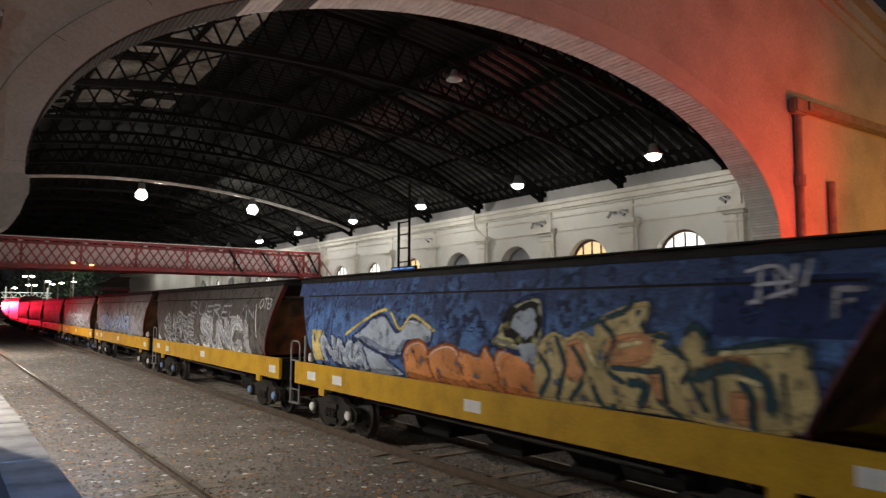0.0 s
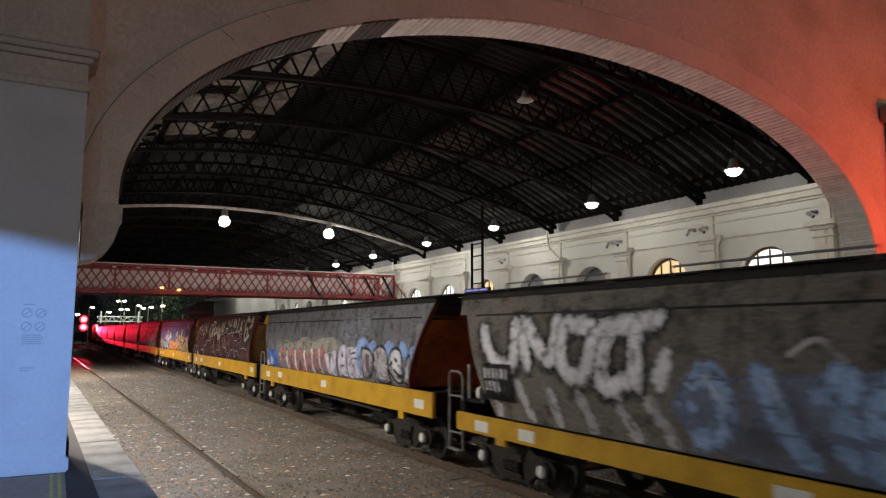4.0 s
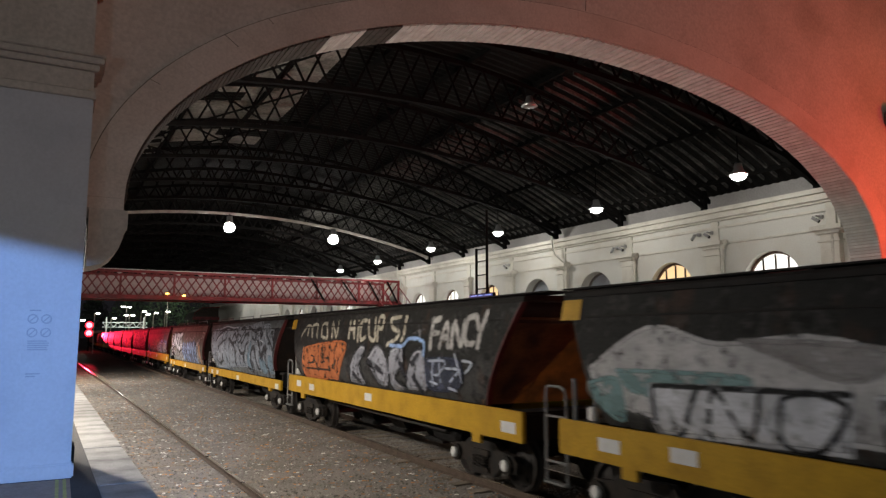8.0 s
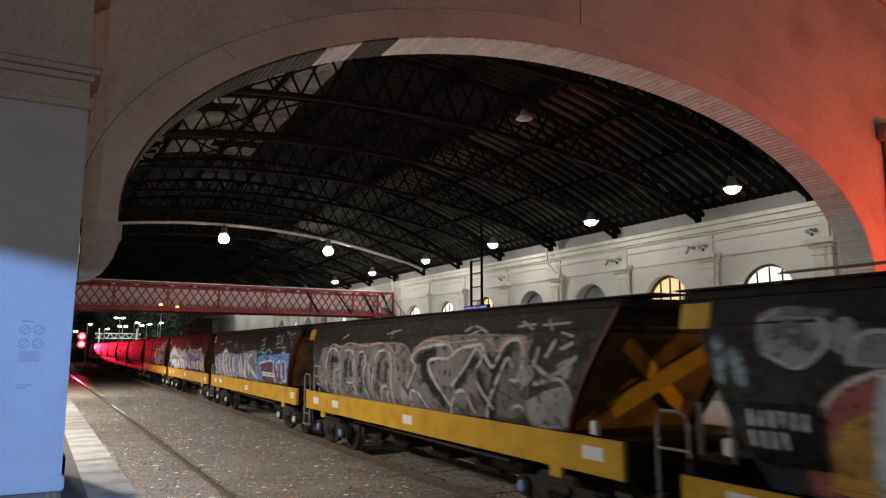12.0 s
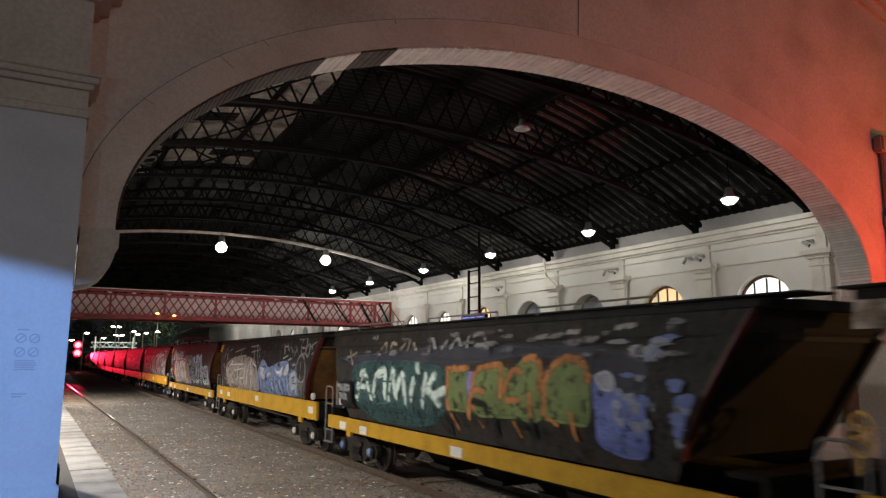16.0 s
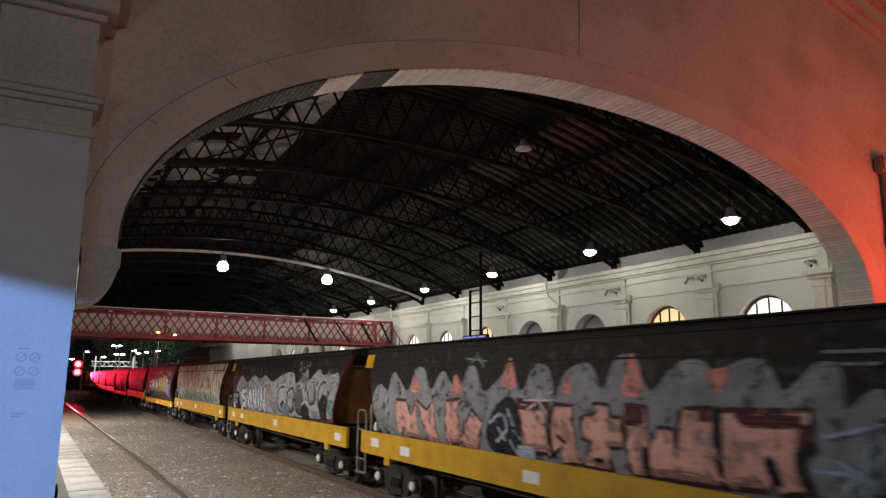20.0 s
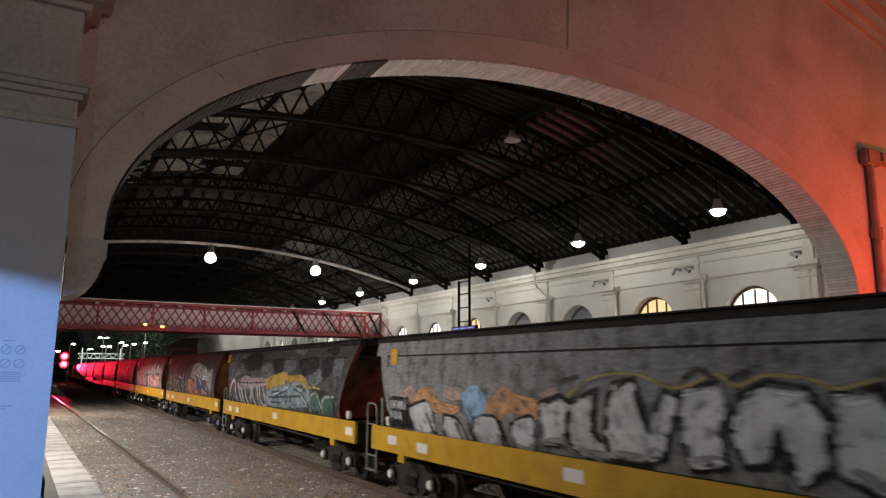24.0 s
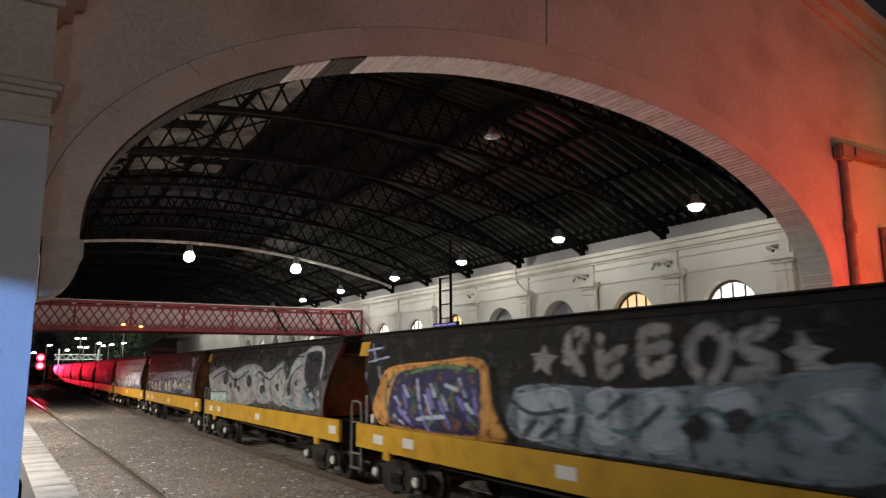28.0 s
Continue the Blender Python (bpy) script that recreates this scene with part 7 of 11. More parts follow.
def art_6(add):
    add("patch", (0.22, 0.21, 0.23), [(0.85, 0.82), (2.7, 1.04), (5.0, 0.94), (7.45, 1.1), (8.15, 1.02), (8.2, 0.06), (5.8, 0.12), (1.15, 0.04)])
    for q in ([(1.4, 0.76), (1.65, 0.14)], [(3.1, 0.8), (3.15, 0.04)], [(5.0, 0.74), (5.1, 0.12)], [(5.95, 0.88), (6.5, 0.36)], [(6.9, 0.4), (7.75, 0.26)], [(4.1, 0.76), (4.3, 0.26)], [(7.5, 0.82), (8.05, 0.48)],):
        add("line", (0.09, 0.13, 0.29), q, 0.24)
    for q in ([(1.75, 0.8), (1.75, 0.08)], [(2.55, 0.06), (2.6, 1.0), (3.25, 1.04), (3.1, 0.66), (3.35, 0.04)], [(3.85, 0.86), (3.85, 0.08)], [(4.4, 0.8), (4.55, 0.08)], [(5.6, 0.1), (5.75, 0.88), (6.3, 0.1), (6.65, 0.96)], [(7.5, 1.0), (6.9, 0.72), (7.8, 0.26), (8.2, 0.16)], [(6.95, 0.9), (7.1, 0.3)],):
        add("line", (0.47, 0.45, 0.42), q, 0.2)
    add("plate", (0.11, 0.21, 0.46), [(8.45, 0.78), (8.7, 0.92), (12.3, 1.02), (12.25, 0.6), (12.05, 0.14), (8.35, 0.04)])
    for q in ([(8.85, 0.64), (10.5, 0.72), (10.45, 0.08), (8.95, 0.04)], [(10.6, 0.68), (10.8, 0.68), (11.1, 0.24), (11.4, 0.72), (11.6, 0.74), (11.6, 0.16), (10.7, 0.12)], [(11.6, 0.76), (11.9, 0.76), (11.9, 0.28), (11.65, 0.22)],):
        add("plate", (0.15, 0.055, 0.04), q)
    for q in ([(8.85, 0.68), (10.5, 0.76), (10.5, 0.08)], [(8.85, 0.68), (8.95, 0.04)], [(9.1, 0.36), (10.5, 0.36)], [(9.1, 0.28), (10.5, 0.28)], [(10.6, 0.7), (10.7, 0.12)], [(10.85, 0.72), (11.1, 0.04)], [(11.05, 0.72), (11.4, 0.74), (11.4, 0.08)], [(11.6, 0.78), (11.95, 0.76), (11.9, 0.24), (11.6, 0.2), (11.6, 0.78)],):
        add("line", (0.48, 0.52, 0.57), q, 0.07)
    add("line", (0.12, 0.25, 0.25), [(8.25, 1.0), (8.75, 1.08), (9.3, 1.02)], 0.12)
    add("line", (0.12, 0.25, 0.25), [(9.45, 1.02), (9.85, 1.16), (10.25, 1.04)], 0.12)
    for q in ([(8.65, 1.46), (9.2, 1.54)], [(8.8, 1.28), (9.3, 1.36)], [(8.9, 1.5), (8.85, 1.16), (9.3, 1.24)], [(9.0, 1.54), (9.2, 1.2)], [(10.55, 1.58), (10.95, 1.6), (10.85, 1.4)], [(10.65, 1.32), (11.05, 1.38)], [(11.05, 1.6), (11.15, 1.34), (11.3, 1.64)], [(11.25, 1.64), (11.4, 1.32)], [(10.7, 1.2), (11.3, 1.24)], [(10.7, 1.58), (10.7, 1.22)], [(11.4, 1.2), (11.8, 1.24), (11.85, 1.08)], [(11.45, 1.04), (11.9, 1.08)], [(11.55, 1.24), (11.6, 1.0)], [(11.7, 1.72), (12.0, 1.68), (12.15, 1.52)], [(11.8, 1.6), (11.95, 1.74)], [(12.25, 1.62), (12.6, 1.66), (12.65, 1.52)], [(12.4, 1.68), (12.5, 1.52)], [(12.4, 1.44), (12.5, 1.26)],):
        add("line", (0.31, 0.305, 0.3), q, 0.045)
    for q in ([(4.55, 1.12), (4.7, 1.46), (5.0, 1.16)], [(4.6, 1.28), (5.0, 1.36)], [(5.9, 1.06), (6.0, 1.34), (6.2, 1.04)], [(2.9, 1.44), (3.75, 1.48)], [(1.75, 1.36), (2.45, 1.4)],):
        add("line", (0.31, 0.305, 0.3), q, 0.045)
    add("line", (0.22, 0.22, 0.24), [(1.1, 0.62), (1.4, 0.64)], 0.05)
    add("line", (0.22, 0.22, 0.24), [(1.0, 0.34), (1.35, 0.32)], 0.05)


WAGONS[6] = dict(label="dark grain hopper wagon with grey letters and a blue framed box", base=(0.018, 0.018, 0.018), low=(0.065, 0.065, 0.065), mid=0.35, rust=0.1, art=art_6)


def art_7(add):
    add("patch", (0.155, 0.14, 0.125, 0.9), [(1.25, 1.2), (6.1, 1.32), (6.95, 1.0), (7.6, 1.4), (10.8, 1.4), (11.0, 1.08), (10.85, 0.22), (8.95, 0.04), (1.75, -0.02)])
    for q in ([(2.0, 0.12), (2.15, 0.94)], [(3.05, 0.12), (3.25, 0.9)], [(3.55, 0.22), (3.5, 0.84)], [(4.1, 0.2), (4.15, 0.92)], [(4.45, 0.28), (4.4, 0.52)], [(5.15, 0.16), (5.3, 0.88)], [(5.65, 0.12), (5.65, 0.88)], [(2.15, 0.94), (2.55, 0.88)],):
        add("line", (0.015, 0.015, 0.015), q, 0.16)
    for q in ([(1.6, 0.04), (1.8, 1.04), (2.25, 1.2), (2.7, 1.0), (2.7, 0.7), (2.35, 0.58), (2.2, -0.04)], [(2.65, -0.02), (2.95, 1.0), (3.35, 1.16), (3.7, 0.96), (3.6, 0.0)], [(3.75, 0.06), (3.9, 0.96), (4.25, 1.12), (4.5, 0.84), (4.35, 0.64), (4.45, 0.04)], [(4.65, 0.84), (4.75, 0.12)], [(4.75, 0.0), (5.05, 0.96), (5.4, 1.16), (5.9, 0.98), (5.9, 0.0)], [(5.2, -0.06), (5.4, 0.32), (5.7, 0.34), (5.55, -0.04)], [(4.25, 0.8), (4.35, 0.96)], [(3.25, 0.36), (3.6, 0.36)],):
        add("line", (0.37, 0.34, 0.32), q, 0.06)
    add("line", (0.28, 0.2, 0.13), [(1.6, 0.9), (2.05, 1.3), (2.75, 1.24), (3.3, 1.34), (4.0, 1.28), (4.4, 1.26), (5.35, 1.32), (6.05, 1.08), (6.25, 0.5)], 0.05)
    add("line", (0.28, 0.2, 0.13), [(6.65, 0.4), (6.95, 1.1), (7.6, 1.36), (8.55, 1.32), (9.8, 1.36), (10.15, 1.16), (10.4, 1.36), (10.9, 1.36), (11.05, 1.06), (10.9, 0.56)], 0.05)
    for q in ([(7.25, 1.0), (7.95, 1.1), (7.45, 0.8), (8.25, 0.2)], [(8.85, 0.52), (9.4, 0.96), (9.65, 0.64), (9.8, 0.28)], [(9.85, 1.04), (10.15, 0.76), (9.85, 0.12)], [(10.15, 0.76), (10.55, 1.16)],):
        add("line", (0.015, 0.015, 0.016), q, 0.24)
    for q in ([(6.75, 0.4), (7.15, 0.82), (6.95, 1.0), (7.3, 1.2), (8.4, 1.28), (8.6, 1.04), (7.7, 0.92), (8.5, 0.16)], [(6.75, 0.0), (6.9, 0.32), (7.25, 0.3), (7.5, 0.04)], [(8.6, 1.04), (8.9, 1.2), (9.6, 1.28)], [(8.65, 0.52), (9.15, 0.88), (9.5, 1.2), (9.7, 1.04), (9.5, 0.72), (10.0, 0.2)], [(8.4, -0.02), (8.75, 0.36), (9.1, 0.44), (9.35, 0.08)], [(9.65, 1.28), (10.05, 0.9), (10.4, 1.28), (10.8, 1.34), (10.95, 1.06), (10.8, 0.72), (10.6, 0.7)], [(9.7, 0.04), (10.2, 0.68), (10.5, 1.04), (10.65, 0.92)], [(10.55, 0.24), (10.85, 0.3), (11.05, 0.04)],):
        add("line", (0.37, 0.34, 0.32), q, 0.07)
    for q in ([(10.8, 0.78), (11.1, 0.94), (11.2, 0.8), (11.0, 0.64)], [(11.05, 0.38), (11.6, 0.56), (12.05, 0.6), (12.05, 0.16), (11.1, 0.04)], [(11.85, 0.96), (12.15, 1.04), (12.05, 0.78)], [(6.4, 0.4), (6.7, 0.24), (6.4, 0.06)],):
        add("patch", (0.27, 0.265, 0.26, 0.85), q)
    for q in ([(11.2, 1.0), (11.7, 0.8), (12.25, 1.08)], [(11.25, 0.66), (11.9, 0.76), (12.15, 0.48)], [(11.55, 1.08), (11.75, 1.32)], [(11.35, 1.2), (11.25, 0.94)], [(11.9, 1.2), (12.15, 1.28)],):
        add("line", (0.28, 0.275, 0.27), q, 0.08)
    for q in ([(9.05, 1.52), (9.4, 1.6), (9.8, 1.48)], [(9.2, 1.44), (9.65, 1.54)], [(10.75, 1.56), (11.2, 1.58)], [(10.85, 1.64), (11.15, 1.5)], [(11.4, 1.56), (12.05, 1.58)], [(11.55, 1.64), (11.65, 1.48)], [(11.9, 1.44), (12.15, 1.38)], [(2.8, 1.44), (3.2, 1.56)], [(5.6, 1.52), (6.25, 1.6)], [(5.85, 1.4), (5.9, 1.62)], [(0.8, 0.72), (1.35, 0.72)], [(0.8, 0.44), (1.35, 0.44)], [(0.75, 0.24), (1.2, 0.22)],):
        add("line", (0.23, 0.225, 0.22), q, 0.05)


WAGONS[7] = dict(brace=1, label="dark grain hopper wagon with black block letters outlined in grey", base=(0.024, 0.022, 0.021), low=(0.074, 0.071, 0.068), mid=0.5, rust=0.15, end=1, art=art_7)


def art_8(add):
    add("cloud", (0.20, 0.26, 0.30), 6.5, 10.3, 0.05, 1.22, 4)
    add("piece", BLACK, PALE, "WNUI", 6.7, 10.2, 0.08, 0.98, 0.34)
    add("cloud", (0.20, 0.26, 0.30), 10.2, 11.9, 0.02, 0.75, 3)
    add("piece", BLACK, PALE, "UE", 10.3, 11.6, 0.1, 0.6, 0.26)
    add("patch", (0.25, 0.24, 0.235, 0.9), [(1.19, 1.17), (1.14, 1.53), (1.47, 1.62), (1.83, 1.52), (1.89, 1.24), (1.6, 1.02)])
    add("patch", (0.25, 0.24, 0.235, 0.9), [(1.95, 1.24), (1.95, 1.45), (2.13, 1.46), (2.22, 1.13)])
    add("patch", (0.25, 0.24, 0.235, 0.9), [(2.12, 1.08), (2.16, 1.3), (2.38, 1.37), (2.6, 1.3), (2.74, 1.06)])
    add("patch", (0.25, 0.24, 0.235, 0.9), [(3.46, 1.05), (3.89, 1.39), (4.27, 1.48), (4.2, 1.11)])
    add("patch", (0.25, 0.24, 0.235, 0.9), [(4.15, 1.1), (4.22, 1.35), (4.57, 1.42), (4.54, 1.1)])
    add("plate", (0.25, 0.24, 0.235, 0.9), [(2.65, 1.45), (2.98, 1.52), (3.15, 1.25), (3.4, 1.49), (3.76, 1.5), (3.31, 1.06), (2.81, 1.08)])
    for q in ([(1.15, 1.5), (1.47, 1.62), (1.83, 1.5), (1.88, 1.24), (1.6, 1.02), (1.23, 1.16)], [(2.15, 1.08), (2.19, 1.3), (2.41, 1.37), (2.61, 1.3)], [(2.68, 1.44), (2.98, 1.51), (3.15, 1.26)], [(3.4, 1.48), (3.76, 1.5)], [(3.9, 1.37), (4.27, 1.48), (4.56, 1.47)],):
        add("line", (0.36, 0.35, 0.345), q, 0.05)
    for q in ([(4.45, 1.55), (4.78, 1.55), (4.96, 1.35), (4.76, 1.15)], [(1.3, 1.4), (1.57, 1.46), (1.73, 1.24)], [(1.41, 1.6), (1.93, 1.55)],):
        add("line", (0.15, 0.15, 0.15), q, 0.09)
    for q in ([(0.6, 1.3), (0.69, 0.88)], [(0.84, 1.17), (0.94, 0.86)],):
        add("line", (0.25, 0.32, 0.34, 0.7), q, 0.16)
    add("patch", (0.20, 0.145, 0.14, 0.85), [(4.98, 1.2), (5.64, 1.28), (5.65, 1.08), (5.02, 1.09)])
    add("patch", (0.16, 0.175, 0.15, 0.85), [(5.64, 1.28), (6.62, 1.28), (6.67, 1.05), (6.01, 1.03), (5.65, 1.08)])
    add("patch", (0.27, 0.085, 0.07), [(1.78, 0.5), (2.04, 0.83), (2.58, 1.02), (3.46, 1.1), (4.83, 1.11), (5.59, 1.06), (6.11, 0.94), (6.42, 0.69), (6.63, 0.33), (6.65, -0.14), (5.56, -0.12), (2.13, -0.16), (1.59, -0.18)])
    add("patch", (0.44, 0.24, 0.06), [(1.8, -0.1), (1.95, 0.35), (2.27, 0.6), (2.77, 0.68), (4.5, 0.67), (6.0, 0.69), (6.25, 0.38), (6.37, 0.08), (6.44, -0.13), (5.56, -0.11), (2.14, -0.15)])
    for q in ([(1.78, 0.5), (2.04, 0.84), (2.58, 1.03), (3.45, 1.1), (4.83, 1.12), (5.59, 1.06), (6.12, 0.95), (6.43, 0.7), (6.64, 0.33), (6.66, -0.11)],):
        add("line", (0.48, 0.38, 0.36), q, 0.06)
    add("plate", (0.50, 0.50, 0.49), [(2.44, 0.96), (2.77, 0.93), (2.61, 0.17), (2.77, -0.02), (2.26, -0.14), (2.28, 0.14)])
    add("plate", (0.50, 0.50, 0.49), [(2.95, 0.93), (3.26, 0.98), (3.35, 0.61), (3.4, 0.18), (3.49, 0.05), (3.12, -0.01), (3.01, 0.2)])
    add("plate", (0.50, 0.50, 0.49), [(3.36, 0.84), (3.65, 0.88), (3.53, 0.13), (3.4, 0.24)])
    add("plate", (0.50, 0.50, 0.49), [(3.86, 0.83), (4.01, 0.99), (4.51, 1.0), (4.44, 0.22), (4.21, 0.15), (4.27, 0.68), (4.09, 0.67), (3.91, 0.07), (3.7, 0.1)])
    add("plate", (0.50, 0.50, 0.49), [(4.56, 0.57), (4.96, 0.6), (4.88, 0.03), (4.63, -0.1), (4.46, 0.13)])
    add("plate", (0.50, 0.50, 0.49), [(5.02, 0.98), (5.79, 0.9), (5.72, 0.65), (5.52, 0.02), (5.33, -0.1), (5.43, 0.65), (5.29, 0.67), (5.07, 0.01), (4.9, 0.03)])
    add("plate", (0.50, 0.50, 0.49), [(5.73, 0.47), (6.02, 0.56), (5.98, 0.33), (5.74, 0.22), (5.78, 0.05), (6.11, 0.14), (6.04, -0.12), (5.57, -0.11)])
    add("patch", (0.50, 0.50, 0.49), [(4.56, 0.82), (4.64, 0.97), (4.83, 1.03), (4.95, 0.83), (4.84, 0.66), (4.62, 0.68)])
    add("patch", (0.34, 0.36, 0.40, 0.75), [(2.78, 0.19), (3.65, 0.09), (4.69, 0.05), (6.03, -0.03), (6.03, -0.14), (5.05, -0.13), (3.73, -0.09), (2.73, -0.09)])
    for q in ([(2.77, 0.92), (2.62, 0.17), (2.76, -0.0)], [(2.93, 0.92), (2.99, 0.2)], [(3.65, 0.86), (3.54, 0.14)], [(4.27, 0.67), (4.21, 0.16)], [(4.07, 0.66), (3.9, 0.07)], [(3.82, 0.79), (3.7, 0.11)], [(4.6, 0.6), (4.95, 0.64)], [(4.53, 0.99), (4.44, 0.13)], [(5.43, 0.64), (5.33, -0.09)], [(5.27, 0.65), (5.06, 0.01)], [(5.0, 0.95), (4.88, 0.04)], [(5.79, 0.89), (5.71, 0.52)], [(5.74, 0.21), (5.79, 0.05), (6.07, 0.12)], [(4.02, -0.11), (4.43, -0.11)],):
        add("line", (0.045, 0.03, 0.025), q, 0.06)
    for q in ([(2.54, 0.88), (2.45, 0.15)], [(3.09, 0.9), (3.16, 0.22)], [(4.05, 0.93), (4.44, 0.94)], [(5.11, 0.91), (5.03, 0.2)], [(5.59, 0.86), (5.48, 0.11)], [(4.7, 0.94), (4.84, 0.96)],):
        add("line", (0.66, 0.66, 0.64), q, 0.05)
    add("plate", (0.38, 0.27, 0.265), [(6.22, 0.89), (6.63, 0.89), (6.59, 0.44), (6.41, 0.73)])
    for q in ([(5.91, 1.02), (6.3, 1.02), (6.73, 0.97)],):
        add("line", (0.34, 0.31, 0.14), q, 0.05)
    add("patch", (0.10, 0.145, 0.16), [(6.84, 1.01), (7.05, 1.19), (7.45, 1.3), (7.46, 1.12), (7.09, 0.98), (6.89, 0.9)])
    add("patch", (0.21, 0.26, 0.33), [(6.88, 0.9), (7.07, 0.95), (7.07, 0.56), (7.19, -0.05), (6.81, -0.07), (6.85, 0.61)])
    for q in ([(6.82, 1.0), (7.05, 1.2), (7.45, 1.3)], [(7.09, 0.98), (7.46, 1.11)], [(6.87, 0.89), (6.85, 0.61), (6.8, -0.08)], [(7.08, 0.95), (7.08, 0.56), (7.2, -0.05)],):
        add("line", (0.36, 0.37, 0.39), q, 0.06)
    for q in ([(6.93, 0.8), (6.98, 0.79)], [(6.94, 0.65), (6.99, 0.63)], [(6.96, 0.47), (7.02, 0.45)], [(6.98, 0.29), (7.05, 0.26)], [(6.99, 0.11), (7.06, 0.08)],):
        add("line", (0.10, 0.12, 0.17), q, 0.06)
    add("panel", BLACK, 0.98, 1.85, 0.05, 0.66)


WAGONS[8] = dict(deep=1, label="grain hopper wagon with white letters in a red and orange arch", base=(0.020, 0.020, 0.022), low=(0.045, 0.046, 0.050), mid=0.5, rust=0.05, end=1, art=art_8)


def art_9(add):
    add("patch", (0.31, 0.26, 0.21, 0.85), [(1.7, 0.92), (3.0, 1.2), (5.5, 1.2), (6.5, 0.92), (6.55, 0.08), (2.25, -0.08)])
    add("patch", (0.17, 0.225, 0.34, 0.9), [(6.9, 0.9), (7.35, 1.12), (8.15, 0.86), (8.85, 0.96), (9.45, 1.04), (10.3, 1.06), (10.6, 0.72), (11.3, 0.68), (11.35, 0.12), (10.05, 0.06), (6.9, 0.04)])
    for q in ([(1.9, 0.66), (2.9, 1.06), (2.7, 0.2)], [(2.5, 0.92), (4.65, 0.96)], [(3.4, 0.0), (3.9, 0.84)], [(4.3, 0.84), (4.85, 0.96), (4.6, 0.08)], [(5.05, 0.22), (5.45, 0.96), (5.7, 1.12), (5.75, 0.16)], [(5.95, 0.88), (6.0, 0.08)], [(5.5, 1.18), (6.15, 0.98), (6.55, 0.88)], [(3.1, 0.7), (4.65, 0.8)], [(2.0, 0.28), (2.25, -0.08)], [(1.7, 0.8), (1.75, 0.16)], [(4.0, 0.4), (4.65, 0.44)],):
        add("line", (0.47, 0.455, 0.43), q, 0.08)
    for q in ([(1.1, 1.18), (1.3, 1.58), (1.8, 1.12)], [(1.85, 1.44), (2.3, 1.56)], [(2.95, 1.42), (4.45, 1.56)], [(3.55, 1.24), (4.8, 1.28)], [(3.85, 1.56), (4.1, 1.26)], [(5.35, 1.6), (6.35, 1.64)], [(5.55, 1.4), (6.8, 1.48)], [(6.15, 1.64), (6.8, 1.0)], [(5.8, 1.6), (6.1, 1.18)], [(6.45, 1.6), (6.95, 1.12)], [(1.2, 0.94), (1.55, 0.68)], [(1.35, 0.4), (1.65, 0.28)],):
        add("line", (0.31, 0.29, 0.26), q, 0.05)
    add("shape", (0.45, 0.45, 0.46), (0.12, 0.16, 0.27), [(7.05, 0.9), (7.65, 0.84), (7.75, 0.48), (7.2, 0.54)], 0.05)
    add("shape", (0.45, 0.45, 0.46), (0.12, 0.16, 0.27), [(7.95, 0.66), (8.5, 0.76), (8.55, 0.6), (8.05, 0.52)], 0.05)
    add("shape", (0.45, 0.45, 0.46), (0.12, 0.16, 0.27), [(8.95, 0.9), (9.45, 0.8), (9.9, 0.96), (9.8, 0.6), (9.1, 0.64)], 0.05)
    add("shape", (0.45, 0.45, 0.46), (0.12, 0.16, 0.27), [(9.9, 0.74), (10.4, 1.04), (10.5, 0.76), (10.1, 0.6)], 0.05)
    for q in ([(7.4, 0.46), (7.3, 0.08)], [(7.85, 0.48), (7.95, 0.1)], [(8.3, 0.52), (8.35, 0.08)], [(8.85, 0.54), (8.85, 0.08)], [(9.3, 0.56), (9.45, 0.12)], [(9.75, 0.52), (9.85, 0.08)], [(10.2, 0.6), (10.2, 0.04)], [(7.65, 0.22), (7.8, 0.1)], [(10.5, 0.64), (10.6, 0.44)],):
        add("line", (0.07, 0.1, 0.19), q, 0.08)
    for q in ([(7.6, 0.44), (7.65, 0.14)], [(8.65, 0.54), (8.65, 0.14)], [(9.55, 0.48), (9.7, 0.16)], [(10.45, 0.5), (10.45, 0.08)],):
        add("line", (0.33, 0.37, 0.42), q, 0.06)
    add("shape", (0.31, 0.32, 0.33), (0.13, 0.19, 0.31), [(10.55, 0.5), (10.8, 0.78), (11.15, 0.84), (11.4, 0.62), (11.3, 0.16), (10.65, 0.12)], 0.09)
    for q in ([(10.85, 0.58), (11.2, 0.64)], [(10.9, 0.44), (11.25, 0.44)], [(11.0, 0.54), (11.05, 0.52)],):
        add("line", (0.06, 0.07, 0.09), q, 0.04)
    for q in ([(11.3, 1.0), (11.5, 1.24), (11.8, 1.28), (12.1, 1.0), (12.15, 0.66), (11.85, 0.48), (11.5, 0.56), (11.3, 0.8), (11.3, 1.0)], [(11.7, 1.26), (11.7, 0.48)], [(11.55, 1.7), (11.7, 1.82), (11.95, 1.68), (11.95, 1.36), (11.65, 1.32), (11.5, 1.5), (11.55, 1.7)], [(12.0, 1.48), (12.2, 1.6), (12.35, 1.44), (12.25, 1.24), (12.05, 1.32), (12.0, 1.48)], [(11.1, 1.76), (11.5, 1.74)], [(10.85, 1.4), (11.0, 1.52), (11.2, 1.36)], [(11.0, 1.4), (11.05, 1.0)], [(10.9, 0.98), (11.2, 1.0)], [(11.6, 1.5), (11.95, 1.48)], [(9.7, 1.64), (9.95, 1.32)], [(9.85, 1.18), (10.3, 1.26)], [(10.05, 1.64), (10.35, 1.4)],):
        add("line", (0.27, 0.26, 0.25), q, 0.055)
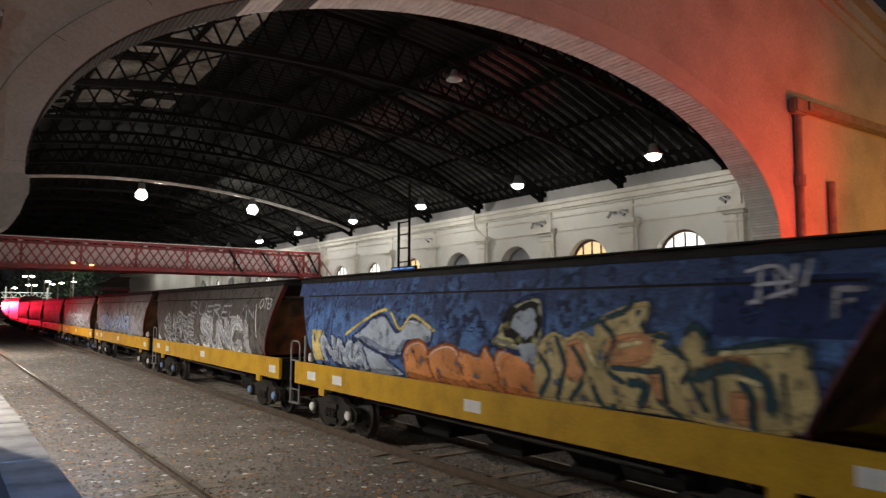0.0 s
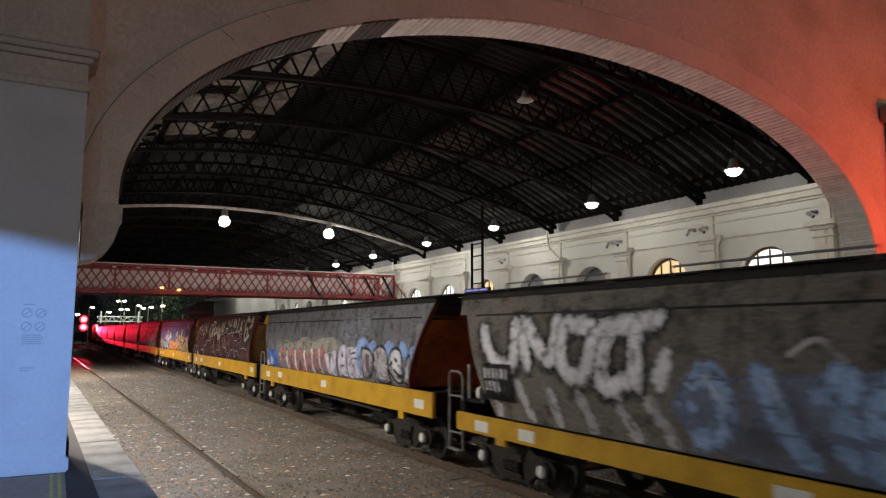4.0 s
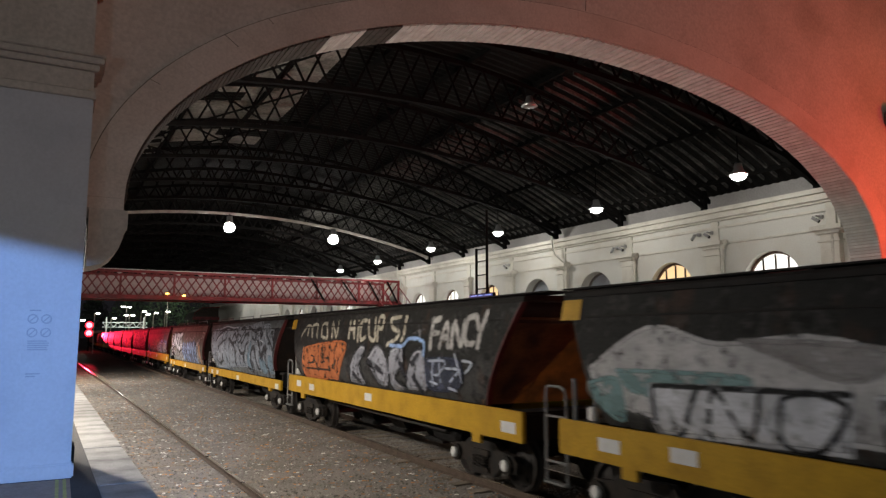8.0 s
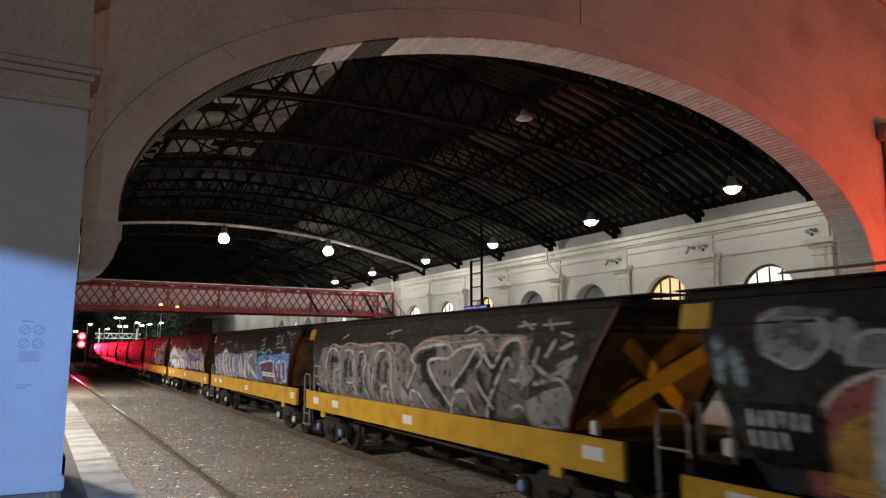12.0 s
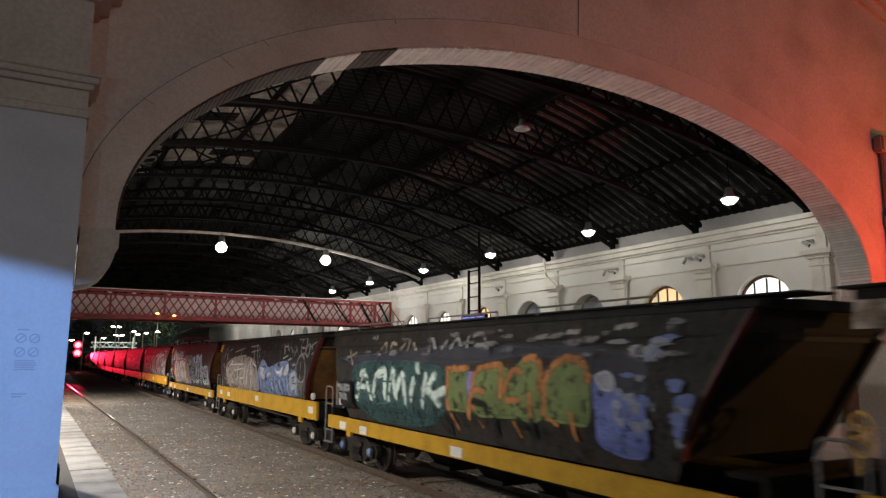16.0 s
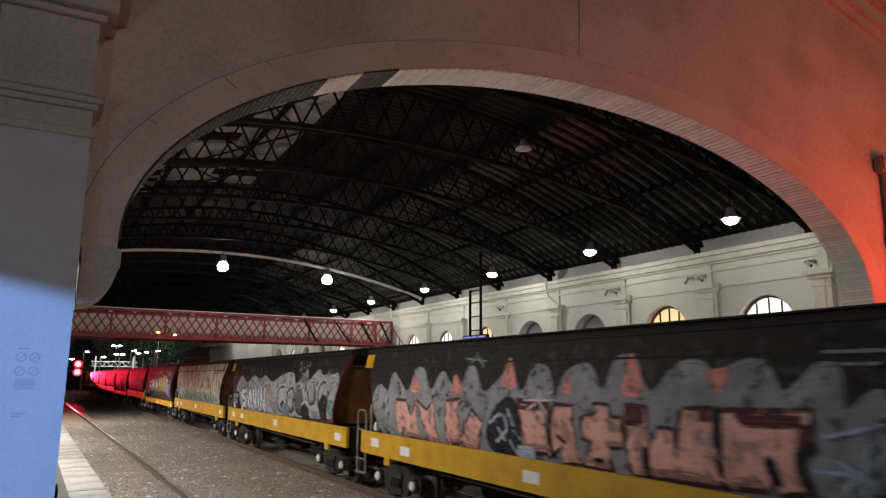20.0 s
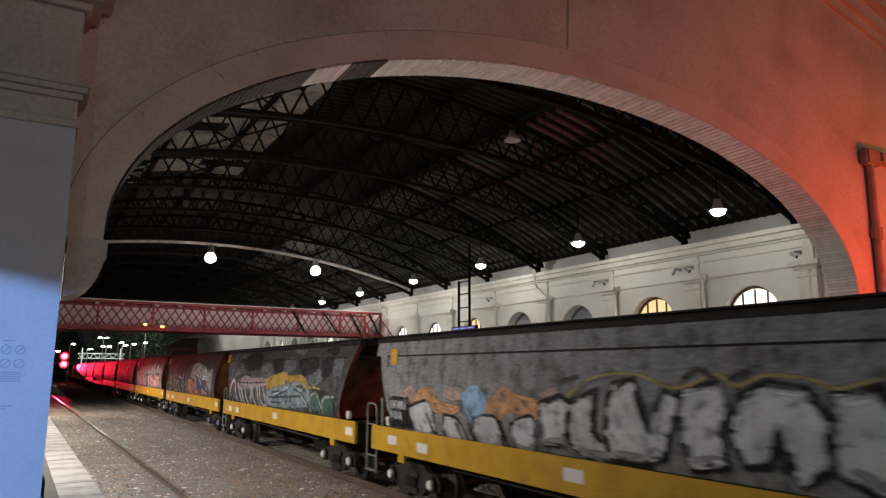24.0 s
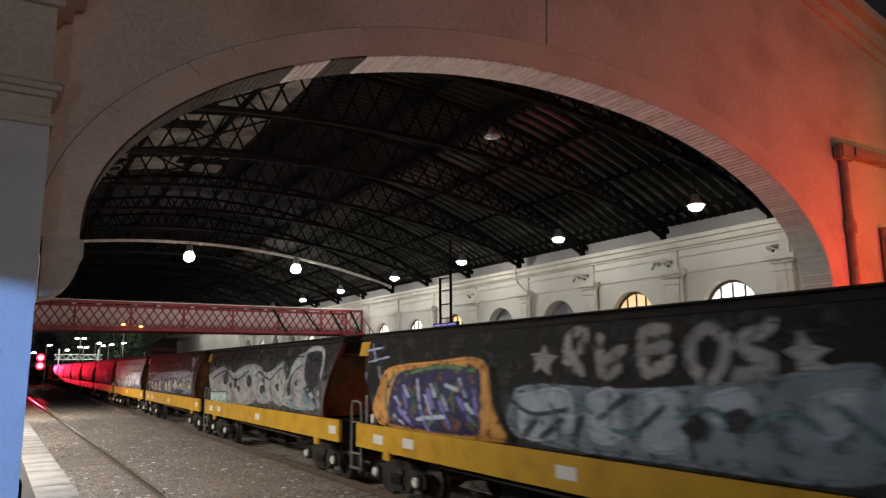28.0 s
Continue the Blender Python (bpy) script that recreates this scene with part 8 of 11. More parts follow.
    for q in ([(10.45, 1.54), (10.85, 1.32)], [(10.4, 1.12), (10.85, 1.2)], [(9.85, 1.54), (10.15, 1.56)], [(12.4, 1.52), (12.8, 1.64)], [(12.45, 1.64), (12.55, 1.44)], [(12.6, 1.3), (12.85, 1.4)], [(12.55, 1.08), (12.75, 1.2)], [(12.5, 0.92), (12.7, 0.96)], [(12.4, 0.74), (12.55, 0.8)],):
        add("line", (0.27, 0.26, 0.25), q, 0.055)
    add("patch", (0.14, 0.14, 0.11, 0.8), [(11.5, 0.44), (12.35, 0.44), (12.25, 0.16), (11.5, 0.12)])


WAGONS[9] = dict(label="dark grain hopper wagon with silver and pale blue graffiti", base=(0.018, 0.018, 0.017), low=(0.074, 0.074, 0.077), mid=0.4, rust=0.15, end=1, art=art_9)


def art_10(add):
    add("patch", (0.10, 0.105, 0.13, 0.55), [(0.72, 1.2), (6.35, 1.45), (8.74, 1.41), (10.36, 1.38), (11.43, 1.19), (11.4, 0.74), (10.54, 0.95), (9.24, 1.26), (6.41, 1.07), (2.62, 1.02)])
    add("patch", (0.045, 0.10, 0.095, 0.85), [(1.75, 1.01), (3.08, 1.13), (6.22, 1.01), (6.33, 0.34), (5.47, -0.09), (3.84, -0.19), (2.81, -0.18), (1.68, 0.16)])
    for q in ([(1.88, 0.22), (2.38, 0.94), (2.79, 0.29)], [(2.1, 0.5), (2.78, 0.53)], [(2.97, 0.36), (3.13, 0.8), (3.6, 0.91), (3.57, 0.35)], [(3.74, 0.29), (4.0, 0.94), (4.16, 0.39)], [(4.17, 0.46), (4.51, 0.87), (4.63, 0.28)], [(4.86, 0.38), (5.03, 0.79)], [(5.13, 1.08), (5.21, 0.94)], [(5.36, 0.3), (5.55, 0.88)], [(5.6, 0.58), (5.94, 0.91)], [(5.66, 0.61), (6.09, 0.35)], [(5.86, 0.49), (6.35, 0.62)],):
        add("line", (0.52, 0.62, 0.54), q, 0.17)
    for q in ([(1.64, 0.12), (2.25, 1.01), (2.54, 1.02), (2.93, 0.24)], [(3.66, 0.25), (3.92, 1.0)], [(4.66, 0.25), (4.93, 0.85)], [(5.28, 0.23), (5.49, 0.93)], [(3.11, 0.18), (3.79, 0.23), (3.9, -0.04)], [(5.67, 0.35), (5.38, -0.04)], [(4.85, 0.27), (4.8, -0.03)], [(4.07, 0.25), (4.14, 0.11)],):
        add("line", (0.05, 0.12, 0.115), q, 0.07)
    for q in ([(2.07, 0.34), (2.41, 0.82)], [(4.03, 0.86), (4.11, 0.52)], [(4.54, 0.78), (4.65, 0.42)], [(5.52, 0.78), (5.46, 0.46)], [(3.28, 0.77), (3.55, 0.81)],):
        add("line", (0.62, 0.70, 0.60), q, 0.05)
    add("plate", (0.15, 0.19, 0.07), [(6.47, 0.97), (7.19, 1.01), (7.11, 0.28), (6.44, 0.28)])
    add("patch", (0.15, 0.19, 0.07), [(7.34, 0.92), (7.79, 1.05), (8.19, 1.09), (8.58, 0.98), (8.79, 1.15), (9.07, 1.21), (9.32, 1.04), (9.28, 0.32), (8.44, 0.28), (7.28, 0.29)])
    add("patch", (0.15, 0.19, 0.07), [(9.37, 0.32), (9.45, 0.89), (9.69, 1.13), (10.04, 1.21), (10.32, 1.11), (10.43, 0.89), (10.37, 0.35), (9.88, 0.31)])
    add("plate", (0.22, 0.20, 0.40), [(7.2, 0.96), (7.34, 0.97), (7.31, 0.62), (7.19, 0.4)])
    for q in ([(6.42, 1.01), (7.19, 1.04)], [(6.47, 0.99), (6.44, 0.28)], [(7.36, 0.36), (7.42, 0.95), (8.01, 1.09), (8.25, 1.04), (8.24, 0.58)], [(8.34, 0.68), (8.57, 1.0), (8.83, 1.01)], [(8.88, 1.19), (9.14, 1.22), (9.33, 1.05), (9.3, 0.73)], [(9.39, 0.39), (9.47, 0.9), (9.7, 1.14), (10.04, 1.22), (10.33, 1.12), (10.43, 0.89)], [(7.15, 0.18), (7.36, 0.63), (7.72, 0.65)], [(9.02, 0.31), (9.07, 0.67)], [(8.42, 0.54), (8.75, 0.56)],):
        add("line", (0.40, 0.17, 0.06), q, 0.12)
    for q in ([(6.53, 0.2), (6.67, -0.11)], [(8.56, 0.22), (8.64, -0.01)], [(7.51, 0.16), (7.55, 0.04)], [(10.03, 0.45), (10.05, 0.08)], [(9.48, 0.35), (9.69, 0.25)],):
        add("line", (0.42, 0.17, 0.05), q, 0.07)
    for q in ([(7.38, 0.47), (7.77, 0.42), (7.78, 0.29)], [(6.32, 0.15), (6.37, -0.15)], [(8.02, 0.24), (7.93, -0.05)], [(9.07, 0.27), (9.01, 0.03)], [(8.7, 0.25), (8.86, 0.16)],):
        add("line", (0.02, 0.02, 0.018), q, 0.13)
    add("patch", (0.13, 0.16, 0.37), [(10.54, 0.89), (10.79, 0.98), (11.02, 0.77), (11.28, 0.68), (11.47, 0.71), (11.37, 0.02), (10.6, 0.04), (10.59, 0.42)])
    add("patch", (0.38, 0.39, 0.41, 0.8), [(10.58, 0.97), (10.81, 1.03), (10.94, 0.91), (10.88, 0.8), (10.68, 0.84)])
    add("patch", (0.34, 0.36, 0.42, 0.7), [(11.12, 0.72), (11.3, 0.76), (11.33, 0.66)])
    add("patch", (0.34, 0.36, 0.42, 0.7), [(10.95, 0.49), (11.1, 0.47), (11.04, 0.36)])
    add("patch", (0.34, 0.36, 0.42, 0.7), [(11.23, 0.42), (11.42, 0.4), (11.34, 0.26)])
    add("patch", (0.34, 0.36, 0.42, 0.7), [(10.93, 0.67), (11.04, 0.64), (11.0, 0.56)])
    for q in ([(3.31, 1.39), (3.53, 1.54), (3.59, 1.35)], [(3.84, 1.35), (3.85, 1.53), (4.08, 1.49)], [(4.31, 1.38), (4.53, 1.52)], [(4.71, 1.55), (4.7, 1.36)], [(4.91, 1.51), (5.07, 1.37)], [(1.32, 1.21), (1.93, 1.33)], [(1.45, 1.37), (1.74, 1.04)],):
        add("line", (0.22, 0.19, 0.14), q, 0.08)
    for q in ([(5.65, 1.34), (5.69, 1.59), (5.9, 1.4)], [(6.16, 1.39), (6.33, 1.54)], [(6.5, 1.39), (6.7, 1.56), (6.87, 1.44)], [(7.1, 1.58), (7.09, 1.41)], [(7.27, 1.6), (7.55, 1.65), (7.69, 1.53)], [(7.39, 1.43), (7.97, 1.45)], [(9.16, 1.52), (9.44, 1.55)], [(9.55, 1.53), (9.79, 1.56)], [(9.91, 1.58), (10.16, 1.59)], [(10.94, 1.62), (11.28, 1.64)], [(10.35, 1.46), (10.57, 1.48)],):
        add("line", (0.25, 0.24, 0.22), q, 0.08)
    for q in ([(0.65, 0.51), (1.41, 0.57)], [(0.74, 0.36), (1.35, 0.4)], [(0.82, 0.19), (1.32, 0.21)],):
        add("line", (0.34, 0.34, 0.33), q, 0.04)
    rng = random.Random(10)
    for k in range(26):
        u, v = rng.uniform(10.9, 12.2), rng.uniform(0.0, 1.5)
        add("blob", rng.choice(((0.30, 0.33, 0.40, 0.7), (0.15, 0.19, 0.38, 0.8), (0.40, 0.41, 0.42, 0.6))), [(u, v, rng.uniform(0.06, 0.20), rng.uniform(0.03, 0.10))])
    for k in range(30):
        add("blob", (0.20, 0.19, 0.18, 0.6), [(rng.uniform(2.5, 12.0), rng.uniform(1.25, 1.7), rng.uniform(0.05, 0.25), rng.uniform(0.015, 0.05))])
    add("panel", BLACK, 0.98, 1.85, 0.05, 0.66)


WAGONS[10] = dict(deep=1, tag=0, label="dark grain hopper wagon with mint letters and olive sprayed blocks", base=(0.03, 0.028, 0.025), low=(0.045, 0.043, 0.041), mid=0.5, rust=0.2, art=art_10)


def art_11(add):
    add("box", (0.08, 0.085, 0.095), 0.95, 1.5, 0.08, 0.58)
    add("line", GREY, [(1.05, 0.45), (1.4, 0.45)], 0.04)
    add("line", GREY, [(1.05, 0.32), (1.4, 0.32)], 0.05)
    add("line", GREY, [(1.05, 0.2), (1.35, 0.2)], 0.04)
    add("swirl", (0.10, 0.14, 0.13), 1.6, 11.6, 0.05, 0.5, 0.028, 22)
    add("swirl", (0.16, 0.13, 0.11), 1.6, 11.6, 0.1, 0.6, 0.022, 16)
    add("blob", (0.13, 0.05, 0.025), [(8.0, 0.78, 0.14, 0.10), (8.45, 0.78, 0.14, 0.10), (9.6, 1.05, 0.2, 0.1), (7.0, 1.1, 0.1, 0.08)])
    for k in range(70):
        add("blob", (0.36, 0.22, 0.14), [(1.4 + (k * 7.31) % 10.2, 0.62 + (k * 3.17) % 0.75, 0.02 + 0.008 * (k % 5), 0.03 + 0.02 * (k % 4))])


WAGONS[11] = dict(label="rust-blotched pale grain hopper wagon with faded green scribble", base=(0.60, 0.51, 0.44), low=(0.37, 0.55, 0.47), mid=0.26, rust=0.72, tag=0, scale=1.3, art=art_11)


def art_12(add):
    add("patch", (0.26, 0.26, 0.25), [(1.35, 0.84), (1.9, 1.24), (2.9, 0.98), (3.65, 1.24), (4.7, 1.12), (5.35, 1.24), (6.25, 1.04), (7.25, 1.24), (8.05, 1.34), (8.6, 1.26), (8.9, 1.0), (9.5, 1.24), (9.8, 1.4), (10.1, 1.1), (10.55, 1.32), (10.9, 1.4), (11.2, 1.24), (11.65, 1.32), (11.8, 1.24), (12.35, 1.3), (12.45, 1.12), (12.35, 0.3), (10.8, 0.12), (7.15, 0.04), (1.4, 0.0)])
    for q in ([(5.55, 0.92), (6.15, 0.94), (6.3, 0.44), (5.7, 0.22)], [(1.75, 1.2), (2.65, 0.88), (2.05, 0.74)], [(4.45, 1.14), (5.15, 1.12), (5.0, 0.92)],):
        add("patch", (0.36, 0.28, 0.25, 0.7), q)
    for q in ([(2.9, 0.74), (2.2, 0.6), (2.7, 0.32), (1.8, 0.0)], [(3.05, 0.08), (3.5, 0.72), (3.6, 0.08)], [(3.95, 0.72), (4.1, 0.16), (4.35, 0.74)], [(4.6, 0.8), (4.6, 0.08)], [(4.85, 0.12), (5.0, 0.8), (5.25, 0.08), (5.5, 0.82)],):
        add("line", (0.02, 0.02, 0.02), q, 0.28)
    for q in ([(2.9, 0.74), (2.2, 0.6), (2.7, 0.32), (1.8, 0.0)], [(3.05, 0.08), (3.5, 0.72), (3.6, 0.08)], [(3.95, 0.72), (4.1, 0.16), (4.35, 0.74)], [(4.6, 0.8), (4.6, 0.08)], [(4.85, 0.12), (5.0, 0.8), (5.25, 0.08), (5.5, 0.82)],):
        add("line", (0.47, 0.5, 0.53), q, 0.19)
    add("shape", (0.29, 0.28, 0.27), (0.045, 0.045, 0.045), [(7.0, 0.6), (7.3, 0.88), (7.95, 0.88), (8.1, 0.56), (7.7, 0.2), (7.05, 0.18)], 0.08)
    add("shape", (0.09, 0.09, 0.1), (0.045, 0.045, 0.045), [(8.9, 0.6), (9.05, 0.92), (9.5, 0.94), (9.7, 0.64), (9.45, 0.18), (8.95, 0.2)], 0.08)
    add("shape", (0.27, 0.25, 0.24), (0.045, 0.045, 0.045), [(10.1, 0.8), (10.35, 1.04), (10.65, 0.96), (10.75, 0.56), (10.25, 0.48)], 0.08)
    add("shape", (0.29, 0.265, 0.26), (0.045, 0.045, 0.045), [(11.0, 0.78), (11.2, 1.04), (11.6, 1.06), (11.75, 0.76), (11.6, 0.4), (11.05, 0.4)], 0.08)
    add("shape", (0.24, 0.25, 0.25), (0.045, 0.045, 0.045), [(8.15, 0.76), (8.6, 0.88), (8.8, 0.6), (8.55, 0.2), (8.15, 0.24)], 0.08)
    for q in ([(11.1, 0.52), (11.4, 0.72), (11.65, 0.64), (11.5, 0.14), (11.1, 0.16)], [(9.6, 0.34), (9.85, 0.44), (10.1, 0.32), (9.9, 0.0), (9.35, 0.02)], [(7.35, 0.36), (7.7, 0.48), (7.75, 0.24)],):
        add("patch", (0.018, 0.018, 0.018), q)
    for q in ([(6.8, 0.48), (7.0, 0.82), (7.65, 1.0), (8.1, 0.8)], [(8.85, 0.76), (9.15, 1.02), (9.65, 0.88), (9.75, 0.58)], [(10.05, 0.8), (10.25, 1.0), (10.6, 1.04)], [(10.95, 0.84), (11.2, 1.12), (11.6, 1.12), (11.8, 0.88)], [(8.2, 1.14), (8.6, 1.24), (8.8, 1.0)], [(11.9, 1.12), (12.3, 1.08), (12.2, 0.8), (11.95, 0.64)], [(9.6, 0.44), (9.9, 0.52), (10.2, 0.36)], [(12.0, 1.26), (12.35, 1.24)], [(10.45, 1.14), (10.8, 1.32), (11.15, 1.24)],):
        add("line", (0.38, 0.375, 0.36), q, 0.06)
    for q in ([(7.6, 0.36), (8.2, 0.32), (7.9, 0.04), (7.5, 0.08)], [(10.3, 0.26), (10.85, 0.24), (10.7, 0.1)], [(11.8, 0.6), (12.35, 0.56), (12.3, 0.28), (11.8, 0.28)], [(6.05, 0.46), (6.75, 0.32), (6.5, 0.1)], [(9.4, 1.1), (9.7, 1.26), (9.85, 1.04)],):
        add("patch", (0.155, 0.22, 0.21, 0.75), q)
    for q in ([(1.85, 1.52), (2.35, 1.6)], [(3.0, 1.4), (3.05, 1.6), (3.4, 1.36)], [(3.55, 1.58), (3.65, 1.28), (3.95, 1.34)], [(4.05, 1.56), (4.4, 1.34)], [(4.55, 1.56), (4.8, 1.28)], [(3.15, 1.48), (3.45, 1.48)],):
        add("line", (0.13, 0.14, 0.12), q, 0.045)
    for q in ([(9.0, 1.56), (9.2, 1.64), (9.3, 1.32)], [(9.1, 1.42), (9.25, 1.44)], [(9.45, 1.62), (9.45, 1.32), (9.65, 1.32)], [(9.5, 1.48), (9.6, 1.48)], [(9.7, 1.62), (9.8, 1.36)], [(9.85, 1.52), (10.05, 1.56)], [(9.95, 1.68), (10.0, 1.4)],):
        add("line", (0.28, 0.29, 0.26), q, 0.045)
    add("panel", BLACK, 0.98, 1.85, 0.05, 0.66)


WAGONS[12] = dict(label="dark grain hopper wagon with white bubble letters under grey puffs", base=(0.018, 0.017, 0.017), low=(0.074, 0.074, 0.071), mid=0.4, rust=0.1, end=1, art=art_12)


def art_13(add):
    add("patch", (0.205, 0.205, 0.21), [(0.5, 0.48), (0.95, 1.04), (1.5, 0.92), (1.7, 1.32), (2.45, 0.92), (2.7, 1.36), (3.1, 1.36), (3.5, 0.96), (3.9, 1.32), (4.5, 0.96), (4.95, 1.42), (5.4, 0.98), (5.75, 1.1), (6.15, 1.32), (6.55, 1.0), (6.85, 1.4), (7.2, 1.32), (7.4, 0.92), (7.65, 1.3), (8.1, 1.4), (8.45, 1.04), (8.65, 1.46), (9.0, 1.48), (9.3, 1.04), (9.7, 1.36), (10.05, 1.42), (10.35, 1.2), (10.5, 1.36), (10.9, 1.4), (11.15, 1.08), (11.55, 1.36), (11.75, 1.28), (11.8, 0.92), (12.15, 1.1), (12.15, 0.26), (9.65, -0.04), (0.75, -0.04)])
    for q in ([(6.0, 1.1), (6.05, 1.4), (6.15, 1.52), (6.35, 1.1)], [(8.8, 1.04), (8.9, 1.36), (8.95, 1.52), (9.15, 1.04)], [(10.2, 1.28), (10.45, 1.32), (10.35, 1.08)], [(4.35, 0.92), (4.4, 1.26), (4.65, 1.0)], [(2.65, 0.96), (2.75, 1.2), (3.0, 0.96)], [(7.6, 1.04), (7.65, 1.26), (7.75, 1.04)],):
        add("patch", (0.5, 0.2, 0.16), q)
    add("block", (0.56, 0.29, 0.235), (0.05, 0.02, 0.02), [(1.95, 0.76), (2.4, 0.76), (2.65, 0.44), (2.9, 0.82), (2.85, 0.0), (2.25, 0.0), (2.3, 0.24), (1.9, -0.02)], 0.06)
    add("block", (0.56, 0.29, 0.235), (0.05, 0.02, 0.02), [(2.95, 0.76), (3.35, 0.6), (3.65, 0.78), (3.65, 0.0), (3.25, -0.1), (3.2, 0.24)], 0.06)
    add("block", (0.56, 0.29, 0.235), (0.05, 0.02, 0.02), [(4.15, 0.8), (4.75, 0.86), (4.5, 0.64), (4.6, 0.38), (4.7, 0.12), (4.0, -0.04)], 0.06)
    add("block", (0.56, 0.29, 0.235), (0.05, 0.02, 0.02), [(5.05, 0.68), (5.4, 0.48), (5.05, -0.06), (4.5, 0.0)], 0.06)
    add("block", (0.56, 0.29, 0.235), (0.05, 0.02, 0.02), [(6.45, 0.88), (7.25, 0.84), (7.15, 0.52), (7.2, 0.12), (6.55, 0.08)], 0.06)
    add("block", (0.56, 0.29, 0.235), (0.05, 0.02, 0.02), [(7.4, 0.84), (7.8, 0.84), (7.85, 0.04), (7.45, 0.0), (7.5, 0.24), (7.1, 0.04)], 0.06)
    add("block", (0.56, 0.29, 0.235), (0.05, 0.02, 0.02), [(8.0, 0.68), (8.3, 0.76), (8.25, 0.88), (8.55, 0.88), (8.6, 0.72), (8.8, 0.72), (8.8, 0.34), (8.55, 0.32), (8.45, 0.0), (7.95, 0.02), (8.15, 0.36), (8.0, 0.4)], 0.06)
    add("block", (0.56, 0.29, 0.235), (0.05, 0.02, 0.02), [(8.9, 0.88), (9.25, 0.88), (9.25, 0.36), (9.45, 0.64), (9.65, 0.64), (9.7, 0.4), (9.85, 0.88), (10.25, 0.9), (10.3, 0.04), (8.85, 0.0)], 0.06)
    add("block", (0.56, 0.29, 0.235), (0.05, 0.02, 0.02), [(10.35, 0.88), (11.45, 0.92), (11.45, 0.6), (11.25, 0.48), (11.3, 0.12), (11.0, 0.06), (10.95, 0.2), (10.8, 0.08), (10.3, 0.04)], 0.06)
    for q in ([(6.5, 0.86), (7.2, 0.84), (7.2, 0.76), (6.5, 0.76)], [(8.9, 0.88), (9.2, 0.88), (9.2, 0.68), (8.9, 0.64)], [(10.6, 0.84), (11.35, 0.84), (11.35, 0.76), (10.65, 0.74)], [(10.1, 0.84), (10.2, 0.86), (10.2, 0.76), (10.1, 0.76)], [(11.35, 0.76), (11.45, 0.76), (11.4, 0.58), (11.3, 0.52)],):
        add("plate", (0.11, 0.03, 0.028), q)
    add("line", (0.015, 0.012, 0.012), [(9.2, 0.36), (9.15, 0.06)], 0.11)
    add("line", (0.015, 0.012, 0.012), [(10.35, 0.88), (10.3, 0.04)], 0.1)
    add("line", (0.015, 0.012, 0.012), [(10.95, 0.38), (11.0, 0.2)], 0.14)
    add("line", (0.015, 0.012, 0.012), [(7.45, 0.4), (7.6, 0.32)], 0.06)
    add("line", (0.015, 0.012, 0.012), [(8.2, 0.14), (8.35, 0.14)], 0.07)
    add("line", (0.015, 0.012, 0.012), [(11.45, 0.56), (11.3, 0.42), (11.35, 0.12)], 0.1)
    add("line", (0.015, 0.012, 0.012), [(9.8, 0.84), (9.7, 0.42)], 0.06)
    add("line", (0.015, 0.012, 0.012), [(7.3, 0.8), (7.25, 0.1)], 0.07)
    add("patch", (0.02, 0.02, 0.025), [(5.5, 0.28), (5.8, 0.68), (6.25, 0.9), (6.55, 0.52), (6.25, 0.0), (5.6, 0.04)])
    for q in ([(5.65, 0.48), (6.0, 0.64), (6.15, 0.42), (5.8, 0.2)], [(6.2, 0.72), (6.35, 0.48)], [(6.2, 0.24), (6.3, 0.04)], [(5.9, 0.42), (6.05, 0.24)], [(6.35, 0.4), (6.5, 0.28)],):
        add("line", (0.32, 0.38, 0.44), q, 0.06)
    add("patch", (0.33, 0.4, 0.46), [(6.4, 0.16), (6.8, 0.16), (6.7, 0.04), (6.35, 0.02)])
    for q in ([(6.7, 0.72), (7.35, 1.02)], [(6.9, 1.0), (7.25, 0.7)], [(6.65, 0.88), (7.45, 0.9)], [(7.05, 1.12), (7.1, 0.64)],):
        add("line", (0.5, 0.49, 0.47), q, 0.03)
    for q in ([(11.65, 0.5), (12.2, 0.2)], [(11.7, 0.2), (12.2, 0.6)], [(12.0, 0.64), (11.9, 0.18)], [(11.6, 0.68), (12.15, 0.82)], [(11.45, 0.36), (11.8, 0.36)],):
        add("line", (0.24, 0.3, 0.38), q, 0.05)
    for q in ([(4.75, 1.56), (5.45, 1.5)], [(4.9, 1.4), (5.15, 1.66)], [(5.15, 1.6), (5.4, 1.4)],):
        add("line", (0.14, 0.18, 0.16), q, 0.04)
    for q in ([(0.5, 0.44), (1.2, 0.52)], [(0.5, 0.22), (1.15, 0.26)], [(11.6, 1.48), (12.25, 1.48)], [(11.5, 1.36), (12.15, 1.36)],):
        add("line", (0.15, 0.15, 0.155), q, 0.04)


WAGONS[13] = dict(label="dark grain hopper wagon with salmon letters on grey clouds", base=(0.018, 0.017, 0.017), low=(0.056, 0.056, 0.056), mid=0.3, rust=0.05, end=1, art=art_13)


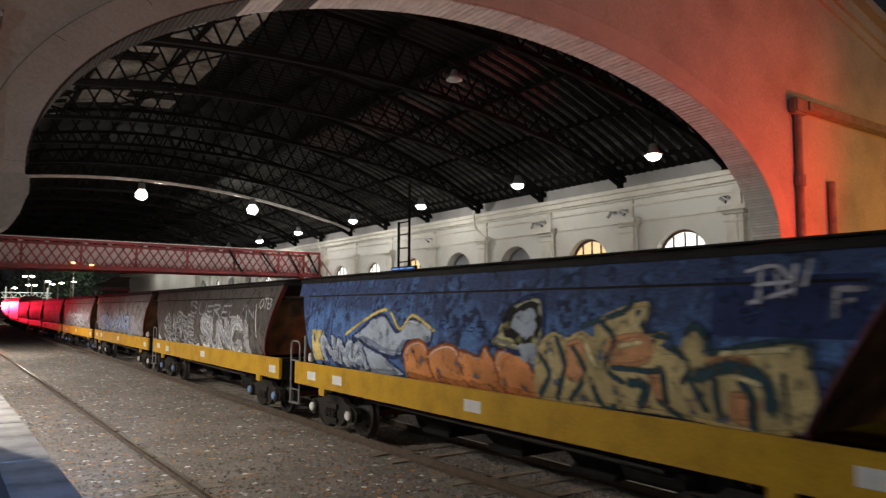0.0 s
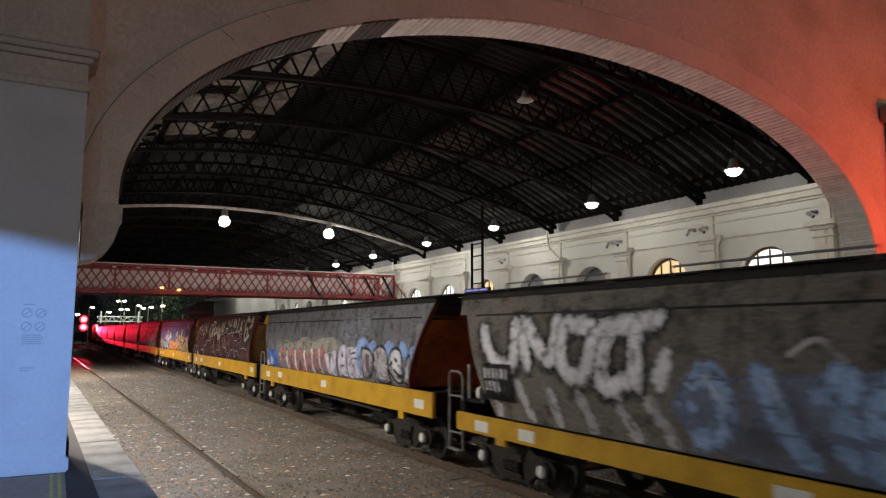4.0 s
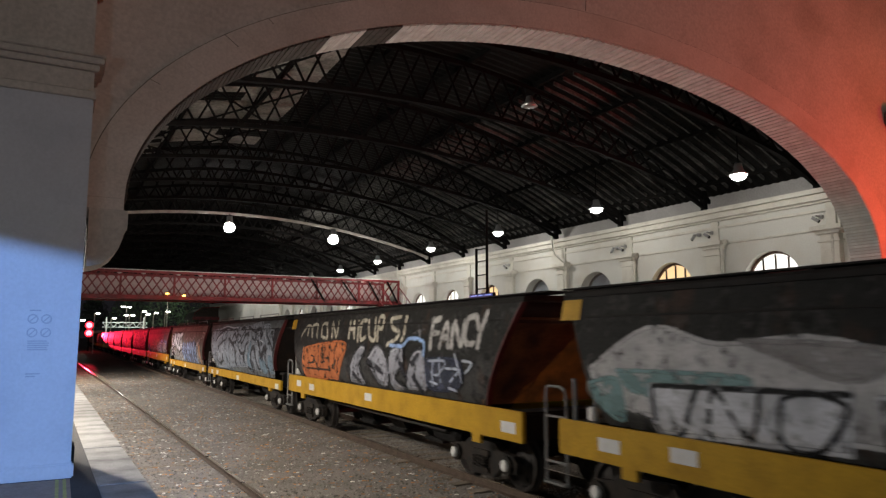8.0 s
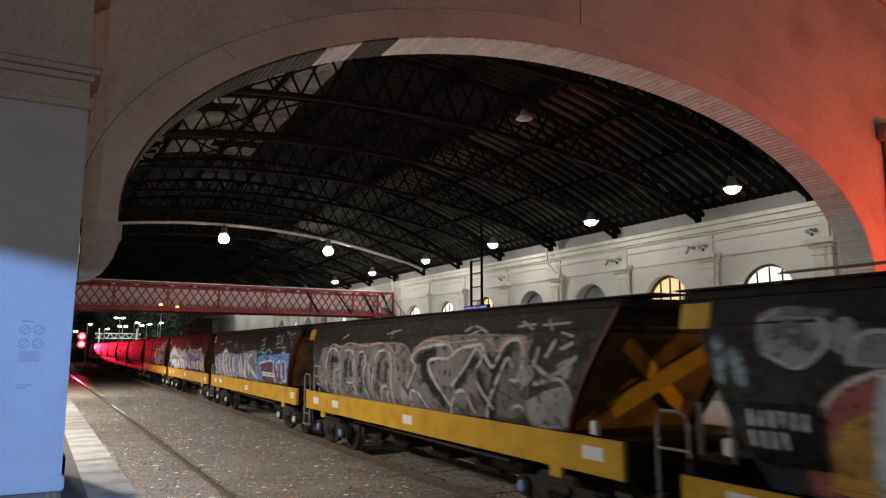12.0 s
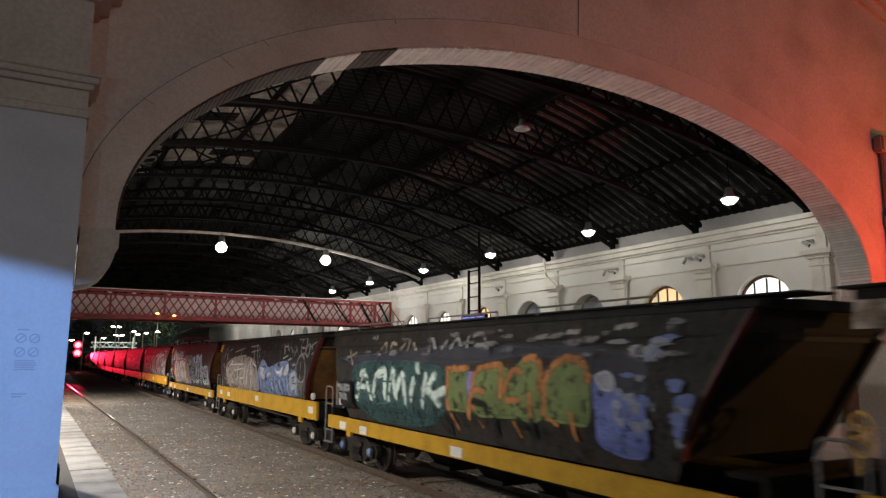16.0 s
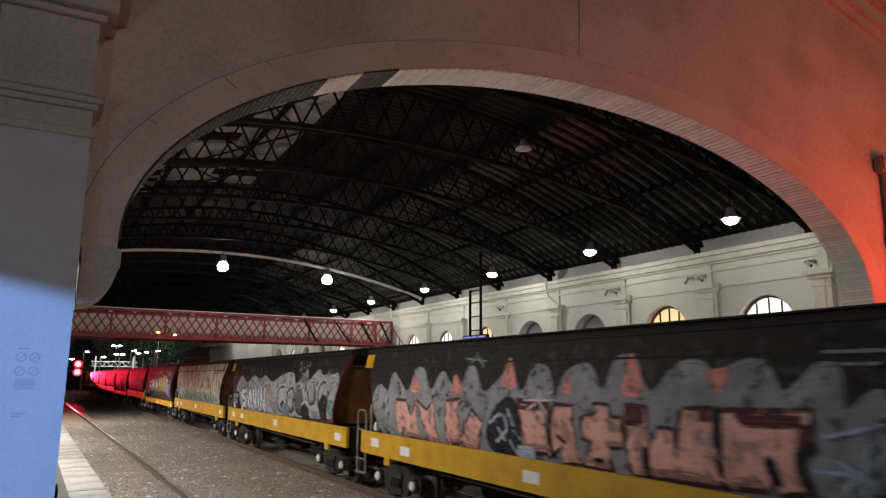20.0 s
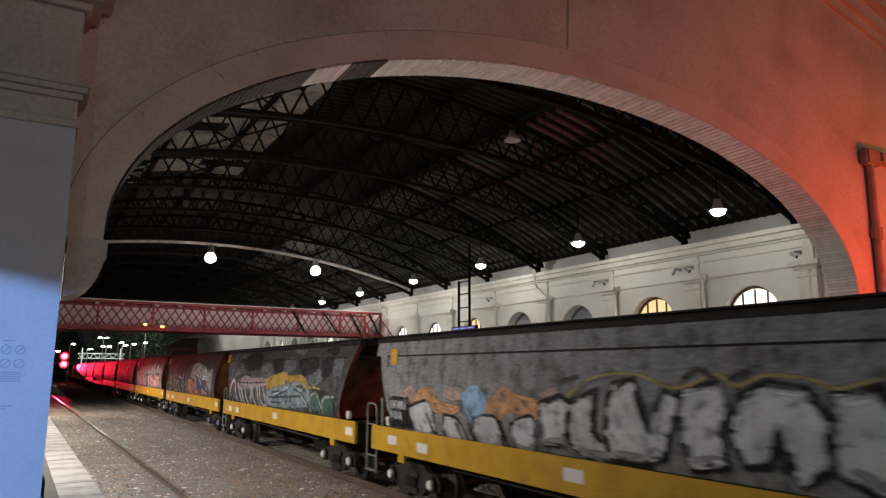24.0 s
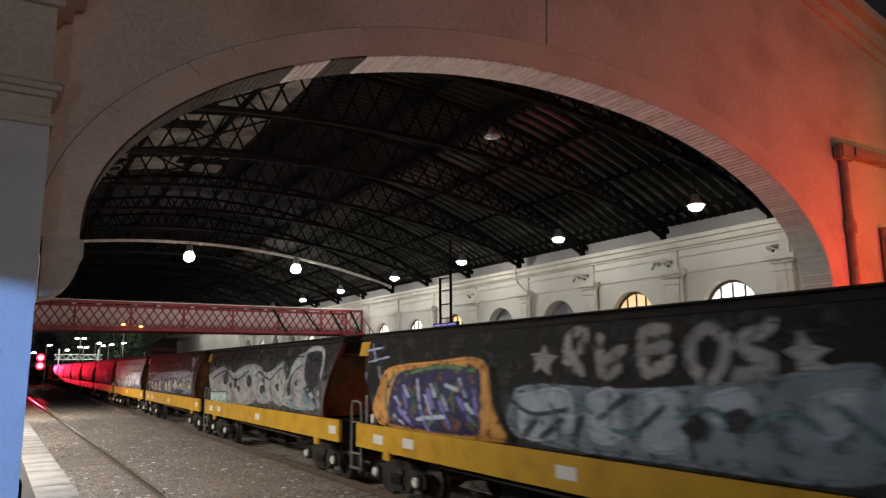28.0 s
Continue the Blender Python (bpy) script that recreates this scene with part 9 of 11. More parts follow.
def art_14(add):
    add("patch", (0.27, 0.255, 0.21, 0.75), [(7.0, 0.84), (7.7, 1.48), (9.5, 1.32), (11.1, 1.04), (11.35, 0.8), (9.7, 0.56)])
    for q in ([(1.55, -0.04), (1.95, 0.56)], [(3.1, -0.04), (3.6, 0.42)], [(5.15, 0.04), (5.55, 0.58)], [(4.25, 0.04), (4.55, 0.48)], [(6.35, 0.06), (6.85, 0.52)],):
        add("line", (0.055, 0.055, 0.06), q, 0.17)
    for q in ([(0.95, -0.12), (1.55, 0.76), (2.0, -0.06), (2.7, 0.8)], [(2.55, -0.12), (3.5, 0.6), (3.85, -0.1)], [(3.9, 0.8), (4.85, 0.64), (4.45, -0.16)], [(5.1, 0.98), (5.4, -0.04), (6.05, 0.66)], [(5.95, -0.08), (6.55, 0.68), (7.3, 0.38)], [(0.7, 0.58), (0.8, -0.12)],):
        add("line", (0.37, 0.36, 0.34), q, 0.07)
    for q in ([(6.55, 0.68), (7.55, 0.54), (7.1, -0.08), (6.5, 0.04)], [(7.55, 0.08), (8.4, 0.88), (8.9, 0.72), (8.35, -0.02)], [(9.3, 0.44), (9.45, 0.04), (10.05, 0.2)], [(10.25, 0.76), (11.2, 0.64), (10.75, 0.24), (10.4, 0.28)], [(11.15, 0.42), (11.4, 0.24), (10.95, -0.04), (10.65, 0.08)],):
        add("patch", (0.36, 0.125, 0.06), q)
    for q in ([(8.4, 0.88), (9.7, 0.68), (9.45, 0.18), (8.6, 0.2)], [(9.9, 0.68), (10.65, 0.6), (10.4, 0.24), (9.85, 0.28)], [(10.85, 0.52), (11.35, 0.4), (10.9, 0.0), (10.5, 0.1)], [(7.45, 0.48), (7.9, 0.44), (7.5, 0.04)],):
        add("patch", (0.055, 0.065, 0.115), q)
    for q in ([(7.95, 1.0), (8.85, 0.88), (9.7, 0.48)], [(9.7, 0.76), (11.15, 0.72)], [(11.15, 0.64), (10.25, 0.08)], [(6.8, 0.72), (7.65, 0.5), (7.2, -0.08)], [(8.6, 0.24), (9.0, -0.04)], [(9.85, 0.3), (10.45, 0.1)],):
        add("line", (0.4, 0.39, 0.37), q, 0.06)
    for q in ([(10.1, 0.76), (10.15, 1.16), (10.55, 1.04), (10.45, 0.76)], [(9.85, 0.88), (10.85, 0.84)], [(10.25, 1.26), (10.4, 1.2)],):
        add("line", (0.34, 0.37, 0.39), q, 0.08)
    add("patch", (0.29, 0.28, 0.25, 0.8), [(10.95, 0.92), (11.75, 1.16), (11.7, 0.54), (11.3, 0.28)])
    for q in ([(0.7, 1.38), (1.45, 0.8)], [(2.65, 1.28), (3.25, 0.82)], [(7.5, 1.44), (7.85, 0.88)], [(7.05, 1.36), (7.4, 0.88)],):
        add("line", (0.22, 0.21, 0.19), q, 0.08)


WAGONS[14] = dict(label="olive grain hopper wagon with looping outlines and orange letters", base=(0.028, 0.026, 0.022), low=(0.087, 0.084, 0.074), mid=0.5, rust=0.1, end=1, art=art_14)


def art_15(add):
    for q in ([(0.45, 1.56), (2.25, 1.78), (3.25, 1.28), (2.0, 0.92), (0.85, 1.04)], [(4.9, 1.28), (6.0, 1.36), (6.45, 1.0), (5.35, 0.98)], [(7.3, 1.44), (8.35, 1.52), (8.55, 1.2), (7.65, 1.14)], [(11.6, 1.38), (12.15, 1.48), (12.2, 1.14), (11.75, 1.04)], [(9.85, 1.06), (10.75, 1.2), (10.85, 0.88), (10.1, 0.8)], [(8.05, 1.76), (9.25, 1.8), (9.15, 1.6)],):
        add("patch", (0.17, 0.175, 0.185, 0.6), q)
    for q in ([(2.35, 1.52), (4.5, 1.72), (4.9, 1.28), (3.3, 1.16)], [(6.35, 1.46), (7.3, 1.52), (7.45, 1.1), (6.6, 1.1)], [(8.85, 1.42), (10.25, 1.52), (10.45, 1.2), (9.35, 1.04)], [(10.75, 1.4), (11.5, 1.5), (11.55, 1.1), (10.95, 1.02)], [(10.95, 1.7), (11.75, 1.72), (11.6, 1.56)],):
        add("patch", (0.035, 0.036, 0.04, 0.6), q)
    add("patch", (0.35, 0.25, 0.25, 0.85), [(2.0, 0.66), (3.1, 0.94), (4.1, 0.88), (5.8, 0.88), (5.7, 0.68), (2.55, 0.5)])
    for q in ([(0.85, 0.32), (1.35, 0.72), (1.65, 0.76)], [(1.75, 0.76), (1.8, 0.1)], [(2.3, 0.6), (2.4, 0.08)], [(2.7, 0.56), (2.75, 0.04)], [(3.15, 0.68), (3.25, 0.02)], [(3.75, 0.76), (3.95, 0.4), (3.6, 0.04)], [(4.1, 0.62), (4.2, 0.0)], [(4.75, 0.68), (4.75, -0.02)], [(5.05, 0.64), (5.1, 0.06), (5.55, 0.04)], [(5.45, 0.64), (5.65, 0.22)],):
        add("line", (0.41, 0.38, 0.37), q, 0.15)
    for q in ([(2.05, 0.66), (2.05, 0.08)], [(2.9, 0.64), (2.95, 0.02)], [(3.55, 0.72), (3.45, 0.06)], [(4.55, 0.64), (4.5, -0.04)], [(5.2, 0.66), (5.2, 0.04)], [(2.15, 0.74), (3.6, 0.72), (5.75, 0.78)],):
        add("line", (0.06, 0.06, 0.065), q, 0.05)
    add("patch", (0.36, 0.23, 0.06, 0.92), [(5.85, 0.6), (5.9, 0.88), (6.75, 1.0), (7.65, 1.1), (8.2, 1.0), (9.35, 1.0), (9.85, 0.76), (9.45, 0.68), (8.8, 0.76), (7.65, 0.68), (6.25, 0.6)])
    add("patch", (0.2, 0.245, 0.26, 0.92), [(5.9, 0.5), (6.75, 0.6), (8.2, 0.78), (8.8, 0.8), (9.85, 0.76), (9.9, 0.3), (9.0, 0.16), (5.95, 0.08)])
    for q in ([(6.45, 0.48), (7.25, 0.56)], [(6.75, 0.36), (7.9, 0.56)], [(7.35, 0.58), (7.6, 0.26)], [(8.2, 0.62), (8.45, 0.8)], [(8.65, 0.64), (9.3, 0.54), (9.85, 0.24)], [(6.05, 0.32), (9.3, 0.46)], [(8.0, 0.58), (8.1, 0.24)], [(8.9, 0.72), (9.45, 0.72)], [(6.35, 0.18), (7.3, 0.2)], [(9.55, 0.68), (9.8, 0.56)],):
        add("line", (0.045, 0.05, 0.055), q, 0.06)
    for q in ([(6.6, 0.42), (7.3, 0.5)], [(7.65, 0.6), (8.15, 0.68)], [(8.55, 0.72), (8.9, 0.76)], [(9.0, 0.64), (9.35, 0.6)],):
        add("line", (0.32, 0.36, 0.375), q, 0.06)
    add("line", (0.35, 0.25, 0.08), [(9.45, 0.82), (9.85, 0.7), (10.3, 0.72), (10.85, 0.68)], 0.09)
    add("line", (0.32, 0.33, 0.33), [(9.2, 0.52), (9.7, 0.28)], 0.07)
    add("patch", (0.05, 0.04, 0.035), [(10.25, 0.66), (10.75, 0.64), (11.25, 0.62), (11.65, 0.52), (11.05, 0.48), (10.6, 0.54)])
    add("patch", (0.06, 0.115, 0.1), [(10.0, 0.18), (10.2, 0.44), (10.6, 0.48), (10.9, 0.22), (10.8, 0.08), (10.1, 0.12)])
    add("patch", (0.06, 0.115, 0.1), [(10.95, 0.1), (11.1, 0.42), (11.65, 0.48), (11.65, 0.14)])
    add("line", (0.29, 0.32, 0.3), [(9.95, 0.12), (10.15, 0.48), (10.6, 0.56), (10.9, 0.16)], 0.08)
    add("line", (0.29, 0.32, 0.3), [(10.9, 0.1), (11.1, 0.44), (11.65, 0.52), (11.85, 0.5)], 0.08)


WAGONS[15] = dict(label="mottled grey grain hopper wagon with yellow and cream graffiti band", base=(0.065, 0.067, 0.07), low=(0.115, 0.12, 0.125), mid=0.6, rust=0.0, scale=1.6, art=art_15)


def art_16(add):
    add("patch", (0.44, 0.235, 0.11), [(1.75, 0.58), (2.65, 0.88), (2.95, 0.62), (3.75, 0.54), (3.2, 0.4), (2.35, 0.54)])
    add("patch", (0.44, 0.235, 0.11), [(4.55, 0.56), (5.1, 0.9), (5.5, 0.8), (6.05, 0.72), (5.95, 0.48), (5.3, 0.56), (4.85, 0.38)])
    for q in ([(1.45, 0.7), (1.9, 0.86), (2.05, 0.6)], [(3.35, 0.64), (3.6, 0.88), (4.0, 0.76)], [(6.1, 0.84), (6.45, 0.94), (6.55, 0.7)], [(3.2, 0.76), (3.5, 0.88), (3.6, 0.68)],):
        add("patch", (0.39, 0.28, 0.24, 0.9), q)
    add("patch", (0.22, 0.35, 0.48), [(3.85, 0.76), (4.3, 0.92), (4.6, 0.68), (4.45, 0.4), (4.1, 0.4)])
    add("shape", (0.42, 0.43, 0.44), (0.02, 0.02, 0.02), [(1.75, 0.46), (2.65, 0.6), (2.7, -0.04), (1.8, -0.04)], 0.06)
    add("shape", (0.42, 0.43, 0.44), (0.02, 0.02, 0.02), [(3.2, 0.4), (3.7, 0.32), (3.85, -0.12), (3.1, -0.08)], 0.06)
    add("shape", (0.42, 0.43, 0.44), (0.02, 0.02, 0.02), [(4.2, 0.4), (4.9, 0.44), (4.9, -0.04), (4.2, -0.08)], 0.06)
    add("shape", (0.42, 0.43, 0.44), (0.02, 0.02, 0.02), [(5.3, 0.36), (5.9, 0.52), (5.8, 0.0), (5.3, 0.0)], 0.06)
    add("line", (0.015, 0.015, 0.015), [(4.05, 0.28), (4.1, -0.1)], 0.09)
    add("line", (0.015, 0.015, 0.015), [(5.0, 0.38), (5.1, -0.02)], 0.12)
    add("line", (0.015, 0.015, 0.015), [(2.55, 0.36), (2.7, -0.04)], 0.08)
    add("line", (0.015, 0.015, 0.015), [(3.65, 0.28), (3.7, -0.12)], 0.07)
    add("block", (0.46, 0.46, 0.45), (0.018, 0.018, 0.018), [(6.1, 0.72), (6.55, 0.84), (6.8, 0.76), (6.55, 0.14), (6.05, 0.12)], 0.09)
    add("block", (0.46, 0.46, 0.45), (0.018, 0.018, 0.018), [(6.8, 0.76), (7.35, 0.96), (7.2, 0.42), (7.4, 0.24), (7.6, 0.78), (7.65, 1.04), (8.0, 1.1), (7.95, 0.3), (7.55, 0.0), (6.9, 0.0), (6.7, 0.2)], 0.09)
    add("block", (0.46, 0.46, 0.45), (0.018, 0.018, 0.018), [(7.55, 0.88), (8.0, 1.1), (8.25, 0.48), (8.5, 0.96), (8.75, 0.9), (8.45, 0.18), (8.0, 0.04), (7.45, 0.04)], 0.09)
    add("block", (0.46, 0.46, 0.45), (0.018, 0.018, 0.018), [(8.75, 0.98), (9.3, 1.08), (9.4, 0.84), (9.3, 0.48), (9.35, 0.18), (8.8, 0.08), (8.75, 0.52)], 0.09)
    add("block", (0.46, 0.46, 0.45), (0.018, 0.018, 0.018), [(9.45, 0.56), (9.55, 0.92), (9.9, 1.08), (10.3, 1.04), (10.55, 0.76), (10.5, 0.28), (10.15, 0.08), (10.1, 0.4), (10.0, 0.6), (9.85, 0.24), (9.55, 0.2)], 0.09)
    add("block", (0.46, 0.46, 0.45), (0.018, 0.018, 0.018), [(10.6, 1.0), (11.05, 1.06), (11.3, 0.68), (11.3, 1.04), (11.85, 1.1), (11.75, 0.36), (11.55, 0.16), (10.95, 0.08), (10.6, 0.24)], 0.09)
    add("line", (0.018, 0.018, 0.018), [(10.0, 0.62), (10.0, 0.24)], 0.12)
    add("line", (0.018, 0.018, 0.018), [(11.05, 1.04), (11.3, 0.6)], 0.1)
    add("line", (0.018, 0.018, 0.018), [(8.05, 0.9), (8.25, 0.46)], 0.09)
    add("line", (0.018, 0.018, 0.018), [(7.3, 0.88), (7.25, 0.44)], 0.08)
    for q in ([(7.0, 0.68), (7.0, 0.32)], [(7.8, 0.88), (7.85, 0.4)], [(8.95, 0.88), (8.95, 0.46)], [(9.7, 0.88), (10.0, 1.0)], [(10.75, 0.9), (10.95, 0.94)], [(11.45, 0.92), (11.4, 0.44)],):
        add("line", (0.56, 0.56, 0.55), q, 0.05)
    add("line", (0.29, 0.23, 0.1), [(6.75, 0.84), (7.25, 1.1), (8.0, 1.16), (8.7, 1.0), (9.25, 1.16), (9.55, 1.04), (9.9, 1.16), (10.4, 1.12), (10.65, 1.04), (11.05, 1.14)], 0.05)
    add("line", (0.29, 0.23, 0.1), [(11.25, 1.14), (11.9, 1.16)], 0.05)
    for q in ([(8.8, 1.1), (9.0, 1.22), (9.25, 1.12)], [(6.6, 1.04), (6.95, 1.12)], [(9.45, 1.12), (9.65, 1.2)],):
        add("line", (0.06, 0.055, 0.05), q, 0.06)
    add("plate", (0.29, 0.29, 0.295, 0.8), [(11.7, 1.76), (12.65, 1.76), (12.6, 1.48), (11.7, 1.48)])
    add("plate", (0.5, 0.26, 0.05), [(0.8, 1.6), (1.05, 1.62), (1.2, 1.32), (0.95, 1.32)])
    for q in ([(12.1, 1.4), (12.2, 1.16)], [(12.15, 1.28), (12.3, 1.32)], [(11.95, 0.94), (12.05, 0.72)],):
        add("line", (0.22, 0.215, 0.21), q, 0.06)
    add("panel", BLACK, 0.98, 1.85, 0.05, 0.66)


WAGONS[16] = dict(tag=0, label="weathered grey grain hopper wagon with orange and off-white letters", base=(0.26, 0.27, 0.30), low=(0.30, 0.31, 0.325), mid=0.5, rust=0.05, art=art_16)


def art_17(add):
    add("patch", (0.21, 0.205, 0.21, 0.7), [(1.0, 0.6), (3.85, 0.92), (7.95, 1.08), (10.5, 1.08), (11.55, 0.92), (11.4, 0.2), (9.25, 0.14), (1.05, -0.02)])
    add("line", (0.28, 0.175, 0.33), [(2.05, 0.6), (3.55, 0.76), (4.85, 0.48), (5.75, 0.82), (6.75, 0.76), (7.3, 0.88), (8.4, 0.8), (8.85, 0.66), (9.35, 0.84), (9.95, 0.86)], 0.22)
    add("line", (0.24, 0.16, 0.3), [(9.8, 0.26), (10.05, 0.52), (9.95, 0.72)], 0.18)
    add("shape", (0.44, 0.4, 0.29), (0.03, 0.05, 0.08), [(1.7, 0.44), (2.2, 0.6), (2.5, 0.3), (2.1, 0.02), (1.55, 0.04)], 0.07)
    add("shape", (0.44, 0.4, 0.29), (0.03, 0.05, 0.08), [(2.45, 0.04), (2.85, 0.5), (3.45, 0.52), (3.35, -0.02)], 0.07)
    add("shape", (0.44, 0.4, 0.29), (0.03, 0.05, 0.08), [(3.5, 0.04), (4.0, 0.56), (4.6, 0.64), (4.3, 0.04)], 0.07)
    add("shape", (0.44, 0.4, 0.29), (0.03, 0.05, 0.08), [(5.45, 0.12), (5.75, 0.62), (6.2, 0.52), (6.15, 0.08)], 0.07)
    add("shape", (0.44, 0.4, 0.29), (0.03, 0.05, 0.08), [(6.25, 0.08), (6.6, 0.6), (7.05, 0.68), (6.8, 0.08)], 0.07)
    add("shape", (0.44, 0.4, 0.29), (0.03, 0.05, 0.08), [(7.75, 0.34), (7.95, 0.72), (8.45, 0.72), (8.7, 0.4), (8.2, 0.2)], 0.07)
    add("shape", (0.44, 0.4, 0.29), (0.03, 0.05, 0.08), [(8.65, 0.24), (8.85, 0.5), (9.4, 0.6), (9.7, 0.4), (9.55, 0.24)], 0.07)
    for q in ([(1.75, 0.0), (2.35, 0.42)], [(2.9, 0.04), (3.2, 0.4)], [(3.3, -0.02), (3.85, 0.42)], [(4.85, 0.36), (5.15, 0.06)], [(6.2, 0.64), (6.35, 0.16)], [(7.2, 0.12), (7.95, 0.8)], [(8.55, 0.72), (9.3, 0.28), (9.9, 0.18)], [(8.3, 0.12), (9.3, 0.16)], [(10.4, 0.18), (10.6, 0.48)], [(10.1, 0.8), (10.7, 0.76)],):
        add("line", (0.03, 0.05, 0.075), q, 0.1)
    for q in ([(7.15, 0.68), (7.2, 0.12)], [(7.5, 0.78), (7.65, 0.24)], [(9.95, 0.12), (10.15, 0.5), (10.5, 0.74), (10.9, 0.56), (10.8, 0.2)], [(9.75, 0.7), (10.5, 0.76)], [(10.8, 0.76), (11.5, 0.72), (11.35, 0.2)], [(8.05, 0.8), (8.4, 0.88)], [(2.7, 0.64), (3.3, 0.66)], [(3.85, 0.68), (4.5, 0.72)], [(8.1, 0.56), (8.5, 0.44)], [(9.35, 0.5), (9.6, 0.36)],):
        add("line", (0.43, 0.43, 0.42), q, 0.07)
    for q in ([(10.25, 0.14), (10.45, 0.32), (10.7, 0.2)], [(11.0, 0.22), (11.3, 0.4), (11.45, 0.2)], [(4.9, 0.22), (5.3, 0.32), (5.3, 0.12)],):
        add("patch", (0.14, 0.165, 0.29), q)
    for q in ([(10.3, 0.36), (10.5, 0.52), (10.65, 0.4), (10.55, 0.28)], [(10.85, 0.4), (11.35, 0.52), (11.35, 0.36)], [(9.8, 0.56), (10.05, 0.64), (9.95, 0.46)],):
        add("patch", (0.37, 0.31, 0.12), q)
    for q in ([(11.2, 1.64), (11.6, 1.5), (12.05, 1.56), (12.25, 1.68)], [(11.4, 1.36), (11.85, 1.44), (11.75, 1.24)], [(11.5, 1.68), (11.65, 1.24)], [(11.9, 1.24), (11.8, 0.92), (11.75, 0.72)], [(11.3, 1.52), (11.5, 1.34)], [(11.7, 1.58), (11.85, 1.38)],):
        add("line", (0.36, 0.35, 0.35), q, 0.07)
    for q in ([(7.25, 1.36), (7.6, 1.26)], [(8.35, 1.44), (8.8, 1.3)], [(9.3, 1.5), (9.45, 1.26)],):
        add("line", (0.16, 0.155, 0.15), q, 0.07)
    add("panel", BLACK, 0.98, 1.85, 0.05, 0.66)
    add("scallop", (0.36, 0.35, 0.34), 0.9, 11.7, 0.86, 0.12, 34, 0.05)
    add("scallop", (0.17, 0.17, 0.17), 1.1, 11.5, 0.70, 0.10, 34, 0.05)


WAGONS[17] = dict(label="black grain hopper wagon with purple and white wave graffiti", base=(0.018, 0.018, 0.017), low=(0.062, 0.061, 0.056), mid=0.35, rust=0.05, art=art_17)


def art_18(add):
    add("patch", (0.26, 0.29, 0.285), [(0.5, 0.92), (2.3, 1.22), (3.5, 1.08), (4.95, 1.2), (6.2, 1.3), (7.6, 1.12), (8.5, 1.2), (9.0, 1.36), (9.7, 1.2), (10.2, 1.5), (10.9, 1.56), (11.0, 1.2), (10.85, 0.88), (11.5, 0.58), (11.8, 0.24), (10.05, 0.12), (7.6, 0.28), (1.5, -0.04), (0.5, 0.38)])
    for q in ([(2.95, 1.68), (4.75, 1.7), (4.5, 1.2), (3.75, 1.1)], [(6.65, 1.6), (8.25, 1.64), (8.2, 1.2), (7.3, 1.12)], [(9.1, 1.44), (9.7, 1.52), (9.65, 0.98), (9.2, 0.96)], [(0.45, 1.5), (2.1, 1.6), (1.65, 1.24)],):
        add("patch", (0.05, 0.048, 0.046, 0.85), q)
    for q in ([(1.25, 0.68), (2.9, 1.14), (3.25, 0.72), (2.9, 0.06), (1.5, 0.04)], [(3.25, 0.6), (4.05, 0.86), (5.85, 1.0), (6.45, 0.82), (6.15, 0.16), (3.3, 0.02)], [(6.7, 0.72), (6.95, 1.02), (7.95, 0.86), (7.95, 0.26), (6.75, 0.2)], [(8.1, 0.78), (8.75, 1.12), (9.15, 1.12), (9.4, 0.76), (8.95, 0.16), (8.2, 0.36)], [(9.85, 0.76), (10.55, 1.2), (10.85, 0.88), (10.65, 0.26), (10.0, 0.28)],):
        add("patch", (0.32, 0.305, 0.28, 0.9), q)
    for q in ([(1.05, 0.8), (2.9, 1.1), (4.3, 0.8), (5.8, 1.12)], [(6.55, 0.96), (6.95, 1.08), (7.95, 0.86), (8.5, 1.04), (9.0, 1.22)], [(9.75, 0.84), (10.15, 1.12), (10.65, 1.28)], [(8.1, 0.8), (8.2, 0.38)], [(9.4, 0.76), (9.2, 0.28)],):
        add("line", (0.035, 0.03, 0.03), q, 0.06)
    for q in ([(2.75, 0.96), (3.2, 1.04), (3.3, 0.72), (2.85, 0.68)], [(4.2, 0.8), (4.45, 0.88), (4.45, 0.6), (4.2, 0.6)], [(5.6, 0.8), (5.85, 0.96), (6.2, 0.8), (5.9, 0.6)], [(7.1, 0.6), (7.5, 0.68), (7.6, 0.48), (7.2, 0.44)], [(7.3, 0.84), (7.5, 0.92), (7.55, 0.76)], [(8.6, 0.68), (8.85, 0.74), (8.8, 0.56)], [(9.6, 0.76), (9.8, 0.84), (9.85, 0.56), (9.65, 0.46)], [(3.55, 0.64), (3.85, 0.68), (3.8, 0.52)], [(4.55, 0.56), (4.85, 0.6), (4.8, 0.44)], [(10.2, 0.8), (10.35, 0.84), (10.35, 0.72)],):
        add("patch", (0.045, 0.043, 0.043, 0.9), q)
    for q in ([(1.75, 0.58), (1.9, 0.14)], [(4.05, 0.48), (4.1, 0.12)], [(5.25, 0.7), (4.9, 0.18)], [(5.85, 0.52), (5.65, 0.2)], [(6.8, 0.56), (6.95, 0.28)], [(7.6, 0.44), (7.8, 0.28)], [(8.35, 0.56), (8.7, 0.28)], [(9.05, 0.82), (9.2, 0.6)], [(10.1, 0.56), (10.4, 0.4)], [(10.55, 0.88), (10.65, 0.54)],):
        add("line", (0.2, 0.185, 0.17), q, 0.05)
    for q in ([(9.45, 0.24), (9.9, 0.38), (10.05, 0.18)], [(10.8, 0.68), (11.1, 0.64), (11.35, 0.34), (10.85, 0.28)], [(7.3, 0.4), (7.6, 0.48), (7.75, 0.3)],):
        add("patch", (0.2, 0.27, 0.285, 0.85), q)
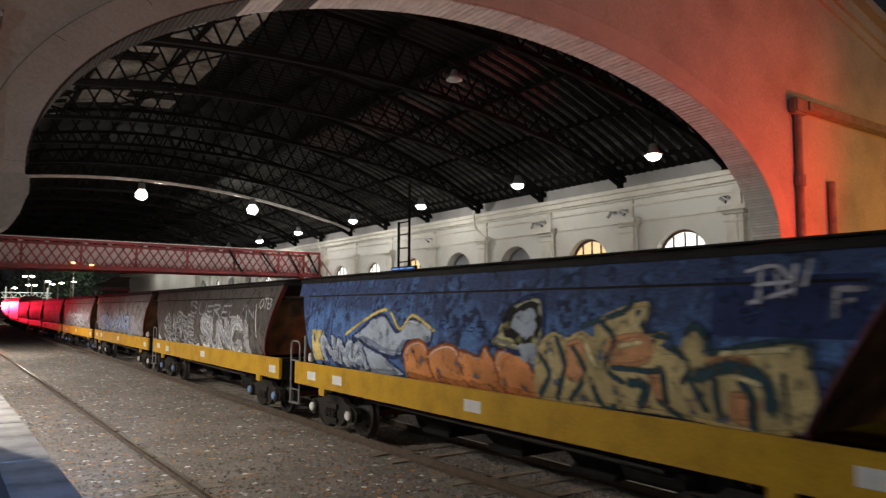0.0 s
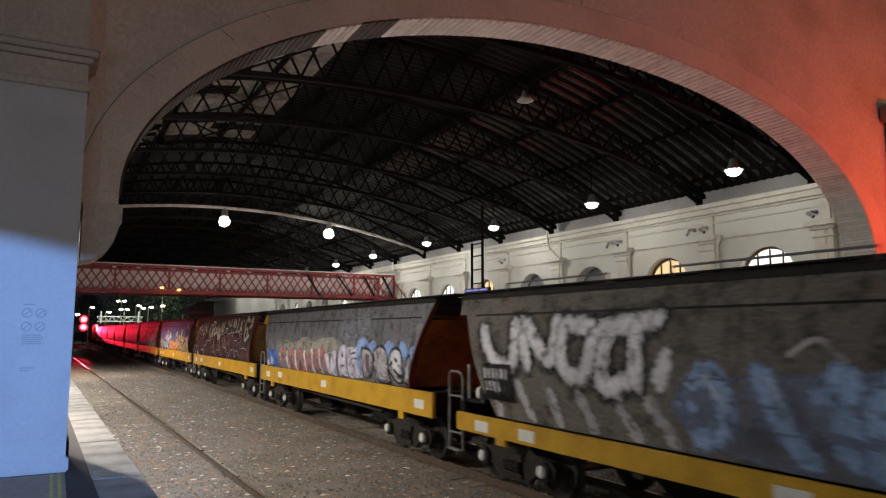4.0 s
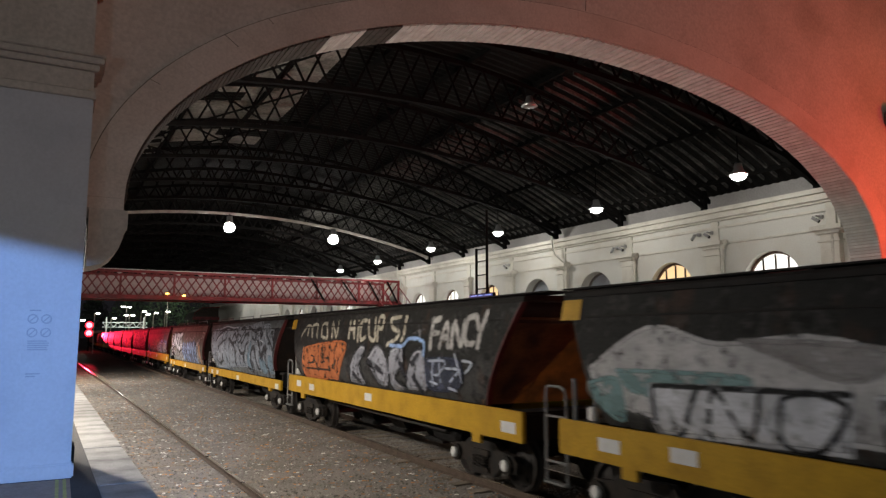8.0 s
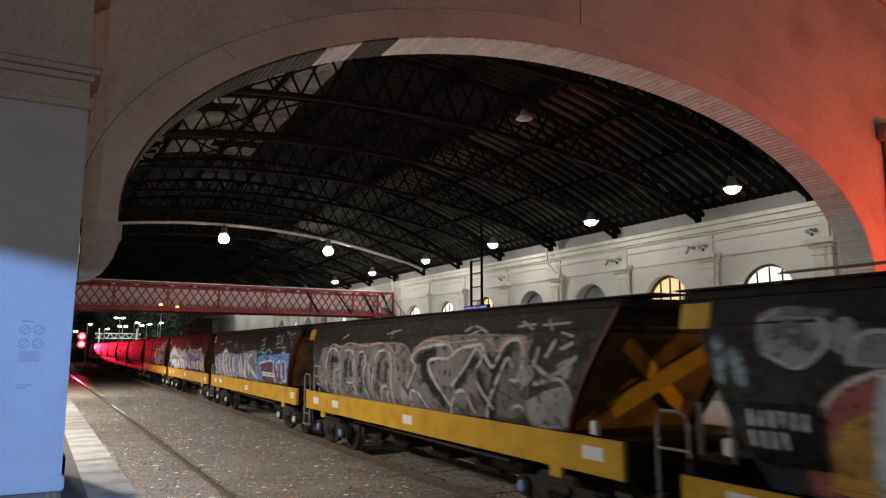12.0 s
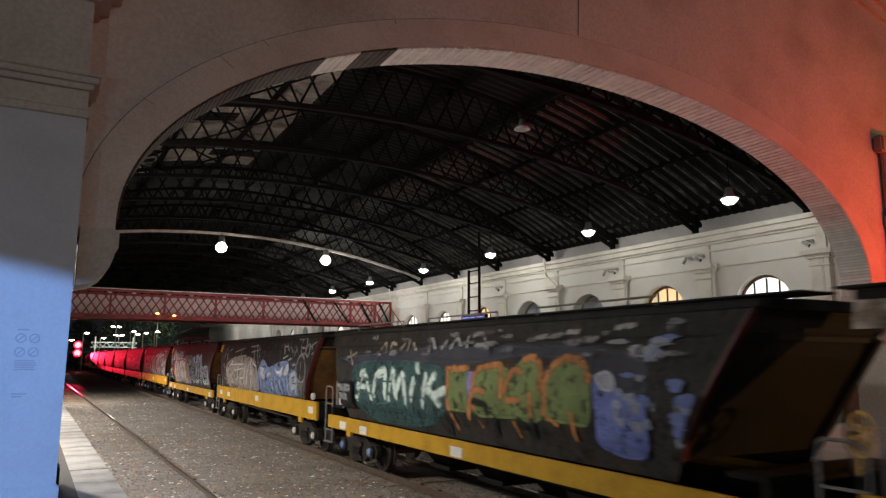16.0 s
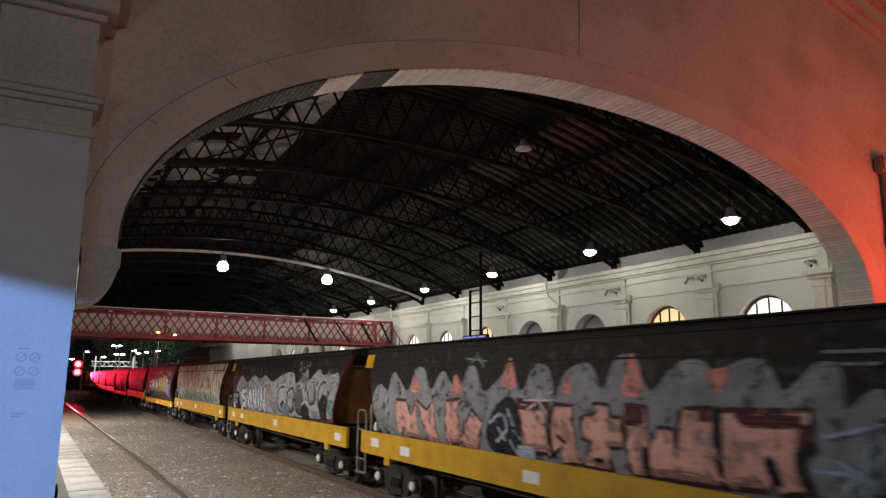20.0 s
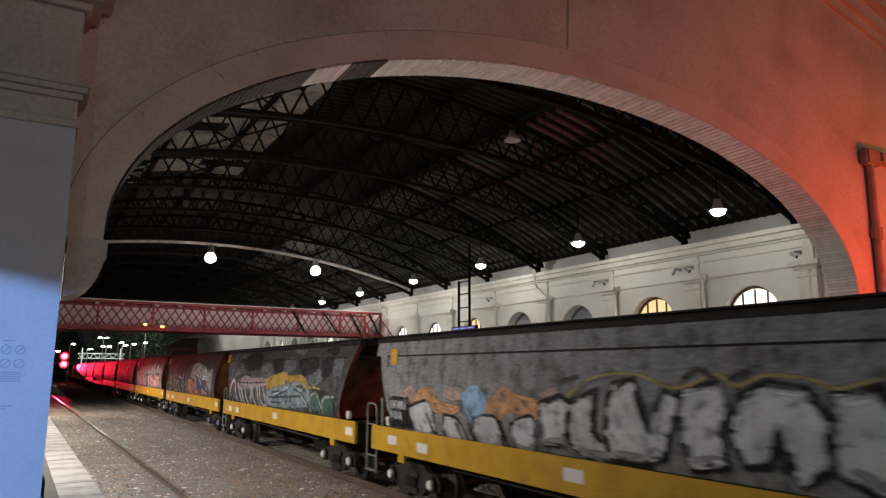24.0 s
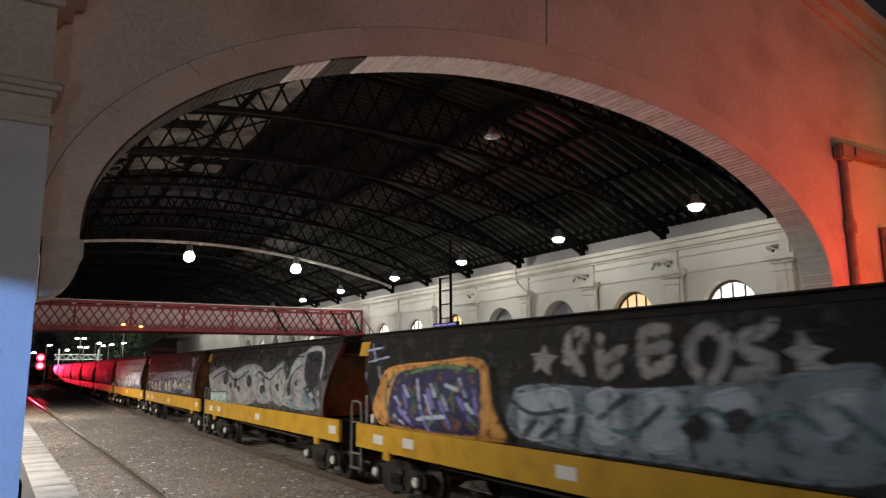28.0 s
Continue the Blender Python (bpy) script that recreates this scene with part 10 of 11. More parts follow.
    add("plate", (0.39, 0.52, 0.45), [(0.9, 0.32), (3.1, 0.36), (2.9, 0.0), (0.85, -0.06)])
    for q in ([(1.45, 0.32), (1.4, -0.04)], [(1.9, 0.32), (1.85, -0.04)], [(2.35, 0.32), (2.3, 0.0)], [(2.7, 0.36), (2.65, 0.0)], [(0.9, 0.34), (3.15, 0.4)],):
        add("line", (0.06, 0.085, 0.075), q, 0.05)
    add("patch", (0.035, 0.035, 0.037), [(10.85, 1.4), (11.05, 1.56), (11.8, 1.48), (11.95, 1.2), (11.85, 0.84), (11.35, 0.64), (11.0, 0.88)])
    add("line", (0.32, 0.335, 0.325), [(10.8, 1.08), (10.8, 1.48), (11.05, 1.64), (11.85, 1.64), (12.1, 1.4), (12.05, 0.96)], 0.13)
    add("line", (0.32, 0.335, 0.325), [(10.9, 0.88), (11.3, 0.56), (11.7, 0.48), (11.95, 0.6)], 0.13)
    for q in ([(11.15, 0.56), (11.5, 0.64), (11.7, 0.36)], [(11.0, 0.68), (11.25, 0.44)], [(11.55, 0.42), (11.75, 0.28)],):
        add("line", (0.04, 0.045, 0.05), q, 0.1)


WAGONS[18] = dict(label="grey grain hopper wagon with chalky mountain outlines", base=(0.025, 0.025, 0.024), low=(0.13, 0.14, 0.14), mid=0.7, rust=0.0, end=1, art=art_18)


def art_19(add):
    add("patch", (0.2, 0.24, 0.27, 0.85), [(5.8, 0.84), (6.45, 0.92), (8.0, 0.88), (9.3, 0.96), (10.3, 1.08), (11.15, 1.12), (11.05, 0.18), (8.75, 0.08), (5.8, 0.16)])
    for q in ([(5.9, 0.76), (6.95, 0.86), (7.0, 0.32), (5.95, 0.16)], [(7.4, 0.8), (7.9, 0.88), (7.95, 0.32), (7.4, 0.24)], [(8.3, 0.82), (8.9, 0.9), (8.9, 0.28), (8.3, 0.22)], [(10.5, 0.88), (10.95, 0.96), (10.8, 0.6), (10.55, 0.52)], [(9.3, 0.86), (9.8, 0.94), (9.85, 0.64), (9.35, 0.56)],):
        add("patch", (0.36, 0.41, 0.45, 0.85), q)
    add("patch", (0.5, 0.245, 0.07), [(0.7, 0.12), (1.15, 0.72), (1.6, 1.16), (3.55, 1.28), (4.65, 1.32), (5.1, 1.1), (5.2, 0.56), (5.45, 0.12), (4.65, 0.02), (1.65, 0.0)])
    add("patch", (0.05, 0.05, 0.11), [(1.45, 0.1), (1.8, 0.84), (2.3, 1.1), (4.35, 1.16), (4.85, 1.04), (4.8, 0.36), (4.4, 0.08), (2.2, 0.08)])
    for q in ([(1.55, 0.16), (1.5, 0.72), (1.85, 1.06)], [(2.3, 1.06), (3.6, 1.2), (4.7, 1.12)], [(3.4, 0.96), (3.6, 0.48), (3.1, 0.16)], [(4.35, 0.52), (4.65, 0.24)], [(2.6, 0.76), (2.65, 0.36)], [(4.0, 0.9), (4.05, 0.42)],):
        add("line", (0.09, 0.16, 0.08), q, 0.09)
    for q in ([(2.0, 0.4), (2.45, 0.12)], [(2.9, 0.44), (3.0, 0.04)], [(3.6, 0.58), (3.85, 0.1)], [(4.2, 0.68), (4.5, 0.32)], [(4.7, 0.8), (4.75, 0.44)], [(2.25, 0.76), (2.35, 0.44)], [(3.2, 0.78), (3.35, 0.48)],):
        add("line", (0.21, 0.18, 0.44), q, 0.12)
    for q in ([(2.25, 0.84), (2.45, 0.64)], [(2.8, 0.96), (2.9, 0.44)], [(3.3, 0.88), (3.45, 0.68)], [(3.8, 0.88), (4.2, 0.8)], [(4.25, 0.98), (4.45, 0.7)], [(1.9, 0.62), (2.3, 0.32)], [(2.7, 0.24), (3.75, 0.34)], [(3.1, 0.68), (3.3, 0.32)], [(3.7, 0.7), (3.85, 0.46)], [(4.45, 0.58), (4.65, 0.44)], [(1.8, 0.26), (2.1, 0.12)],):
        add("line", (0.42, 0.46, 0.56), q, 0.08)
    add("line", (0.018, 0.018, 0.018), [(5.15, 1.16), (5.35, 0.56), (5.6, 0.12)], 0.16)
    for q in ([(0.35, 1.54), (1.2, 1.6)], [(0.6, 1.3), (1.5, 1.4)], [(0.55, 1.06), (0.55, 0.12)], [(0.3, 1.2), (0.45, 0.36)], [(0.65, 1.68), (0.95, 1.32)], [(1.1, 1.2), (1.25, 0.96)],):
        add("line", (0.3, 0.33, 0.43), q, 0.05)
    add("plate", (0.26, 0.255, 0.24), [(6.45, 1.48), (6.55, 1.34), (6.75, 1.32), (6.6, 1.22), (6.65, 1.08), (6.45, 1.18), (6.3, 1.12), (6.35, 1.26), (6.2, 1.36), (6.4, 1.36)])
    add("plate", (0.26, 0.255, 0.24), [(10.4, 1.5), (10.5, 1.36), (10.7, 1.32), (10.55, 1.22), (10.75, 1.14), (10.55, 1.16), (10.4, 1.14), (10.4, 1.24), (10.25, 1.32), (10.4, 1.36)])
    for q in ([(7.0, 1.24), (7.0, 1.6), (7.3, 1.62), (7.25, 1.4)], [(7.05, 1.36), (7.3, 1.1)], [(7.6, 1.56), (7.7, 1.1), (8.0, 1.16)], [(7.7, 1.24), (8.05, 1.4)], [(8.7, 1.6), (8.35, 1.58), (8.45, 1.12), (8.8, 1.24)], [(8.4, 1.36), (8.75, 1.42)], [(9.1, 1.48), (9.3, 1.6), (9.55, 1.46), (9.5, 1.16), (9.3, 1.04), (9.1, 1.24), (9.1, 1.48)], [(10.0, 1.52), (9.75, 1.46), (9.85, 1.32), (10.1, 1.22), (10.0, 1.12), (9.7, 1.08)], [(10.05, 1.58), (10.1, 1.6)],):
        add("line", (0.26, 0.255, 0.24), q, 0.17)
    for q in ([(5.65, 0.74), (6.2, 0.52), (6.95, 0.6)], [(6.35, 0.2), (6.9, 0.48)], [(7.6, 0.52), (8.1, 0.82)], [(8.25, 0.42), (8.7, 0.72)], [(8.9, 0.72), (9.2, 0.54)], [(9.55, 0.52), (9.85, 0.64)], [(5.95, 0.2), (6.3, 0.44)], [(7.1, 0.28), (7.25, 0.52)],):
        add("line", (0.05, 0.07, 0.075), q, 0.06)
    for q in ([(7.15, 0.8), (7.5, 0.58)], [(8.9, 0.6), (9.35, 0.72), (9.6, 0.56)], [(9.8, 0.52), (10.25, 0.72), (10.55, 0.58)], [(10.75, 0.8), (11.1, 0.52)], [(6.7, 0.64), (6.75, 0.24)], [(7.85, 0.4), (8.25, 0.36)],):
        add("line", (0.1, 0.18, 0.17), q, 0.06)
    add("patch", (0.03, 0.03, 0.03), [(8.95, 0.5), (9.2, 0.6), (9.25, 0.48), (9.1, 0.4)])
    add("patch", (0.05, 0.045, 0.045), [(9.55, 0.66), (9.75, 0.72), (9.8, 0.56), (9.6, 0.52)])


WAGONS[19] = dict(label="black grain hopper wagon with an orange-edged blue graffiti piece", base=(0.015, 0.015, 0.015), low=(0.062, 0.065, 0.068), mid=0.25, rust=0.05, art=art_19)

PLAIN = [dict(base=(0.2, 0.19, 0.19), low=(0.300, 0.290, 0.290), mid=0.8, rust=0.1), dict(base=MID, low=(0.260, 0.250, 0.250), mid=0.6, rust=0.2), dict(base=(0.22, 0.2, 0.19), low=(0.300, 0.280, 0.270), mid=0.5, rust=0.25)]


def art_m2(add):
    add("piece", BLACK, WHITE, "SURRE", 1.5, 6.0, 0.12, 0.85, 0.20)
    add("piece", GREY, WHITE, "SUNCI", 6.3, 11.2, 0.06, 0.78, 0.28)
    add("text", GREY, "ERELIN", 7.0, 11.4, 0.95, 1.3, 0.09)
    add("text", CREAM, "I", 11.2, 11.9, 0.5, 1.35, 0.09)
    add("text", PALE, "OTB", 11.6, 12.5, 1.2, 1.45, 0.05)
    add("text", GREY, "SU", 5.2, 7.0, 1.05, 1.42, 0.08)


WAGONS[-2] = dict(label="grey-brown grain hopper wagon with black and grey outlined letters", base=(0.12, 0.108, 0.104), low=(0.17, 0.155, 0.15), mid=0.4, rust=0.1, tag=0, art=art_m2)


def art_far(add, k):
    add("cloud", (0.26, 0.24, 0.24), 1.4, 11.6, 0.02, 0.85, 7)
    add("piece", (SKY, PINK, PALE)[k], MID, ("SOMANE", "RENTAL", "VICESO")[k], 1.8, 9.8, 0.1, 0.75, 0.26)
    add("swirl", PALE, 1.6, 11.6, 0.2, 1.2, 0.08, 8)


for i in list(range(-7, -2)) + [20]:
    WAGONS[i] = dict(PLAIN[i % 3], label="weathered grey grain hopper wagon with faded pale graffiti", art=lambda add, k=i % 3: art_far(add, k))

TRAIN = {i: wagon(i, WAGONS[i]) for i in sorted(WAGONS)}


# how far the train is ahead of an even run, second by second
LEADS = {0: 0.05, 1: 0.05, 2: 0.1, 3: -0.3, 4: -0.25, 5: -0.2, 6: -0.15, 7: -0.15, 8: 0.0, 9: 0.38, 10: 0.5, 11: 0.02, 12: 0.2, 13: 0.2, 14: 0.15, 15: 0.3,
         16: 0.17, 17: 0.21, 18: -0.24, 19: -0.1, 20: -0.39, 21: -0.4, 22: -0.45, 23: -0.45, 24: -0.39, 25: 0.39, 26: 0.33, 27: 0.42, 28: 0.35}


def run(t):
    """Metres that the leading end of wagon 0 has gone past the viewer at t seconds."""
    k = min(int(t), 27)
    lead = LEADS[k] + (LEADS[k + 1] - LEADS[k]) * (t - k)
    return 1.40 + 9.566 * t + 0.0192 * t * t - 0.0001 * t ** 3 + lead


def motions():
    for i, (t, turning) in TRAIN.items():
        walk(t, [(k, pose(TRAIN_X, run(k) - PITCH * i, 0)) for k in range(0, 29)])
        # the wheels turn while the wagon is near
        for w, ya in turning:
            rows = []
            for k in range(0, 421):
                s = k * 2 / 30
                y = run(s) - PITCH * i
                if -12 < y < 48 or k in (0, 420):
                    a = -math.degrees(min(max(y, -12), 48) / 0.46)
                    rows.append((s, pose(0, ya, 0.46, a, 0, 0)))
            if len(rows) > 2:
                walk(w, rows)
    for t, lead in LOCOS:
        walk(t, [(k, pose(TRAIN_X, run(k) + lead, 0)) for k in range(0, 29)])


# ---- locomotives at the head of the train ----
LOCO_RED = mat("loco_red_paint", (0.30, 0.05, 0.04), 0.5, 0, 0.2, 2, 30, 0.1)


def locomotive(lead):
    t = thing("diesel_locomotive", pose(TRAIN_X, 0, 0), "diesel locomotive at the head of the grain train", "locomotive", "locomotives of the train")
    bm = bmesh.new()
    pr = [(-1.4, 1.3), (-1.4, 3.5), (-1.1, 3.95), (-0.5, 4.1), (0.5, 4.1), (1.1, 3.95), (1.4, 3.5), (1.4, 1.3)]
    sweep(bm, lambda y: [(a, y, z) for a, z in pr], (-17.6, -12, -6, -0.6))
    part("body", bm, LOCO_RED, t)
    bm = bmesh.new()
    box(bm, -1.45, 1.45, -18.2, 0, 0.95, 1.3, 0.03)
    part("underframe", bm, UNDER, t)
    for y in (-3.6, -14.6):
        bm = bmesh.new()
        box(bm, -1.2, 1.2, y - 2.0, y + 2.0, 0.25, 0.8, 0.05)
        part("bogie_frame", bm, BOGIE, t)
        for dy in (-1.5, 0, 1.5):
            bm = make_wheelset(bmesh.new())
            bm.transform(Matrix.Translation((0, y + dy, 0.46)))
            part("wheelset", bm, WHEEL, t)
    for x in (-0.9, 0.9):
        bm = bmesh.new()
        box(bm, x - 0.35, x + 0.35, -17.64, -17.58, 2.6, 3.3)
        part("cab_window", bm, GLASS_DARK, t)
    for x in (-0.9, 0.9):
        bm = bmesh.new()
        box(bm, x - 0.1, x + 0.1, -17.66, -17.6, 1.7, 1.9)
        part("marker_light", bm, RED_GLOW, t, "glowing red marker light")
    return t, lead


LOCOS = [locomotive(PITCH * 8 + 5.0), locomotive(PITCH * 8 + 24.2)]

# ---- far end of the line ----
def light_pole(x, y, h, m, arm=1.2, n=1):
    t = thing("light_pole", pose(x, y, -0.17), "distant yard light on a grey pole, lit", "street lamp", "yard lights")
    bm = bmesh.new()
    tube(bm, [(0, 0, 0), (0, 0, h)], 0.09, 6)
    bar(bm, (-arm if n > 1 else 0, 0, h), (arm, 0, h), 0.07)
    part("pole", bm, IRON_PALE, t)
    for s in ((1,) if n == 1 else (-1, 1)):
        bm = bmesh.new()
        lathe(bm, [(0, 0.12), (0.25, 0.1), (0.38, 0), (0.25, -0.12), (0, -0.15)], (s * arm, 0, h), 10)
        part("lamp_head", bm, m, t)


for x, h, m, n in ((2.4, 6.3, FAR_WHITE, 1), (3.2, 5.5, FAR_WHITE, 1), (5.5, 6.8, FAR_WHITE, 1), (8.05, 6.0, FAR_WHITE, 1), (10.3, 7.9, FAR_WHITE, 2), (10.9, 6.5, FAR_WHITE, 2), (12.5, 7.1, FAR_WHITE, 1),
                   (13.3, 6.7, FAR_WHITE, 1), (14.9, 7.0, FAR_WHITE, 1), (16.5, 7.2, FAR_WHITE, 1), (20.7, 6.9, FAR_WHITE, 1), (17.0, 10.4, FAR_AMBER, 2)):
    light_pole(x - 0.5, 130 + 1.7 * (x % 3), h, m, 0.5, n)

# lattice gantry over the lines
g = thing("signal_gantry", pose(0, 150, 0), "white lattice signal gantry across the tracks", "gantry")
for x in (7.7, 14.3):
    bm = bmesh.new()
    bar(bm, (x, 0, -0.17), (x, 0, 6.4), 0.22)
    part("post", bm, CAP_WHITE, g)
bm = bmesh.new()
for z in (4.5, 5.4):
    bar(bm, (7.0, 0, z), (15, 0, z), 0.14)
for k in range(12):
    x = 7.0 + 8 * k / 12
    bar(bm, (x, 0, 4.5 if k % 2 else 5.4), (x + 8 / 12, 0, 5.4 if k % 2 else 4.5), 0.1)
part("lattice_beam", bm, CAP_WHITE, g)
# fill light without a lamp body, added to brighten the gantry
lamp("gantry_light", "POINT", (11, 144, 7.5), 2600, (0.9, 1.0, 0.85), 0.3)

# red signal between the tracks
sg = thing("colour_light_signal", pose(5.1, 159, 0), "railway colour light signal showing two red lights", "railway signal")
bm = bmesh.new()
tube(bm, [(0, 0, -0.17), (0, 0, 3.0)], 0.11, 8)
part("mast", bm, IRON_DARK, sg)
bm = bmesh.new()
box(bm, -0.85, 0.85, 0.0, 0.2, 2.75, 6.15, 0.05)
part("backboard", bm, IRON_DARK, sg)
for z in (3.39, 4.96):
    bm = bmesh.new()
    lathe(bm, [(0, 0.05), (0.40, 0.04), (0.56, 0.0), (0.0, -0.01)], n=16)
    bm.transform(Matrix.Translation((0, -0.02, z)) @ Matrix.Rotation(radians(90), 4, "X"))
    part("lens", bm, RED_GLOW, sg, "glowing red lens")
    # glowing ring stands for the red halo round the lens
    bm = bmesh.new()
    lathe(bm, [(0.56, 0.0), (0.74, 0.10), (0.81, 0.10), (0.81, 0.0), (0.56, -0.01)], n=16)
    bm.transform(Matrix.Translation((0, -0.02, z)) @ Matrix.Rotation(radians(90), 4, "X"))
    part("lens_hood", bm, RED_HALO, sg)

# canopy at the far end of the east platform
cn = thing("platform_canopy", pose(0, 98, 0), "dark curved platform canopy with a red fascia", "canopy")
bm = bmesh.new()
sweep(bm, lambda y: [(15.2, y, 4.9), (15.6, y, 5.9), (16.6, y, 6.5), (18.7, y, 6.6), (18.7, y, 6.45), (16.6, y, 6.35), (15.75, y, 5.8), (15.35, y, 4.9)], (0, 7))
part("roof", bm, DARK_WOOD, cn)
bm = bmesh.new()
box(bm, 15.3, 18.7, -0.12, 0.0, 4.9, 5.3)
part("fascia", bm, RED_PAINT, cn)
bm = bmesh.new()
sweep(bm, lambda y: [(15.5, y, 3.0), (15.5, y, 5.3), (15.9, y, 5.9), (16.7, y, 6.3), (18.6, y, 6.4), (18.6, y, 3.0)], (0.02, 0.08))
part("end_screen", bm, DARK_WOOD, cn, "dark boarded end screen")
# red tube paints the signal's light along the roof edge
bm = bmesh.new()
tube(bm, [(15.3, -0.05, 4.9), (15.55, -0.05, 5.85), (16.55, -0.05, 6.5), (18.7, -0.05, 6.62)], 0.07, 6)
part("roof_edge", bm, RED_PAINT, cn, "red painted roof edge")
bm = bmesh.new()
for x in (15.6, 18.2):
    box(bm, x - 0.1, x + 0.1, 0.1, 0.3, 1.0, 5.0)
part("post", bm, IRON_DARK, cn)

# posts with a display on the far platform
ps = thing("platform_mast", pose(12.0, 19.6, 1.0), "two slim steel masts joined by rungs, with a display", "mast")
for y, h in ((0.32, 4.55), (-0.34, 5.75)):
    bm = bmesh.new()
    tube(bm, [(0, y, 0), (0, y, h)], 0.045, 8)
    part("post", bm, IRON_DARK, ps)
bm = bmesh.new()
for z in (2.3, 2.75, 3.2, 3.65, 4.1, 4.5):
    bm = bmesh.new()
    bar(bm, (0, 0.32, z), (0, -0.34, z), 0.035)
    part("rung", bm, IRON_DARK, ps)

# trees behind the yard
def tree(x, y, h, seed):
    rng = random.Random(seed)
    t = thing("tree", pose(x, y, -0.17), "dark broadleaf tree behind the rail yard, seen at night", "tree", "trees behind the yard")
    bm = bmesh.new()
    tube(bm, [(0, 0, 0), (0.1, 0, h * 0.3), (0.0, 0.1, h * 0.6)], 0.3, 7, radii=[0.35, 0.25, 0.1])
    for k in range(6):
        a = rng.uniform(0, 6.28)
        tube(bm, [(0, 0, h * rng.uniform(0.25, 0.5)), (h * 0.15 * math.cos(a), h * 0.15 * math.sin(a), h * 0.6), (h * 0.28 * math.cos(a), h * 0.28 * math.sin(a), h * 0.75)], 0.1, 5, radii=[0.12, 0.08, 0.03])
    part("trunk", bm, BARK, t)
    bm = bmesh.new()
    for k in range(900):
        a, r = rng.uniform(0, 6.28), math.sqrt(rng.random()) * h * 0.36
        z = h * rng.uniform(0.35, 1.0)
        r *= math.sin(min(1, (1.05 - z / h) * 2.2)) ** 0.6 + 0.15
        c = Vector((r * math.cos(a), r * math.sin(a), z))
        n1 = Vector((rng.uniform(-1, 1), rng.uniform(-1, 1), rng.uniform(-1, 1))).normalized()
        n2 = n1.orthogonal().normalized()
        s = rng.uniform(0.25, 0.5)
        bm.faces.new([bm.verts.new(c + q) for q in (n1 * s, n2 * s * 0.6, -n1 * s, -n2 * s * 0.6)])
    part("crown", bm, LEAF, t)


for k, (x, y, h) in enumerate(((16, 205, 14), (24, 200, 16), (33, 210, 17), (43, 205, 18), (52, 195, 16), (8, 220, 13), (62, 200, 18))):
    tree(x, y, h, k)
# greenish fill light without a lamp body, added to brighten the trees
lamp("yard_tree_light", "POINT", (28, 185, 16), 9000, (0.75, 1.0, 0.7), 0.4)

# unseen roof added over the viewer; its sloping edge cuts the pier light's beam
bm = bmesh.new()
sweep(bm, lambda y: [(0.35, y, 3.98), (0.35, y, 4.12), (-9, y, 5.99), (-9, y, 5.85)], (-12, 1.3))
sweep(bm, lambda y: [(0.35, y, 3.76), (0.35, y, 4.0), (-9, y, 5.87), (-9, y, 5.63)], (1.24, 1.3))
tagged(part("verandah_roof", bm, DARK_WOOD), "dark timber verandah over the platform", "verandah", kind="structure")
bm = bmesh.new()
box(bm, -9.3, -9.0, -12, 108, -0.2, 7.6)
tagged(part("wall_west", bm, STUCCO_WALL), "cream wall along the platform", "wall", kind="structure")

# ---- details on the station wall ----
def wall_camera(y, z, s):
    t = thing("security_camera", pose(18.62, y, z), "small grey security camera on a bracket on the wall", "camera", "cameras on the station wall")
    s *= 0.5
    bm = bmesh.new()
    bar(bm, (0.36, 0, 0.10), (0.05, 0, 0.10), 0.05)
    box(bm, 0.22, 0.37, -0.05, 0.05, 0.04, 0.16, 0.02)
    part("bracket", bm, PLASTIC_GREY, t)
    bm = bmesh.new()
    tube(bm, [(0.05, -0.16 * s, -0.06), (0.0, 0.16 * s, 0.06)], 0.05, 10)
    part("housing", bm, PLASTIC_GREY, t)
    bm = bmesh.new()
    tube(bm, [(0.052, -0.165 * s, -0.063), (0.056, -0.19 * s, -0.072)], 0.05, 10)
    part("lens_ring", bm, IRON_DARK, t)


for y, z, s in ((12.35, 5.95, 1), (16.2, 5.98, 1), (16.75, 5.98, -1), (20.3, 5.98, 1), (20.75, 5.98, -1), (28.3, 5.98, 1)):
    wall_camera(y, z, s)


def wall_pipe(y, z1):
    t = thing("wall_downpipe", pose(18.83, y, 1.0), "cream painted downpipe with a funnel head on the station wall", "downpipe", "downpipes on the station wall")
    bm = bmesh.new()
    tube(bm, [(0, 0, 0), (0, 0, z1 - 1.3)], 0.055, 8)
    part("pipe", bm, TRIM_CREAM, t)
    bm = bmesh.new()
    lathe(bm, [(0.05, -0.3), (0.16, 0.0), (0.17, 0.03), (0.0, 0.02)], (0, 0, z1 - 1.0), 8)
    part("funnel_head", bm, TRIM_CREAM, t)
    for z in (1.6, 3.4):
        bm = bmesh.new()
        tube(bm, [(0, 0, z), (0, 0, z + 0.12)], 0.085, 8)
        part("collar", bm, TRIM_CREAM, t)


for y in (12.0, 15.75, 19.8, 23.85, 27.9, 31.95, 36.0):
    wall_pipe(y, 5.75)
# swan-neck pipes off the roof
for y in (24.35, 40.4):
    bm = bmesh.new()
    tube(bm, [(18.55, y + 0.1, 7.0), (18.56, y + 0.08, 6.5), (18.6, y, 6.2), (18.8, y - 0.35, 5.8), (18.82, y - 0.4, 1.0)], 0.04, 8)
    tagged(part("roof_drain_pipe", bm, TRIM_CREAM), "thin cream drain pipe bending down the station wall", "pipe")
# brick-red dado along the foot of the station wall
bm = bmesh.new()
